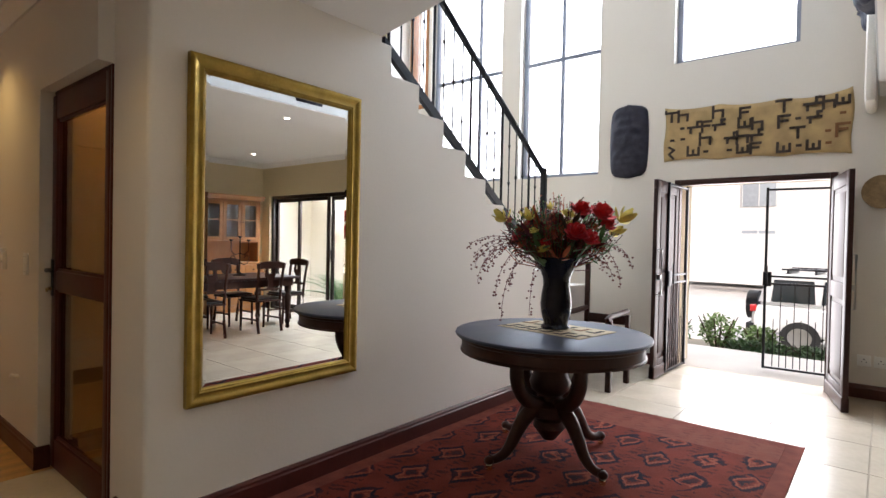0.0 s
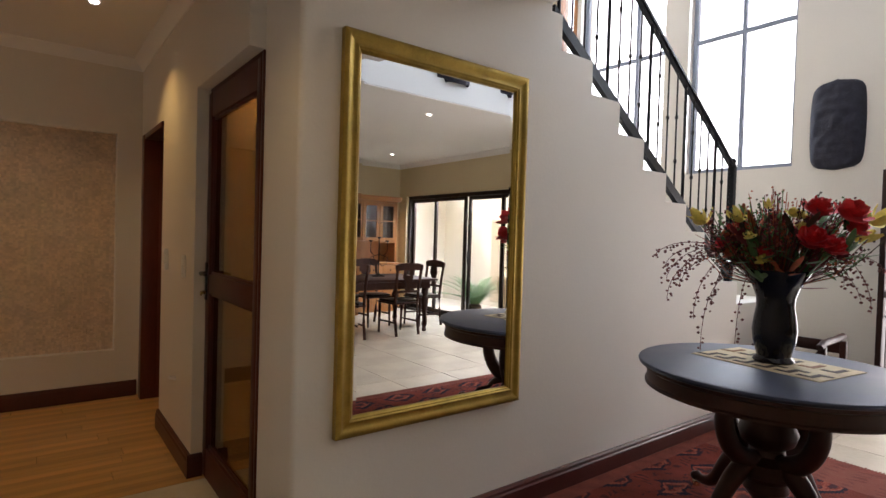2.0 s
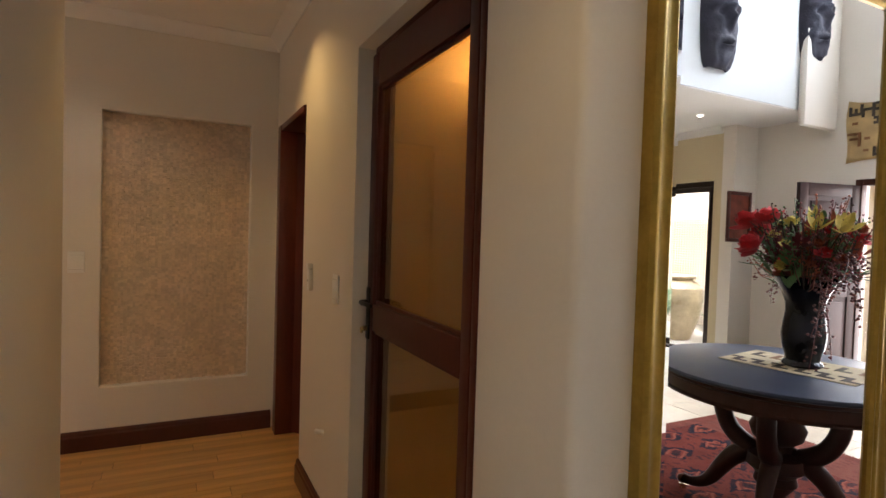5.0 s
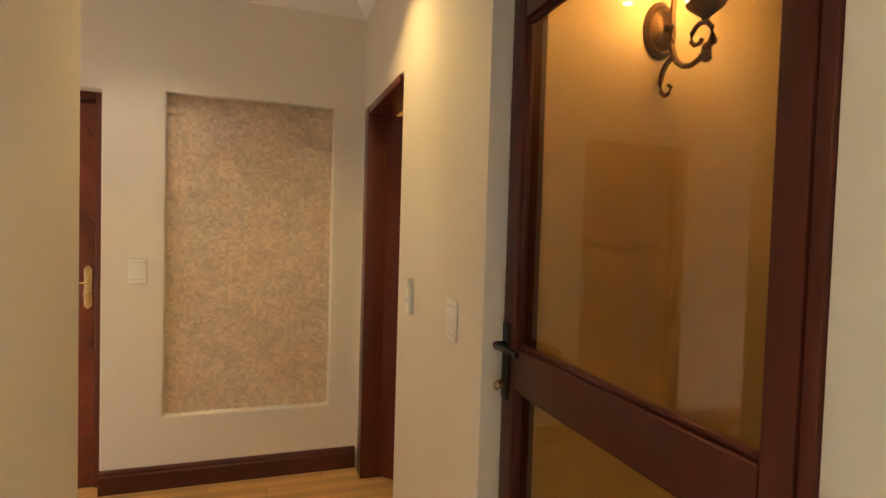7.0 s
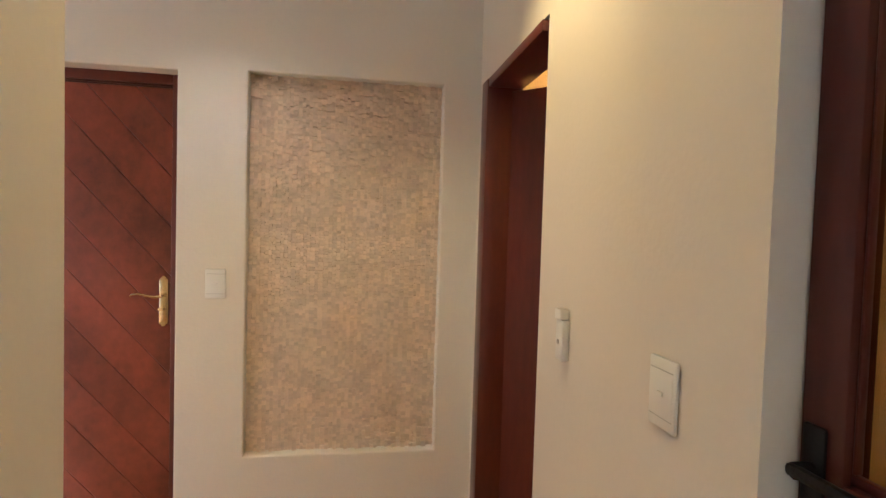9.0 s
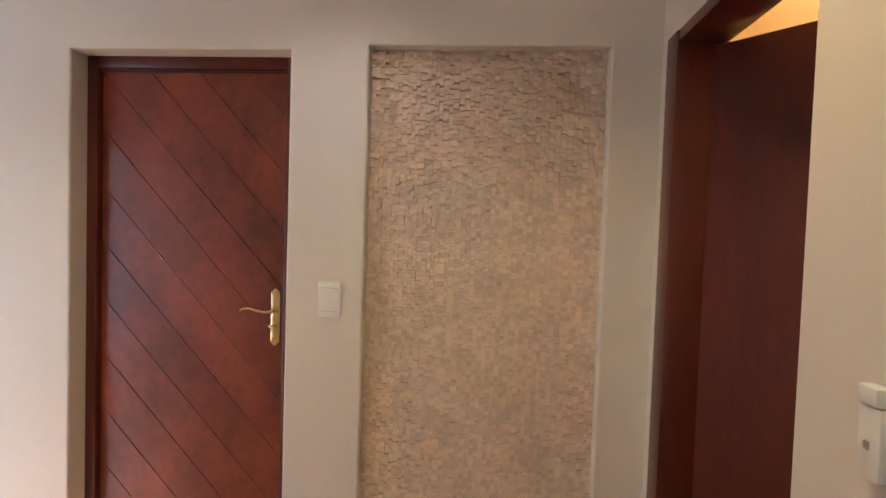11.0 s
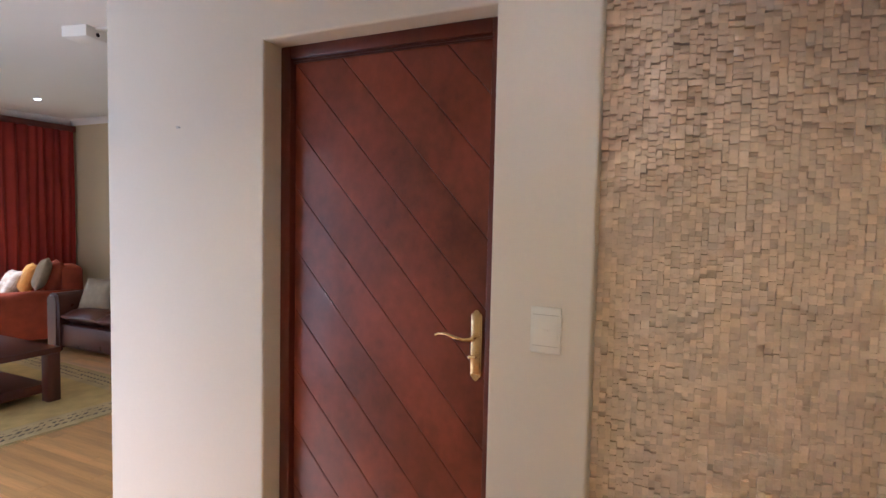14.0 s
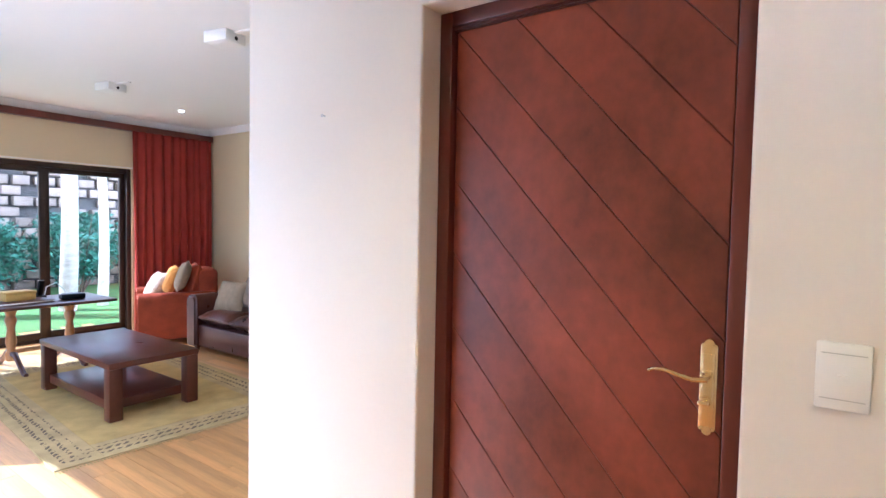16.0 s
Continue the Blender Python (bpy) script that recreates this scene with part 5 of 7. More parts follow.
VX, VY = TX + 0.12, TY + 0.035
VGLAZE = mat("dark_glazed_ceramic", (0.010, 0.009, 0.014), 0.14, vary=0.3, scale=8, bump=0.03, fine=25, coat=0.0, spec=0.35)
vs_ = empty("vase", "tall dark glossy glazed vase with flared rim", "vase", pose(VX, VY, TH + 0.004) @ Matrix.Scale(0.9, 4))
bm = bmesh.new()
lathe(bm, [(0.060, 0.030), (0.084, 0.034), (0.090, 0.06), (0.106, 0.12), (0.112, 0.18), (0.104, 0.25), (0.094, 0.31), (0.097, 0.36), (0.118, 0.42), (0.146, 0.47), (0.172, 0.505), (0.170, 0.512), (0.138, 0.475), (0.100, 0.41), (0.078, 0.34)], 44)
part("body", bm, VGLAZE, vs_)
bm = bmesh.new()
lathe(bm, [(0.0, 0.0), (0.094, 0.0), (0.104, 0.010), (0.098, 0.022), (0.086, 0.0345), (0.0, 0.0345)], 44)
part("foot", bm, VGLAZE, vs_)

# flowers: every stem with its blossoms or berries
RED = mat("red_petal", (0.55, 0.016, 0.020), 0.6, vary=0.35, scale=30, bump=0.1)
DKRED = mat("dark_red_filler", (0.13, 0.012, 0.018), 0.7, vary=0.4, scale=30, bump=0.1)
YEL = mat("pale_yellow_petal", (0.68, 0.55, 0.12), 0.6, vary=0.25, scale=30, bump=0.1)
ORANGE = mat("rust_orange_petal", (0.35, 0.07, 0.02), 0.6, vary=0.35, scale=30, bump=0.1)
STEM = mat("brown_twig", (0.055, 0.035, 0.018), 0.8, vary=0.3, bump=0.2)
GLEAF = mat("green_silk_leaf", (0.07, 0.15, 0.04), 0.55, vary=0.35, scale=20, bump=0.1)
bq = empty("flower_bouquet", "silk bouquet of red blooms, yellow lilies and trailing berries", "flowers", pose(VX, VY, TH + 0.004) @ Matrix.Diagonal((1.02, 1.02, 0.91, 1)))
rf = random.Random(21)


def petal(bm, c, out, up, L, w, cup=0.25):
    """A small curved petal of eight faces."""
    out, up = out.normalized(), up.normalized()
    side = out.cross(up).normalized()
    rows = []
    for i in range(5):
        t = i / 4
        half = w * math.sin(math.pi * (0.12 + 0.80 * t)) * 0.5
        p = c + out * (L * t) + up * (cup * L * t * t)
        rows.append((bm.verts.new(p - side * half + up * half * 0.3), bm.verts.new(p), bm.verts.new(p + side * half + up * half * 0.3)))
    for a, b in zip(rows, rows[1:]):
        bm.faces.new((a[0], a[1], b[1], b[0]))
        bm.faces.new((a[1], a[2], b[2], b[1]))


def bloom(c, r, material, n=14, parent=None, name="bloom", slim=0.85):
    bm = bmesh.new()
    c = Vector(c)
    axis = (c - Vector((0, 0, 0.40))).normalized()
    for i in range(n):
        a = i * 2.4
        tilt = 0.35 + 1.25 * i / n
        q = axis.to_track_quat("Z", "Y")
        out = q @ Vector((math.cos(a) * math.sin(tilt), math.sin(a) * math.sin(tilt), math.cos(tilt)))
        up = q @ Vector((-math.cos(a) * math.cos(tilt), -math.sin(a) * math.cos(tilt), math.sin(tilt)))
        petal(bm, c + out * r * 0.05, out, up, r * rf.uniform(0.85, 1.1), r * slim, 0.35)
    return part(name, bm, material, parent, smooth=1.3)


def stem(a, b, r=0.003):
    bm = bmesh.new()
    a, b = Vector(a), Vector(b)
    mid = (a + b) / 2 + Vector((0, 0, 0.05))
    tube(bm, [a, mid, b], r, 5)
    return part("stem", bm, STEM, bq)


# (side to side across the view, depth, height)
LAT, DEP = Vector((0.63, -0.77, 0)), Vector((0.77, 0.63, 0))


def at(u, d, z):
    return LAT * u + DEP * d + Vector((0, 0, z))


for u, d, z, r, mt, lab in ((0.10, -0.14, 0.80, 0.095, RED, "bloom"), (0.20, -0.19, 0.78, 0.105, RED, "bloom"), (0.25, -0.12, 0.72, 0.085, RED, "bloom"), (0.05, -0.22, 0.65, 0.095, RED, "bloom"),
                            (0.13, -0.20, 0.62, 0.08, RED, "bloom"), (-0.16, -0.06, 0.66, 0.06, DKRED, "bloom"), (-0.25, 0.04, 0.60, 0.05, ORANGE, "bloom"), (-0.05, -0.08, 0.63, 0.06, ORANGE, "bloom"),
                            (0.0, 0.08, 0.75, 0.075, DKRED, "bloom"), (-0.10, -0.12, 0.58, 0.055, RED, "bloom"), (0.10, 0.14, 0.68, 0.08, RED, "bloom"), (-0.12, 0.14, 0.70, 0.085, RED, "bloom"), (-0.02, 0.16, 0.60, 0.08, RED, "bloom"),
                            (0.38, -0.02, 0.76, 0.105, YEL, "lily"), (0.34, 0.02, 0.67, 0.085, YEL, "lily"), (-0.33, 0.0, 0.75, 0.085, YEL, "lily"), (-0.18, -0.04, 0.76, 0.075, YEL, "lily"), (-0.05, 0.0, 0.84, 0.045, YEL, "lily")):
    p = at(u, d, z)
    stem((p.x * 0.15, p.y * 0.15, 0.40), p)
    bloom(p, r * (1.15 if lab == "lily" else 0.93), mt, 7 if lab == "lily" else 22, bq, lab, 0.45 if lab == "lily" else 0.85)
for k in range(74):
    z = rf.uniform(0.46, 0.78)
    u, d = rf.uniform(-0.34, 0.38) * min(1, (z - 0.36) / 0.26), rf.uniform(-0.18, 0.18)
    c = at(u * 0.7, d * 0.7, z - 0.05)
    tint = rf.choice((GLEAF, GLEAF, DKRED, ORANGE, STEM, GLEAF))
    for j in range(4):
        bm = bmesh.new()
        dirn = (at(u, d, 0.12) + Vector((rf.uniform(-.3, .3), rf.uniform(-.3, .3), rf.uniform(-.2, .4)))).normalized()
        petal(bm, c + dirn * 0.02 * j, dirn, Vector((0, 0, 1)), rf.uniform(0.07, 0.13), 0.035, 0.1)
        part("leaf", bm, tint, bq, smooth=1.3)
for k in range(190):
    u, d = rf.uniform(-0.38, 0.36), rf.uniform(-0.20, 0.17)
    z = rf.uniform(0.64, 0.97) - abs(u) * 0.3
    p = at(u, d, z)
    bm = bmesh.new()
    tube(bm, [(p.x * 0.2, p.y * 0.2, 0.42), p * 0.75 + Vector((0, 0, 0.04)), p], 0.0022, 4)
    for j in range(9):
        q = p - (p - Vector((p.x * 0.4, p.y * 0.4, 0.5))) * (j * 0.07) + Vector((rf.uniform(-.02, .02), rf.uniform(-.02, .02), rf.uniform(-.02, .02)))
        ball(bm, q, 0.006, sub=1)
    part("filler_spray", bm, rf.choice((DKRED, STEM, ORANGE, DKRED, GLEAF)), bq)
for k in range(26):
    z = rf.uniform(0.50, 0.80)
    p = at(rf.uniform(-0.32, 0.34) * min(1, (z - 0.30) / 0.3), rf.uniform(-0.17, 0.17), z)
    stem((p.x * 0.15, p.y * 0.15, 0.40), p)
    bloom(p, rf.uniform(0.03, 0.05), rf.choice((ORANGE, DKRED, RED, YEL)), 9, bq, "small_bloom")
BERRY = mat("dark_berry", (0.13, 0.022, 0.016), 0.4, vary=0.3, bump=0.0)
trails = [(-0.26, 0.62, -0.52, 0.52), (-0.22, 0.60, -0.44, 0.40), (-0.20, 0.58, -0.40, 0.22), (-0.24, 0.62, -0.50, 0.30), (-0.15, 0.55, -0.36, 0.05), (-0.10, 0.52, -0.16, 0.08), (-0.27, 0.64, -0.56, 0.58), (-0.18, 0.58, -0.30, 0.30),
          (0.22, 0.58, 0.34, 0.36), (0.26, 0.60, 0.40, 0.28), (0.18, 0.56, 0.28, 0.42), (0.28, 0.62, 0.44, 0.45), (-0.25, 0.60, -0.46, 0.46), (-0.24, 0.61, -0.53, 0.44)]
for i, (u0, z0, u1, z1) in enumerate(trails):
    d0, d1 = rf.uniform(-0.08, 0.08), rf.uniform(-0.14, 0.10)
    pts = [at(0, 0, 0.42)]
    for k in range(9):
        t = k / 8
        pts.append(at(u0 + (u1 - u0) * (1 - (1 - t) ** 1.8), d0 + (d1 - d0) * t, z0 + (z1 - z0) * t ** 1.6 + 0.015 * math.sin(5 * t + i)))
    bm = bmesh.new()
    tube(bm, pts, 0.0024, 5, taper=0.0014)
    for k in range(26):
        t = 1 + 7.9 * (k + 0.5) / 26
        p = pts[int(t)].lerp(pts[min(9, int(t) + 1)], t - int(t))
        ball(bm, p + Vector((rf.uniform(-.02, .02), rf.uniform(-.02, .02), rf.uniform(-.025, .005))), rf.uniform(0.0055, 0.009), sub=1)
    part("berry_trail", bm, BERRY, bq, "trailing twig strung with dark berries")

# ---------------- dining room ----------------
LEATHER_D = mat("black_seat_leather", (0.02, 0.015, 0.012), 0.45, vary=0.3, scale=20, bump=0.15)


def turned_leg(bm, x, y, h, r=0.045):
    lathe(bm, [(r * 0.5, 0.0), (r * 0.62, 0.03), (r * 0.45, 0.06), (r * 0.8, 0.10), (r * 0.55, 0.15), (r * 0.7, 0.30), (r, 0.46), (r * 0.6, 0.52), (r * 0.95, 0.56), (r * 0.95, h)], 16, x, y)


dt = empty("dining_table", "long dark turned-leg wooden dining table", "table", pose(2.85, -4.86, 0))
bm = bmesh.new()
box(bm, -1.15, 1.15, -0.52, 0.52, 0.735, 0.77, 0.01)
part("tabletop", bm, DARKWOOD, dt)
bm = bmesh.new()
for a in ((-1.05, 1.05, -0.46, -0.435), (-1.05, 1.05, 0.435, 0.46), (-1.05, -1.025, -0.435, 0.435), (1.025, 1.05, -0.435, 0.435)):
    box(bm, *a, 0.63, 0.735)
part("apron", bm, DARKWOOD, dt, smooth=0)
for lx in (-1.0, 1.0):
    for ly in (-0.40, 0.40):
        bm = bmesh.new()
        turned_leg(bm, lx, ly, 0.735, 0.055)
        part("leg", bm, DARKWOOD, dt)

ch = empty("dining_chair", "dark wooden dining chair with shaped splat and leather seat", "chair", group="chairs round the dining table")
bm = bmesh.new()
box(bm, -0.22, 0.22, -0.21, 0.21, 0.43, 0.455, 0.01)
part("seat_frame", bm, DARKWOOD, ch)
bm = bmesh.new()
box(bm, -0.20, 0.20, -0.19, 0.19, 0.456, 0.485, 0.012)
part("seat", bm, LEATHER_D, ch)
for lx in (-0.19, 0.19):
    bm = bmesh.new()
    tube(bm, [(lx, -0.18, 0.43), (lx, -0.185, 0.2), (lx, -0.19, 0.0)], 0.021, 8, taper=0.015)
    part("leg", bm, DARKWOOD, ch)
    bm = bmesh.new()
    tube(bm, [(lx, 0.24, 0.0), (lx, 0.20, 0.22), (lx, 0.19, 0.45), (lx * 1.03, 0.215, 0.70), (lx * 1.08, 0.26, 0.98)], 0.02, 8)
    part("leg", bm, DARKWOOD, ch)
    bm = bmesh.new()
    box(bm, lx - 0.01, lx + 0.01, -0.17, 0.20, 0.17, 0.195, 0.003)
    part("stretcher", bm, DARKWOOD, ch)
bm = bmesh.new()
prism(bm, [(-0.225, 0.90), (0.225, 0.90), (0.235, 0.97), (0.15, 1.0), (0.0, 1.01), (-0.15, 1.0), (-0.235, 0.97)], 0.235, 0.262, "y")
part("crest_rail", bm, DARKWOOD, ch)
bm = bmesh.new()
prism(bm, [(-0.05, 0.62), (0.05, 0.62), (0.035, 0.72), (0.085, 0.80), (0.07, 0.90), (0.03, 0.90), (0.03, 0.83), (-0.03, 0.83), (-0.03, 0.90), (-0.07, 0.90), (-0.085, 0.80), (-0.035, 0.72)], 0.212, 0.228, "y")
part("splat", bm, DARKWOOD, ch)
bm = bmesh.new()
box(bm, -0.19, 0.19, 0.205, 0.225, 0.59, 0.625, 0.004)
part("back_rail", bm, DARKWOOD, ch)
ch.matrix_basis = pose(2.58, -4.50, 0, 0, 0, 4)
for x, y, a in ((3.42, -4.50, -3), (1.75, -4.5, 0), (2.0, -5.25, 180), (2.75, -5.26, 182), (4.15, -4.95, -92), (3.45, -5.27, 178)):
    copy_thing(ch, pose(x, y, 0, 0, 0, a))

# dresser
cb = empty("dresser", "honey pine glazed dresser with open niche", "cabinet", pose(3.92, -6.845, 0, 0, 0, 180))
bm = bmesh.new()
box(bm, -0.75, 0.75, -0.45, 0, 0.08, 0.85, 0.008)
box(bm, -0.72, 0.72, -0.42, -0.02, 0.0, 0.08)
part("base", bm, TEAK, cb)
bm = bmesh.new()
box(bm, -0.78, 0.78, -0.48, 0, 0.852, 0.885, 0.008)
part("worktop", bm, TEAK, cb)
bm = bmesh.new()
for a in ((-0.73, -0.70), (0.70, 0.73)):
    box(bm, a[0], a[1], -0.32, 0, 0.886, 2.0)
box(bm, -0.70, 0.70, -0.02, 0, 0.886, 2.0)
box(bm, -0.70, 0.70, -0.32, -0.02, 1.24, 1.27)
box(bm, -0.70, 0.70, -0.32, -0.02, 1.97, 2.0)
part("upper_case", bm, TEAK, cb, smooth=0)
bm = bmesh.new()
prism(bm, [(-0.36, 2.0), (-0.02, 2.0), (-0.02, 2.08), (-0.41, 2.08), (-0.40, 2.05)], -0.78, 0.78, "x")
part("crown_moulding", bm, TEAK, cb, smooth=0)
for i in range(4):
    x0 = -0.70 + 0.35 * i
    bm = bmesh.new()
    for a in ((x0 + 0.004, x0 + 0.064, 1.275, 1.965), (x0 + 0.286, x0 + 0.346, 1.275, 1.965)):
        box(bm, a[0], a[1], -0.345, -0.321, a[2], a[3])
    for a in ((1.275, 1.335), (1.905, 1.965), (1.625, 1.645)):
        box(bm, x0 + 0.064, x0 + 0.286, -0.345, -0.321, a[0], a[1])
    dr = part("glazed_door", bm, TEAK, cb, smooth=0)
    bm = bmesh.new()
    box(bm, x0 + 0.06, x0 + 0.29, -0.333, -0.330, 1.33, 1.91)
    part("pane", bm, glass("cabinet_glass", (0.55, 0.55, 0.55), 1.2), dr, smooth=0)
    bm = bmesh.new()
    ball(bm, (x0 + (0.32 if i % 2 == 0 else 0.03), -0.355, 1.60), 0.012)
    part("knob", bm, IRON, dr)
    bm = bmesh.new()
    box(bm, x0 + 0.02, x0 + 0.33, -0.465, -0.451, 0.13, 0.66, 0.006)
    part("base_door", bm, TEAK, cb)
    bm = bmesh.new()
    box(bm, x0 + 0.02, x0 + 0.33, -0.465, -0.451, 0.68, 0.83, 0.006)
    dw = part("drawer", bm, TEAK, cb)
    bm = bmesh.new()
    ball(bm, (x0 + 0.175, -0.475, 0.755), 0.014)
    part("knob", bm, IRON, dw)

cd = empty("candelabra", "scrolled wrought iron candle holder on dining table", "candle holder", pose(3.35, -4.95, 0.771))
bm = bmesh.new()
lathe(bm, [(0.10, 0.0), (0.10, 0.01), (0.03, 0.03), (0.01, 0.05)], 16)
part("base", bm, IRON, cd)
bm = bmesh.new()
tube(bm, [(0, 0, 0.03), (0, 0, 0.55)], 0.008, 8)
for s in (-1, 1):
    tube(bm, [(0, 0, 0.20), (s * 0.06, 0, 0.15), (s * 0.13, 0, 0.18), (s * 0.15, 0, 0.27), (s * 0.10, 0, 0.30), (s * 0.07, 0, 0.25)], 0.006, 6)
    tube(bm, [(0, 0, 0.33), (s * 0.07, 0, 0.30), (s * 0.14, 0, 0.36), (s * 0.14, 0, 0.50)], 0.006, 6)
part("scrollwork", bm, IRON, cd)
for s in (-1, 0, 1):
    bm = bmesh.new()
    lathe(bm, [(0.01, 0.50 + 0.05 * (s == 0)), (0.03, 0.52 + 0.05 * (s == 0)), (0.03, 0.53 + 0.05 * (s == 0))], 12, 0.14 * s, 0)
    part("candle_cup", bm, IRON, cd)

pic = empty("framed_picture", "dark red framed picture on the dining side wall", "picture", pose(4.98, -3.096, 1.70, 0, 0, 180))
bm = bmesh.new()
for a in ((-0.2, -0.16, -0.28, 0.28), (0.16, 0.2, -0.28, 0.28)):
    box(bm, a[0], a[1], -0.025, 0, a[2], a[3], 0.004)
for a in ((-0.28, -0.24), (0.24, 0.28)):
    box(bm, -0.16, 0.16, -0.025, 0, a[0], a[1], 0.004)
part("frame", bm, SKIRT, pic)
bm = bmesh.new()
box(bm, -0.16, 0.16, -0.012, -0.004, -0.24, 0.24)
part("canvas", bm, mat("red_brown_paint", (0.20, 0.05, 0.03), 0.7, vary=0.6, scale=9), pic, smooth=0)

# ---------------- courtyard beyond the dining room ----------------
cy = bmesh.new()
box(cy, 5.1, 7.2, -8.0, -3.25, -0.63, -0.03)
setting("pavement_courtyard", cy, CONCRETE, "pale paved courtyard floor", "pavement")
cy = bmesh.new()
wall(cy, "x", 6.9, 0.2, -8.2, -3.25, -0.2, 2.6)
wall(cy, "y", -8.0, -0.2, 5.1, 6.9, -0.2, 2.6)
setting("wall_courtyard", cy, mat("cream_garden_plaster", (0.82, 0.78, 0.70), 0.8, vary=0.06, scale=2, bump=0.2, fine=50), "cream plastered courtyard wall", "wall")
cy = bmesh.new()
wall(cy, "y", -3.25, -0.2, 5.53, 7.1, -0.2, 2.6)
setting("wall_courtyard_side", cy, CONCRETE, "plain courtyard side wall", "wall")
sp = empty("mosaic_panel", "rectangular pebble mosaic panel on the courtyard wall", "wall panel", pose(6.898, -5.62, 0.92, 0, 0, -90) @ Matrix.Diagonal((1.2, 1, 1, 1)))
bm = bmesh.new()
box(bm, -0.62, 0.62, -0.03, 0, -0.85, 0.85, 0.006)
part("backing", bm, mat("mosaic_grout", (0.60, 0.55, 0.45), 0.9), sp)
rp = random.Random(8)
verts, faces = [], []
for i in range(30):
    for j in range(42):
        cx, cz, a, b = -0.60 + 0.04 * (i + 0.5), -0.83 + 0.0395 * (j + 0.5), rp.uniform(0.012, 0.018), rp.uniform(0.011, 0.017)
        k = len(verts)
        for y, s in ((-0.03, 1.0), (-0.045, 0.7)):
            verts += [(cx - a * s, y, cz - b * s * 0.4), (cx, y, cz - b * s), (cx + a * s, y, cz + b * s * 0.3), (cx, y, cz + b * s)]
        faces += [(k + 4, k + 5, k + 6, k + 7)] + [(k + q, k + (q + 1) % 4, k + 4 + (q + 1) % 4, k + 4 + q) for q in range(4)]
me = bpy.data.meshes.new("pebbles")
me.from_pydata(verts, [], faces)
me.materials.append(STONE2)
ob = new("pebbles", me)
ob.parent = sp
ob["kind"] = "stuff"
POT = mat("cream_and_ochre_glaze", (0.52, 0.40, 0.24), 0.3, vary=0.45, scale=2.2, bump=0.05, fine=20)
pot = empty("garden_pot", "large cream and ochre glazed garden urn", "plant pot", pose(6.05, -4.75, -0.03))
bm = bmesh.new()
lathe(bm, [(0.0, 0.0), (0.20, 0.0), (0.24, 0.10), (0.33, 0.36), (0.38, 0.62), (0.36, 0.76), (0.27, 0.84), (0.22, 0.87), (0.26, 0.92), (0.25, 0.94), (0.20, 0.89), (0.18, 0.8)], 36)
part("urn", bm, POT, pot)
CYC = mat("cycad_frond", (0.10, 0.22, 0.09), 0.5, vary=0.3, scale=12, bump=0.05)


def cycad(x, y, z, n, L, seed, label):
    r = random.Random(seed)
    p = empty("cycad", label, "plant", pose(x, y, z), group="courtyard cycads")
    bm = bmesh.new()
    lathe(bm, [(0.12, 0.0), (0.14, 0.08), (0.12, 0.16), (0.05, 0.20)], 14)
    part("trunk", bm, STEM, p)
    for k in range(n):
        a, el = k * 2.4 + r.uniform(-.2, .2), r.uniform(0.5, 1.3)
        bm = bmesh.new()
        d = Vector((math.cos(a), math.sin(a), 0))
        pts = [d * (0.05 + L * t * math.cos(el) * (0.6 + 0.5 * t)) + Vector((0, 0, 0.16 + L * math.sin(el) * (t - 0.42 * t * t))) for t in np.linspace(0, 1, 9)]
        tube(bm, pts, 0.006, 4, taper=0.002)
        side = Vector((-d.y, d.x, 0))
        for i in range(1, 9):
            for h in (0.0, 0.5):
                c = pts[i - 1].lerp(pts[i], h)
                ln = 0.17 * math.sin(math.pi * (0.15 + 0.8 * (i + h) / 9))
                for s in (-1, 1):
                    tip = c + side * s * ln + (pts[i] - pts[i - 1]).normalized() * ln * 0.6 + Vector((0, 0, 0.02))
                    w = (pts[i] - pts[i - 1]).normalized() * 0.011
                    bm.faces.new([bm.verts.new(c - w), bm.verts.new(c + w), bm.verts.new(tip)])
        part("frond", bm, CYC, p, smooth=0)
    return p


cycad(5.85, -5.65, -0.03, 26, 0.95, 1, "arching green cycad beside the courtyard door")
cycad(6.3, -3.85, -0.03, 18, 0.70, 2, "low green cycad beside the glazed urn")

# ---------------- living room ----------------
bm = bmesh.new()
box(bm, -8.498, -8.40, 1.4, 6.19, 2.555, 2.632, 0.006)
tagged(part("curtain_pelmet", bm, MAHOG), "long mahogany curtain pelmet under the cornice", "pelmet")
bm = bmesh.new()
box(bm, -8.499, -8.478, 1.85, 5.14, 2.082, 2.10, 0.003)
setting("trim_blind", bm, PLASTIC, "slim white blind rail above the sliding door", "trim")
CURT = mat("rust_red_curtain", (0.27, 0.034, 0.022), 0.8, vary=0.15, scale=5, bump=0.3, fine=260, spec=0.2)
cu = empty("curtain", "floor-length rust red pleated curtain drawn aside", "curtain", pose(-8.42, 0, 0))
bm = bmesh.new()
N = 150
cols = []
for i in range(N + 1):
    u = i / N
    y = 5.10 + 1.06 * u
    fold = 0.032 * math.sin(u * 2 * math.pi * 10 + 1.1 * math.sin(u * 9))
    cols.append([bm.verts.new((0.02 + fold * (0.55 + 0.45 * (1 - t)) + 0.012 * math.sin(u * 40 + t * 3), y + 0.008 * math.sin(t * 5 + u * 30), 0.015 + 2.54 * t)) for t in np.linspace(0, 1, 9)])
for a, b in zip(cols, cols[1:]):
    for j in range(8):
        bm.faces.new((a[j], b[j], b[j + 1], a[j + 1]))
sh = part("cloth", bm, CURT, cu, smooth=2.0)
sh.modifiers.new("thick", "SOLIDIFY").thickness = 0.003

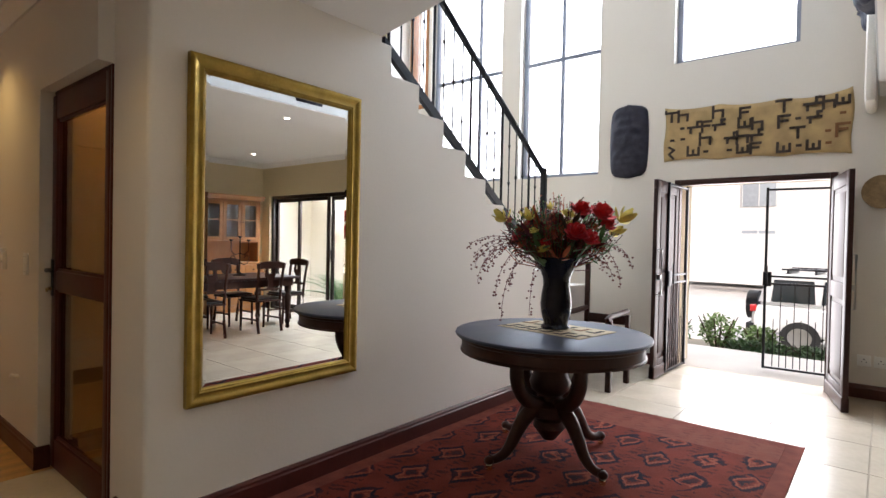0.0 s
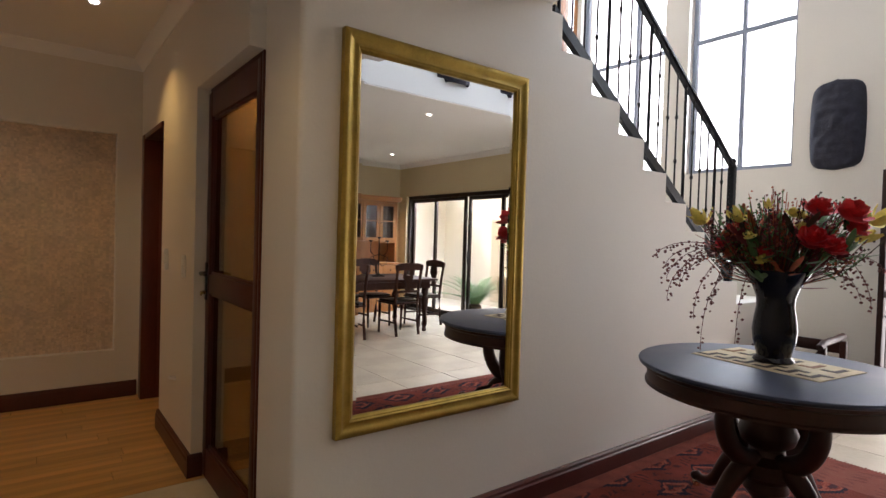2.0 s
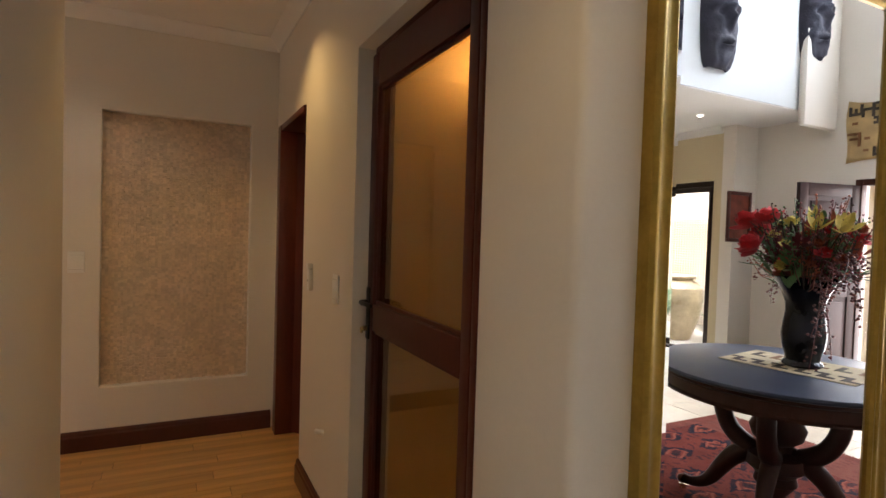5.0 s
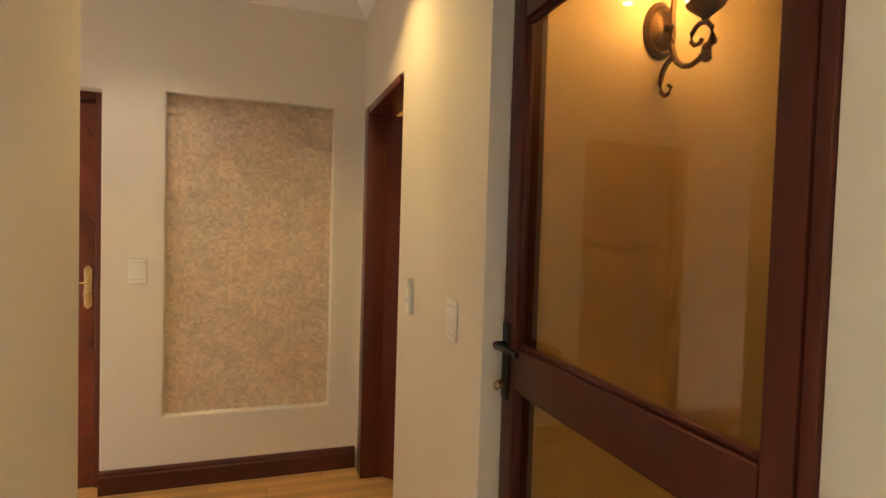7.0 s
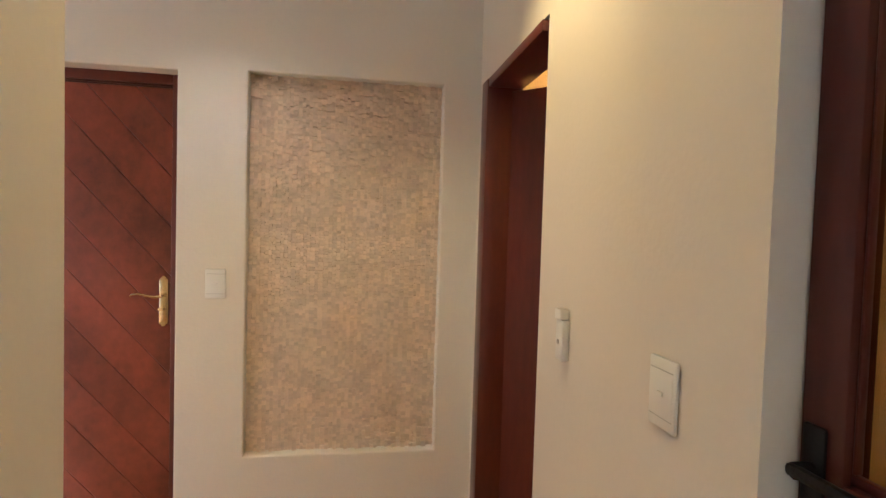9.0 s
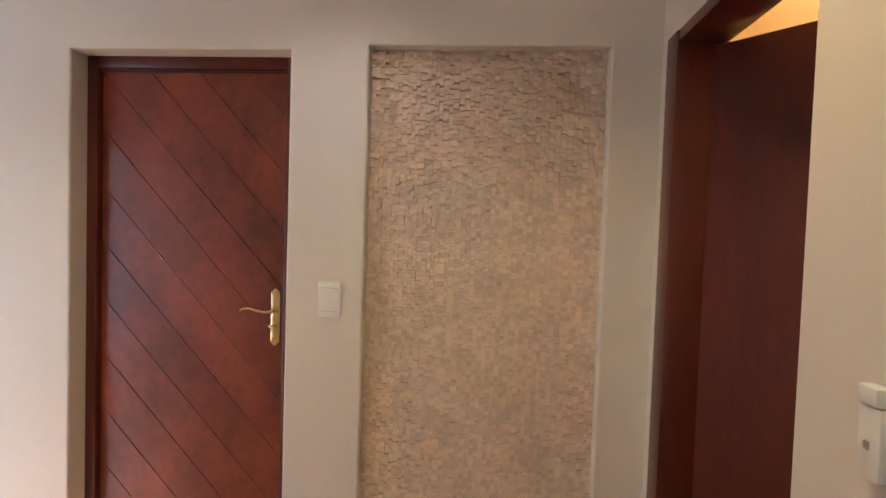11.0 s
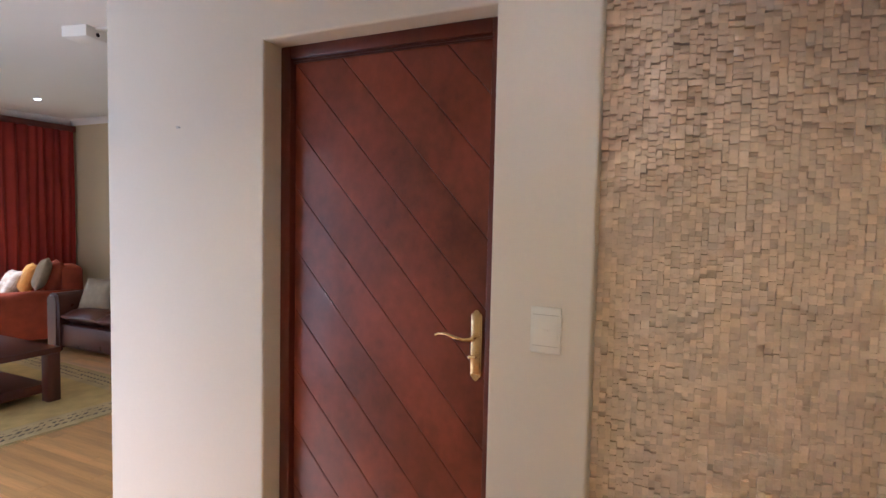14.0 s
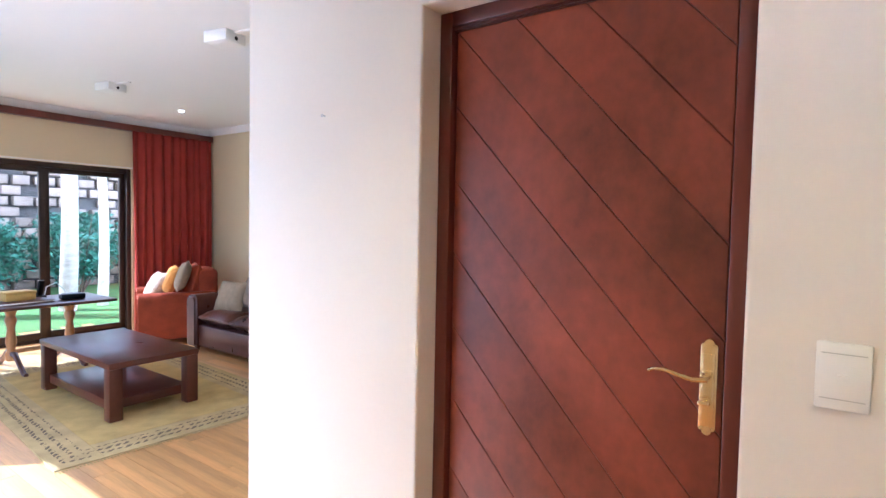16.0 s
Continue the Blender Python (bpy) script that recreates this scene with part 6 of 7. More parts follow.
# coffee table
CT = mat("reddish_brown_wood", (0.085, 0.024, 0.013), 0.30, vary=0.3, scale=4, bump=0.03, fine=40, stretch=(0.3, 1, 1), coat=0.0)
ct = empty("coffee_table", "low square-legged brown wooden coffee table with shelf", "coffee table", pose(-5.88, 3.815, 0.012, 0, 0, 0))
bm = bmesh.new()
box(bm, -0.64, 0.64, -0.33, 0.33, 0.375, 0.42, 0.006)
part("tabletop", bm, CT, ct)
for lx in (-0.59, 0.59):
    for ly in (-0.28, 0.28):
        bm = bmesh.new()
        box(bm, lx - 0.045, lx + 0.045, ly - 0.045, ly + 0.045, 0.0, 0.375, 0.005)
        part("leg", bm, CT, ct)
bm = bmesh.new()
box(bm, -0.545, 0.545, -0.29, 0.29, 0.06, 0.13, 0.005)
part("shelf", bm, CT, ct)

# rug
YRUG = mat("pale_yellow_wool", (0.56, 0.41, 0.15), 0.95, vary=0.2, scale=6, bump=0.5, fine=160, spec=0.1)


def tick_border_mat(name, hx, hy):
    """Pale wool with rows of small dark ticks that run parallel to the edges of a rug."""
    m = mat(name, (0.52, 0.40, 0.19), 0.95, vary=0.2, scale=6, bump=0.5, fine=160, spec=0.1)
    n, l = m.node_tree.nodes, m.node_tree.links
    b = n["Principled BSDF"]

    def op(kind, a, c=0.0):
        q = n.new("ShaderNodeMath")
        q.operation = kind
        for i, v in enumerate((a, c)):
            if isinstance(v, (int, float)):
                q.inputs[i].default_value = v
            else:
                l.new(v, q.inputs[i])
        return q.outputs[0]

    tc = n.new("ShaderNodeTexCoord")
    sx = n.new("ShaderNodeSeparateXYZ")
    l.new(tc.outputs["Object"], sx.inputs[0])
    ns = n.new("ShaderNodeTexNoise")
    ns.inputs["Scale"].default_value = 14
    l.new(tc.outputs["Object"], ns.inputs["Vector"])
    wob = op("MULTIPLY", op("SUBTRACT", ns.outputs[0], 0.5), 0.05)
    e = op("ADD", op("MINIMUM", op("SUBTRACT", hx, op("ABSOLUTE", sx.outputs[0])), op("SUBTRACT", hy, op("ABSOLUTE", sx.outputs[1]))), wob)
    run = op("FRACT", op("DIVIDE", op("ADD", sx.outputs[0], sx.outputs[1]), 0.052))
    rows = op("LESS_THAN", op("FRACT", op("DIVIDE", e, 0.062)), 0.42)
    mask = op("MULTIPLY", op("MULTIPLY", op("LESS_THAN", run, 0.62), rows), op("MULTIPLY", op("GREATER_THAN", e, 0.055), op("LESS_THAN", e, 0.20)))
    mask = op("MULTIPLY", mask, op("MULTIPLY", op("GREATER_THAN", ns.outputs[0], 0.43), 0.8))
    q = n.new("ShaderNodeMix")
    q.data_type = "RGBA"
    q.inputs[7].default_value = (0.085, 0.07, 0.06, 1)
    l.new(b.inputs["Base Color"].links[0].from_socket, q.inputs[6])
    l.new(mask, q.inputs[0])
    l.new(q.outputs[2], b.inputs["Base Color"])
    return m


YEDGE = tick_border_mat("patterned_wool_border", 1.35, 0.85)
yr = rug("area_rug", -1.35, 1.35, -0.85, 0.85, YRUG, YEDGE, 0.26, "pale yellow wool rug with dark patterned border")
yr.matrix_basis = pose(-6.01, 3.92, 0.001, 0, 0, -4)

# trestle table and what lies on it
HON = mat("honey_pine", (0.40, 0.20, 0.07), 0.35, vary=0.25, scale=5, bump=0.03, fine=40, stretch=(1, 1, 0.3), coat=0.2)
tr = empty("trestle_table", "mahogany trestle side table on turned legs", "side table", pose(-7.40, 3.64, 0))
bm = bmesh.new()
box(bm, -0.36, 0.36, -0.72, 0.68, 0.612, 0.64, 0.008)
part("tabletop", bm, CT, tr)
for ly in (-0.10, 0.38):
    bm = bmesh.new()
    lathe(bm, [(0.045, 0.10), (0.05, 0.16), (0.032, 0.20), (0.045, 0.28), (0.03, 0.40), (0.05, 0.48), (0.035, 0.52), (0.05, 0.56), (0.05, 0.612)], 16, 0, ly)
    part("column", bm, HON, tr)
    for s in (-1, 1):
        bm = bmesh.new()
        tube(bm, [(0, ly, 0.16), (s * 0.10, ly, 0.17), (s * 0.22, ly, 0.09), (s * 0.33, ly, 0.02), (s * 0.38, ly, 0.022)], 0.026, 8, taper=0.02)
        part("foot", bm, CT, tr)
bm = bmesh.new()
box(bm, -0.015, 0.015, -0.08, 0.36, 0.16, 0.20, 0.004)
part("stretcher", bm, HON, tr)
CARD = mat("ochre_card", (0.50, 0.33, 0.08), 0.6, vary=0.1)
for nm, lab, cat, m, parts in (
    ("wooden_box", "flat ochre box with a dark lid edge", "box", pose(-7.36, 3.58, 0.668, 0, 0, 8), (("body", CARD, (-0.08, 0.08, -0.12, 0.12, 0, 0.06)), ("lid", CARD, (-0.084, 0.084, -0.124, 0.124, 0.061, 0.085)))),
    ("book", "large dark flat book under the ochre box", "book", pose(-7.33, 3.58, 0.641, 0, 0, 5), (("cover", CT, (-0.15, 0.15, -0.24, 0.24, 0, 0.006)), ("pages", PLASTIC, (-0.145, 0.145, -0.235, 0.235, 0.006, 0.020)), ("cover", CT, (-0.15, 0.15, -0.24, 0.24, 0.020, 0.026)))),
    ("router", "small black electronic box", "electronics", pose(-7.33, 4.02, 0.641, 0, 0, -6), (("case", IRON, (-0.06, 0.06, -0.10, 0.10, 0.004, 0.05)), ("foot", IRON, (-0.05, 0.05, -0.09, 0.09, 0, 0.004)))),
):
    e = empty(nm, lab, cat, m)
    for pn, mt, a in parts:
        bm = bmesh.new()
        box(bm, *a, 0.003)
        part(pn, bm, mt, e)
ph = empty("telephone", "black cordless telephone standing in its cradle", "telephone", pose(-7.53, 3.80, 0.641, 0, 0, 20))
bm = bmesh.new()
box(bm, -0.05, 0.05, -0.05, 0.05, 0, 0.035, 0.01)
part("cradle", bm, IRON, ph)
bm = bmesh.new()
box(bm, -0.014, 0.014, -0.026, 0.026, 0.03, 0.19, 0.008, Matrix.Rotation(0.25, 4, "Y"))
part("handset", bm, IRON, ph)
bm = bmesh.new()
tube(bm, [(0.0, 0.06, 0.01), (-0.05, 0.12, 0.10), (-0.02, 0.2, 0.14), (0.02, 0.26, 0.06), (0.02, 0.3, 0.0)], 0.005, 6)
part("cable", bm, CHROME, ph)

# upholstered seats


def pillow_mesh(bm, sx, sy, sz, m, puff=0.5):
    """A soft cushion with rounded, slightly sagging sides."""
    n = 10
    top, bot = {}, {}
    for i in range(n + 1):
        for j in range(n + 1):
            u, v = -1 + 2 * i / n, -1 + 2 * j / n
            h = ((1 - u ** 4) * (1 - v ** 4)) ** puff
            pin = 1 - 0.06 * (1 - abs(u)) * abs(v) - 0.06 * (1 - abs(v)) * abs(u)
            p = (u * sx / 2 * pin, v * sy / 2 * pin)
            top[i, j] = bm.verts.new(m @ Vector((p[0], p[1], h * sz / 2 + 0.008)))
            bot[i, j] = bm.verts.new(m @ Vector((p[0], p[1], -h * sz / 2 - 0.008)))
    for i in range(n):
        for j in range(n):
            bm.faces.new((top[i, j], top[i + 1, j], top[i + 1, j + 1], top[i, j + 1]))
            bm.faces.new((bot[i, j], bot[i, j + 1], bot[i + 1, j + 1], bot[i + 1, j]))
    for k in range(n):
        for a, b in (((k, 0), (k + 1, 0)), ((k + 1, n), (k, n)), ((0, k + 1), (0, k)), ((n, k), (n, k + 1))):
            bm.faces.new((top[a], bot[a], bot[b], top[b]))


def seat_unit(name, m, w, d, seats, body, label, category, h_back=0.86, arm_h=0.62):
    s = empty(name, label, category, m)
    bm = bmesh.new()
    box(bm, -w / 2 + 0.02, w / 2 - 0.02, -d / 2 + 0.04, d / 2, 0.06, 0.30, 0.02)
    part("base", bm, body, s)
    for sx in (-1, 1):
        bm = bmesh.new()
        x = sx * (w / 2 - 0.10)
        prof = [(x - 0.095, 0.05), (x + 0.095, 0.05), (x + 0.10, arm_h - 0.08), (x + 0.085, arm_h - 0.025), (x + 0.05, arm_h), (x - 0.05, arm_h), (x - 0.085, arm_h - 0.025), (x - 0.10, arm_h - 0.08)]
        prism(bm, prof, -d / 2, d / 2 - 0.02, "y")
        bmesh.ops.bevel(bm, geom=[e for e in bm.edges if abs(e.verts[0].co.y - e.verts[1].co.y) < 1e-4], offset=0.025, segments=3, affect="EDGES")
        part("armrest", bm, body, s)
    bm = bmesh.new()
    box(bm, -w / 2 + 0.20, w / 2 - 0.20, d / 2 - 0.22, d / 2, 0.30, h_back, 0.05)
    part("backrest", bm, body, s)
    cw = (w - 0.40) / seats
    for i in range(seats):
        bm = bmesh.new()
        pillow_mesh(bm, cw * 0.99, d - 0.26, 0.16, pose(-w / 2 + 0.20 + cw * (i + 0.5), -0.10, 0.38), 0.35)
        part("seat_cushion", bm, body, s)
        bm = bmesh.new()
        pillow_mesh(bm, cw * 0.97, 0.48, 0.18, pose(-w / 2 + 0.20 + cw * (i + 0.5), d / 2 - 0.27, 0.66, 76), 0.4)
        part("back_cushion", bm, body, s)
    for x in (-w / 2 + 0.1, w / 2 - 0.1):
        for y in (-d / 2 + 0.08, d / 2 - 0.08):
            bm = bmesh.new()
            cyl(bm, (x, y, 0.0), (x, y, 0.055), 0.025, 0.03)
            part("foot", bm, DARKWOOD, s)
    return s


SUEDE = mat("rust_suede", (0.25, 0.047, 0.018), 0.75, vary=0.25, scale=8, bump=0.15, fine=120, spec=0.2)
LEATHER = mat("brown_leather", (0.085, 0.026, 0.016), 0.30, vary=0.3, scale=7, bump=0.12, fine=90)
ARM = pose(-7.80, 5.33, 0, 0, 0, -24)
seat_unit("armchair", ARM, 0.92, 0.90, 1, SUEDE, "rust suede club armchair in front of the curtain", "armchair", 0.84, 0.58)
seat_unit("leather_sofa", pose(-5.95, 5.48, 0), 2.10, 0.95, 3, LEATHER, "dark brown leather sofa along the khaki wall", "sofa", 0.84, 0.62)
LINEN = mat("oatmeal_linen", (0.33, 0.26, 0.17), 0.85, vary=0.15, scale=20, bump=0.35, fine=200)
CHECK = pattern_mat("checked_linen", (0.46, 0.36, 0.28), [((0.30, 0.20, 0.14), 0.015)], 9.0, 1.0)
MUST = mat("mustard_cotton", (0.50, 0.22, 0.03), 0.85, vary=0.2, scale=20, bump=0.35, fine=200)
TAUPE = mat("taupe_linen", (0.26, 0.20, 0.15), 0.85, vary=0.2, scale=20, bump=0.35, fine=200)
for lab, mt, m in (("checked oatmeal scatter cushion on the armchair", CHECK, ARM @ pose(-0.14, -0.22, 0.62, 62, 0, 14)), ("mustard scatter cushion on the armchair", MUST, ARM @ pose(0.02, -0.06, 0.70, 66, 0, 4)), ("taupe linen scatter cushion on the armchair", LINEN, ARM @ pose(0.17, 0.06, 0.76, 72, 0, -8)),
                   ("olive linen scatter cushion on the sofa", LINEN, pose(-6.58, 5.30, 0.60, 66, 0, 14)), ("taupe linen scatter cushion on the sofa", TAUPE, pose(-6.35, 5.42, 0.66, 70, 0, -8))):
    cu_ = empty("scatter_cushion", lab, "cushion", m, group="scatter cushions")
    bm = bmesh.new()
    pillow_mesh(bm, 0.38, 0.36, 0.13, Matrix.Identity(4), 0.6)
    part("cover", bm, mt, cu_)

# ceiling boxes
for x, y in ((-6.80, 4.17), (-4.61, 3.97)):
    b_ = empty("ceiling_sensor", "small white boxed ceiling projector bracket with black lens", "ceiling sensor", pose(x, y, 2.72, 0, 0, 12), group="ceiling boxes")
    bm = bmesh.new()
    box(bm, -0.10, 0.10, -0.09, 0.09, -0.075, 0, 0.006)
    part("case", bm, PLASTIC, b_)
    bm = bmesh.new()
    cyl(bm, (0.1005, 0.0, -0.045), (0.104, 0.0, -0.045), 0.014, n=12)
    part("lens", bm, IRON, b_)
    bm = bmesh.new()
    box(bm, -0.12, 0.26, -0.02, 0.02, -0.012, 0, 0.002)
    part("cable_cover", bm, PLASTIC, b_)

# ---------------- garden beyond the living room ----------------
bm = bmesh.new()
box(bm, -30, -8.7, -12, 18, -0.63, -0.06)
setting("ground_lawn", bm, GRASS, "short bright green lawn", "lawn")
bm = bmesh.new()
box(bm, -8.7, -1.15, -12, 1.17, -0.63, -0.05)
setting("pavement_patio", bm, CONCRETE, "pale paved patio", "pavement")
ROCK = mat("grey_brown_stone", (0.20, 0.155, 0.12), 0.85, vary=0.3, scale=6, bump=0.5, fine=40, per_object=0.25)
rw = empty("garden_stone_wall", "dry-stacked block garden wall with shadowed gaps", "wall", kind="structure")
bm = bmesh.new()
box(bm, -15.3, -14.7, -2, 14, -0.1, 3.3)
part("core", bm, mat("dark_joint", (0.05, 0.045, 0.04), 0.9), rw, smooth=0)
rk = random.Random(14)
b0 = bmesh.new()
box(b0, 0, 0.20, -0.185, 0.185, -0.10, 0.10, 0.02)
finish(b0, 0.6)
blk = bpy.data.meshes.new("block")
b0.to_mesh(blk)
b0.free()
blk.materials.append(ROCK)
for r in range(15):
    for c in range(20):
        if rk.random() < 0.10:
            continue
        o_ = new("block", blk)
        o_.parent = rw
        o_.matrix_basis = pose(-14.75 + rk.uniform(-.07, .07), 3.4 + 0.395 * c + (0.2 if r % 2 else 0), 0.04 + 0.215 * r, 0, 0, rk.uniform(-6, 6)) @ Matrix.Diagonal((1, rk.uniform(0.75, 1.02), rk.uniform(0.8, 1.0), 1))


def leafy(name, label, x, y, z, sx, sy, sz, n, material, seed, leaf=0.12, category="shrub"):
    """A shrub: a few stems and many leaf blades over an uneven outline."""
    r = random.Random(seed)
    s = empty(name, label, category, pose(x, y, z))
    for k in range(6):
        a = k * 1.05
        bm = bmesh.new()
        tube(bm, [(0.05 * math.cos(a), 0.05 * math.sin(a), 0), (sx * 0.25 * math.cos(a), sy * 0.25 * math.sin(a), sz * 0.5), (sx * 0.4 * math.cos(a), sy * 0.4 * math.sin(a), sz * 0.85)], 0.02, 5, taper=0.006)
        part("stem", bm, STEM, s)
    verts, faces = [], []
    for k in range(n):
        d = Vector((r.gauss(0, 1), r.gauss(0, 1), r.gauss(0, 1))).normalized()
        lump = 0.75 + 0.25 * noise.noise(d * 2.3 + Vector((seed, 0, 0)))
        rad = lump * r.uniform(0.62, 1.0)
        p = Vector((d.x * sx * 0.5 * rad, d.y * sy * 0.5 * rad, sz * 0.5 + d.z * sz * 0.5 * rad))
        q = Euler((r.uniform(-1, 1), r.uniform(-1, 1), r.uniform(0, 6.3))).to_matrix()
        L = leaf * r.uniform(0.6, 1.2)
        k0 = len(verts)
        verts += [p + q @ Vector(v) for v in ((0, 0, 0), (L * 0.5, L * 0.22, 0.01), (L, 0, 0), (L * 0.5, -L * 0.22, 0.01))]
        faces.append((k0, k0 + 1, k0 + 2, k0 + 3))
    me = bpy.data.meshes.new("foliage")
    me.from_pydata(verts, [], faces)
    me.materials.append(material)
    f = new("foliage", me)
    f.parent = s
    return s


for i, (y, sx, sy, sz) in enumerate(((4.6, 1.6, 2.4, 1.7), (6.3, 1.6, 2.2, 1.9), (8.0, 1.8, 2.2, 1.8), (9.9, 1.8, 2.4, 2.0), (3.0, 1.2, 1.6, 1.0), (11.8, 1.8, 2.4, 1.9))):
    leafy("shrub", "dense blue-green garden shrub before the stone wall", -13.3, y, -0.06, sx, sy, sz, 2600, LEAFB, 30 + i, 0.14)
BARK = mat("pale_palm_bark", (0.40, 0.36, 0.30), 0.85, vary=0.3, scale=6, bump=0.5, fine=30, stretch=(1, 1, 3))


def palm(x, y, r, h, lean, seed, label):
    p = empty("palm_tree", label, "tree", pose(x, y, -0.06))
    rr = random.Random(seed)
    bm = bmesh.new()
    pts = [(lean * t * t, 0.04 * math.sin(t * 5), h * t) for t in np.linspace(0, 1, 16)]
    tube(bm, pts, r * 1.15, 12, taper=r * 0.75)
    for k in range(30):
        t = (k + 0.5) / 30
        cyl(bm, (lean * t * t, 0.04 * math.sin(t * 5), h * t - 0.01), (lean * t * t, 0.04 * math.sin(t * 5), h * t + 0.012), r * (1.17 - 0.4 * t) * 1.03, n=12)
    part("trunk", bm, BARK, p)
    for k in range(16):
        a = k * 2.4
        bm = bmesh.new()
        d = Vector((math.cos(a), math.sin(a), 0))
        side = Vector((-d.y, d.x, 0))
        pts = [Vector((lean, 0, h)) + d * (1.9 * t) + Vector((0, 0, 0.8 * t - 1.5 * t * t + rr.uniform(0, .1))) for t in np.linspace(0, 1, 8)]
        tube(bm, pts, 0.02, 4, taper=0.005)
        for i in range(1, 8):
            for hh in (0, 0.33, 0.66):
                c = pts[i - 1].lerp(pts[i], hh)
                for s in (-1, 1):
                    tip = c + side * s * 0.38 + d * 0.2 + Vector((0, 0, -0.12))
                    bm.faces.new([bm.verts.new(c - d * 0.02), bm.verts.new(c + d * 0.02), bm.verts.new(tip)])
        part("frond", bm, LEAF, p, smooth=0)
    return p


palm(-11.5, 4.05, 0.22, 4.4, 0.2, 1, "thick rough-barked palm on the lawn")
palm(-11.2, 5.35, 0.115, 4.8, 0.25, 2, "pale ringed palm trunk on the lawn")
palm(-11.4, 5.95, 0.075, 4.6, -0.2, 3, "slender pale palm trunk on the lawn")

# ---------------- forecourt beyond the front door ----------------
bm = bmesh.new()
box(bm, FRONT + 0.25, 7.05, -3.05, 3.0, -0.63, -0.015)
setting("pavement_porch", bm, CONCRETE, "pale paved entrance porch", "pavement")
bm = bmesh.new()
box(bm, 8.7, 40, -22, 16, -0.64, -0.56)
setting("road_driveway", bm, mat("pale_driveway", (0.50, 0.47, 0.43), 0.85, vary=0.12, scale=1.5, bump=0.3, fine=40), "pale paved driveway in full sun", "driveway")
bm = bmesh.new()
for y in (-2.25, -0.48):
    box(bm, FRONT + 0.25, FRONT + 0.75, y - 0.14, y + 0.14, -0.015, 2.4)
box(bm, FRONT + 0.25, FRONT + 0.75, -2.11, -0.62, 2.06, 2.4)
setting("wall_porch", bm, mat("sandy_plaster", (0.62, 0.52, 0.36), 0.8, vary=0.05, bump=0.15), "sandy plastered porch surround", "wall")
bm = bmesh.new()
box(bm, 7.06, 8.7, -6, 3.0, -0.63, -0.20)
setting("ground_bed", bm, EARTH, "raised earth garden bed", "garden bed")
PEB = mat("grey_pebble", (0.40, 0.38, 0.35), 0.8, vary=0.3, scale=30, bump=0.2)
rb = random.Random(4)
verts, faces = [], []
for k in range(900):
    x, y, r = rb.uniform(7.05, 7.6), rb.uniform(-3.6, 0.8), rb.uniform(0.02, 0.05)
    k0 = len(verts)
    verts += [(x + r, y, -0.18), (x, y + r, -0.18), (x - r, y, -0.18), (x, y - r, -0.18), (x, y, -0.18 + r * 0.9)]
    faces += [(k0, k0 + 1, k0 + 4), (k0 + 1, k0 + 2, k0 + 4), (k0 + 2, k0 + 3, k0 + 4), (k0 + 3, k0, k0 + 4)]
me = bpy.data.meshes.new("pebbles")
me.from_pydata(verts, [], faces)
me.materials.append(PEB)
tagged(new("pebble_bed", me), "loose grey pebbles along the garden bed", "pebbles", kind="stuff")
LIME = mat("fresh_green_leaf", (0.12, 0.20, 0.05), 0.5, vary=0.35, scale=6, bump=0.05)
for i, (x, y, sx, sz, mt) in enumerate(((7.9, -0.55, 0.7, 0.62, LIME), (8.2, -1.05, 0.6, 0.45, LIME), (7.8, -1.25, 0.7, 0.24, LEAF), (7.8, -1.75, 0.7, 0.26, LEAF), (8.0, -2.3, 0.7, 0.30, LIME), (7.8, -0.9, 0.6, 0.24, LEAF), (7.9, 0.1, 0.7, 0.5, LEAF))):
    leafy("garden_plant", "low leafy garden plant in the front bed", x, y, -0.22, sx, sx, sz, 500, mt, 60 + i, 0.09, "plant")

# white off-road car
CARW = mat("white_car_paint", (0.80, 0.80, 0.80), 0.25, vary=0.02, bump=0.0, coat=0.5)
TYRE = mat("tyre_rubber", (0.02, 0.02, 0.02), 0.8, vary=0.2, bump=0.3)
CARGL = mat("dark_car_glass", (0.02, 0.025, 0.03), 0.08, vary=0.1, bump=0.0)
REDL = mat("red_lamp_lens", (0.45, 0.02, 0.02), 0.2, vary=0.1, bump=0.0)
car = empty("car", "white station wagon with black roof rack parked outside", "car", pose(11.4, -2.53, -0.56, 0, 0, -92) @ Matrix.Diagonal((0.86, 0.90, 0.79, 1)))
bm = bmesh.new()
prism(bm, [(-2.3, 0.45), (-2.32, 0.75), (-2.25, 1.05), (2.1, 1.05), (2.3, 0.9), (2.35, 0.5), (2.3, 0.38), (-2.2, 0.38)], -0.88, 0.88, "y")
bmesh.ops.bevel(bm, geom=bm.edges[:], offset=0.06, segments=3, affect="EDGES")
part("body", bm, CARW, car)
bm = bmesh.new()
prism(bm, [(-2.22, 1.06), (-2.05, 1.72), (-1.8, 1.80), (0.5, 1.80), (0.75, 1.74), (1.25, 1.06)], -0.80, 0.80, "y")
bmesh.ops.bevel(bm, geom=bm.edges[:], offset=0.06, segments=3, affect="EDGES")
part("cabin", bm, CARW, car)
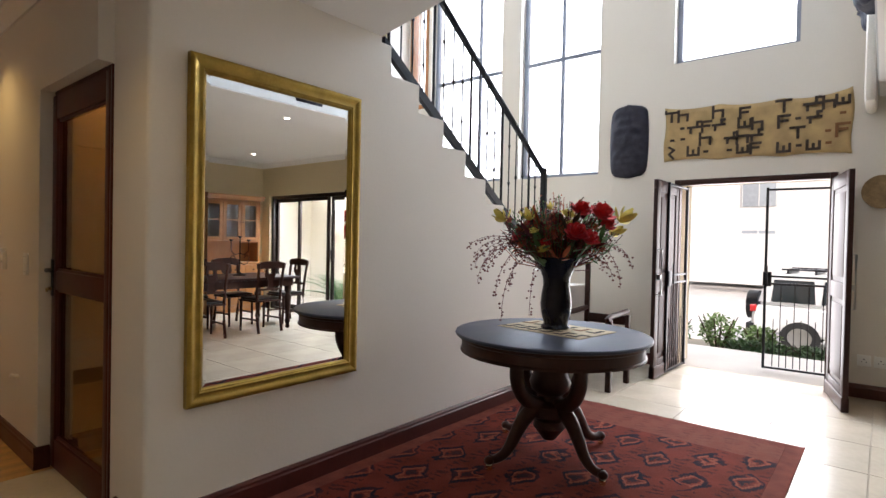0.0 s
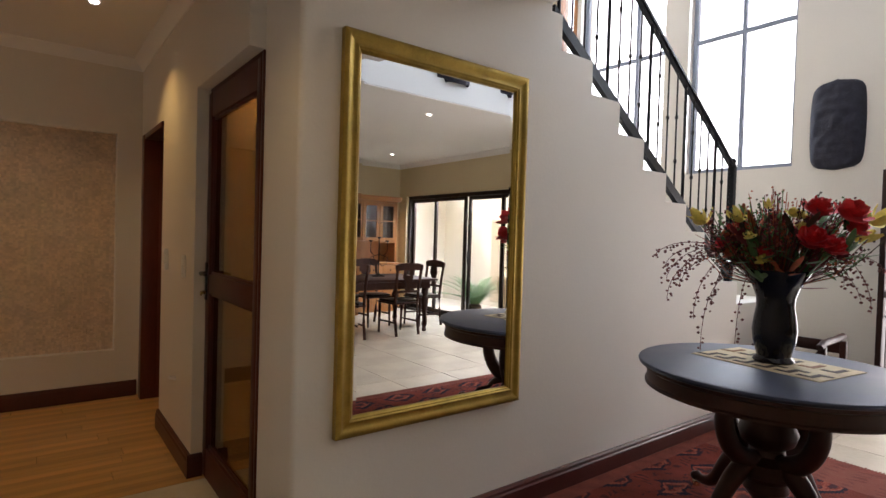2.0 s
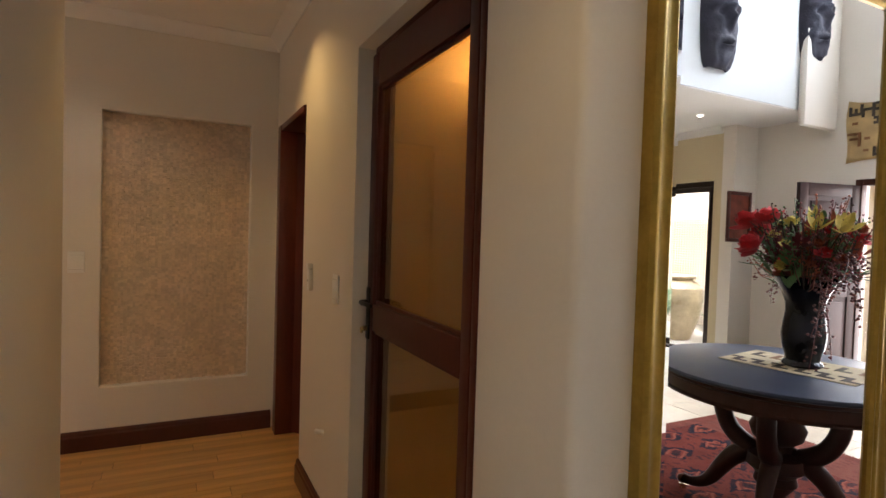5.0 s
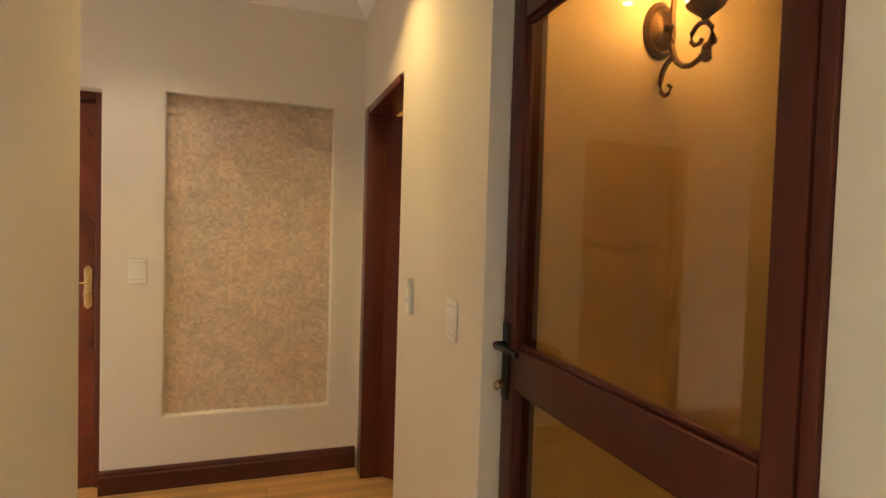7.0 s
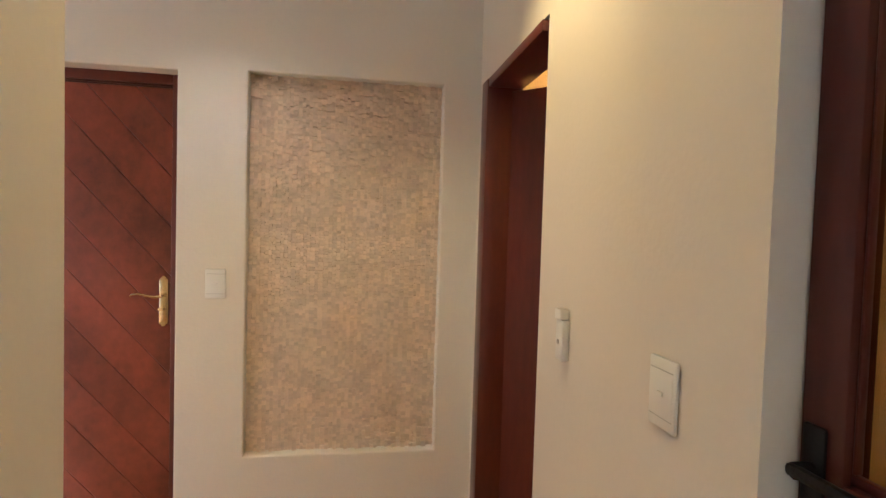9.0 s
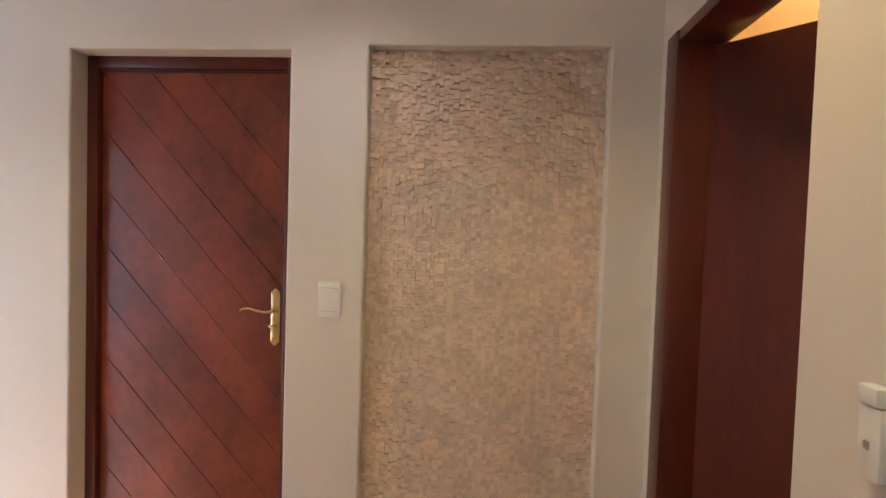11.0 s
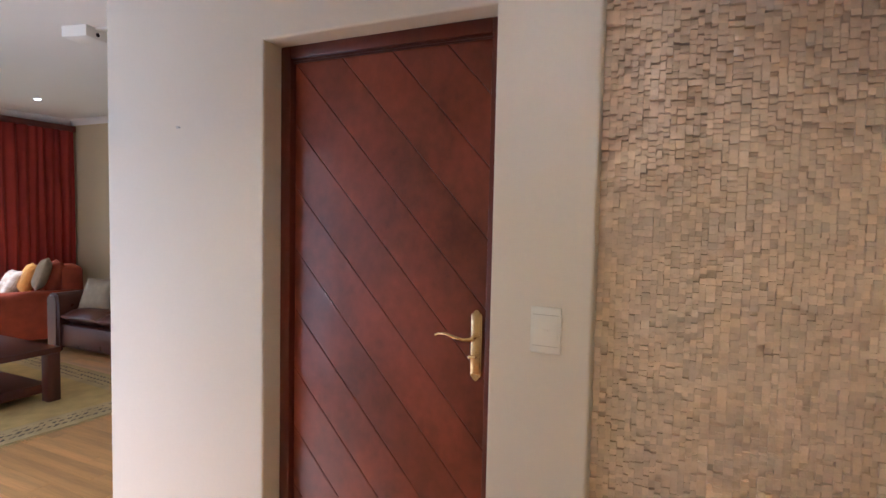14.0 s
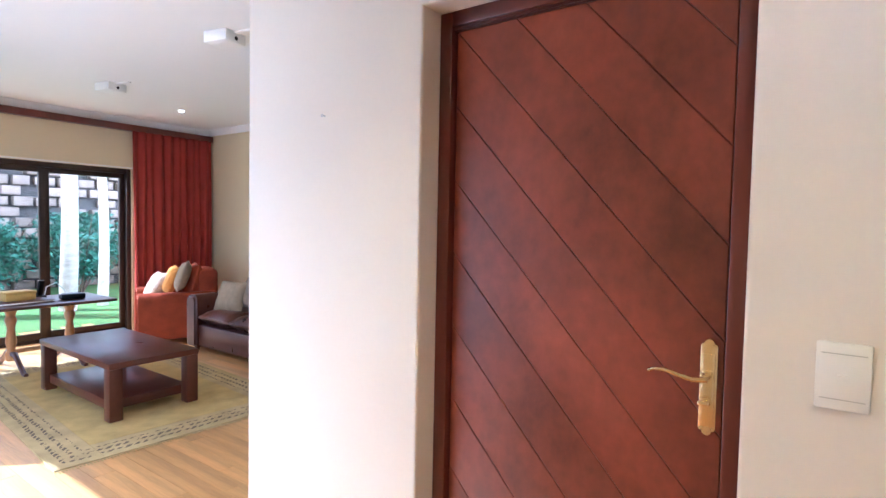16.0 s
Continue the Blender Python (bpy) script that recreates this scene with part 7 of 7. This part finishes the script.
for s in (-1, 1):
    for a in ((-1.95, -1.15), (-1.05, -0.25), (-0.15, 0.70)):
        bm = bmesh.new()
        prism(bm, [(a[0], 1.14), (a[1], 1.14), (a[1] - 0.03 if a[1] < 0.5 else 0.42, 1.66), (a[0] + 0.05, 1.66)], s * 0.802 - 0.01, s * 0.802 + 0.01, "y")
        part("side_window", bm, CARGL, car, smooth=0)
    bm = bmesh.new()
    box(bm, -2.34, -2.22, s * 0.80 - 0.07, s * 0.80 + 0.07, 0.88, 1.04, 0.015)
    part("tail_light", bm, REDL, car)
    for wx in (-1.4, 1.45):
        bm = bmesh.new()
        cyl(bm, (wx, s * 0.70, 0.36), (wx, s * 0.915, 0.36), 0.36, n=28)
        wh = part("wheel", bm, TYRE, car)
        bm = bmesh.new()
        cyl(bm, (wx, s * 0.916, 0.36), (wx, s * 0.925, 0.36), 0.22, n=20)
        part("rim", bm, CHROME, wh)
    bm = bmesh.new()
    tube(bm, [(-1.8, s * 0.62, 1.90), (0.4, s * 0.62, 1.90)], 0.022, 8)
    part("roof_rail", bm, IRON, car)
for k in range(5):
    bm = bmesh.new()
    box(bm, -1.7 + 0.5 * k, -1.66 + 0.5 * k, -0.66, 0.66, 1.80, 1.92, 0.004)
    part("roof_bar", bm, IRON, car)
bm = bmesh.new()
cyl(bm, (-2.34, 0.1, 0.95), (-2.56, 0.1, 0.95), 0.36, n=28)
part("spare_wheel", bm, TYRE, car)
bm = bmesh.new()
box(bm, -2.42, -2.25, -0.85, 0.85, 0.42, 0.6, 0.02)
part("bumper", bm, TYRE, car)

# added self-lit sheet that turns the far view white like overexposed daylight
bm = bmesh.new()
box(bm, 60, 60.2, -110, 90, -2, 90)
setting("backdrop", bm, glow("glowing_backdrop_white", (0.95, 0.97, 1.0), 4.0), "glowing white sheet added in place of blown-out distant daylight", "backdrop")
# dark panes painted pale grey for the sky they reflect
SKYGL = mat("glass_painted_sky_reflection", (0.42, 0.45, 0.48), 0.15, vary=0.1, bump=0.0)
hs = empty("neighbour_house", "pale plastered house across the driveway", "house", pose(27, -6, -0.2))
bm = bmesh.new()
box(bm, 0, 7, -12, 12, 0, 5.4)
part("wall", bm, mat("sunlit_plaster", (0.84, 0.82, 0.79), 0.8, vary=0.05, bump=0.2), hs, smooth=0)
bm = bmesh.new()
prism(bm, [(-0.6, 5.4), (7.6, 5.4), (3.5, 7.4)], -12.6, 12.6, "y")
part("roof", bm, mat("clay_roof", (0.30, 0.17, 0.11), 0.8, vary=0.2, bump=0.3), hs, smooth=0)
for y in (-6, -2.5, 1.0, 4.5, 8):
    for z in (1.0, 3.4):
        bm = bmesh.new()
        box(bm, -0.05, 0.06, y - 0.7, y + 0.7, z, z + 1.3, 0.01)
        w_ = part("window", bm, SKYGL, hs)
        bm = bmesh.new()
        for q in (-0.7, -0.02, 0.66):
            box(bm, -0.07, -0.051, y + q, y + q + 0.04, z, z + 1.3)
        part("frame", bm, PLASTIC, w_, smooth=0)
bm = bmesh.new()
box(bm, 24.2, 24.45, -20, 12, -0.2, 1.9)
setting("wall_boundary", bm, mat("boundary_plaster", (0.84, 0.82, 0.79), 0.8, vary=0.05, bump=0.2), "pale plastered boundary wall", "wall")

# ---------------- floor tiles and planks ----------------


def slab_mesh(name, w, d, h, material, bev=0.003):
    b = bmesh.new()
    box(b, -w / 2, w / 2, -d / 2, d / 2, -h, 0.0)
    for v in b.verts:
        if v.co.z > -h / 2:
            v.co.x *= 1 - bev / w
            v.co.y *= 1 - bev / d
    finish(b)
    me = bpy.data.meshes.new(name)
    b.to_mesh(me)
    b.free()
    me.materials.append(material)
    return me


TILE_S = 0.60
floor_t = bpy.data.objects["floor_tiled"]
tm = slab_mesh("tile", TILE_S - 0.005, TILE_S - 0.005, 0.008, TILE)
for i in range(13):
    for j in range(14):
        x, y = -2.2 + TILE_S * (i + 0.5), 1.20 - TILE_S * (j + 0.5)
        if x + TILE_S / 2 > FRONT + 0.26:
            continue
        m = Matrix.Translation((x, y, 0.0))
        o_ = new("tile", tm)
        o_.parent = floor_t
        o_.matrix_basis = m

floor_w = bpy.data.objects["floor_wood"]
rw_ = random.Random(9)
PW = 0.118
near, rest = 0, []
lens = [slab_mesh("plank", L, PW - 0.0009, 0.008, PLANK, 0.0012) for L in (0.6, 0.9, 1.2)]
y = 1.20 + PW / 2
while y < 6.2:
    x = -8.6 + rw_.uniform(-0.8, 0.0)
    while x < 1.5:
        k = rw_.randrange(3)
        L = (0.6, 0.9, 1.2)[k]
        c = x + L / 2
        limit = 1.56 if y < 3.2 else -2.4
        if c + L / 2 > limit:
            k, L = 0, 0.6
            c = x + L / 2
            if c + L / 2 > limit:
                break
        m = Matrix.Translation((c, y, 0.0))
        if c > -4.6 and near < 300:
            o_ = new("plank", lens[k])
            o_.parent = floor_w
            o_.matrix_basis = m
            near += 1
        else:
            rest.append((lens[k], m))
        x += L + 0.0015
    y += PW
verts, faces = [], []
for me0, m in rest:
    k = len(verts)
    verts += [m @ v.co for v in me0.vertices]
    faces += [[k + i for i in p.vertices] for p in me0.polygons]
PLANK2 = PLANK.copy()
PLANK2.name = "oak_plank_joined"
_n, _l = PLANK2.node_tree.nodes, PLANK2.node_tree.links
_g = _n.new("ShaderNodeNewGeometry")
for _x in _n:
    if _x.bl_idname == "ShaderNodeObjectInfo":
        for _k in list(_x.outputs["Random"].links):
            _l.new(_g.outputs["Random Per Island"], _k.to_socket)
me = bpy.data.meshes.new("planks")
me.from_pydata(verts, [], faces)
me.materials.append(PLANK2)
o_ = new("planks", me)
o_.parent = floor_w
o_["kind"] = "stuff"
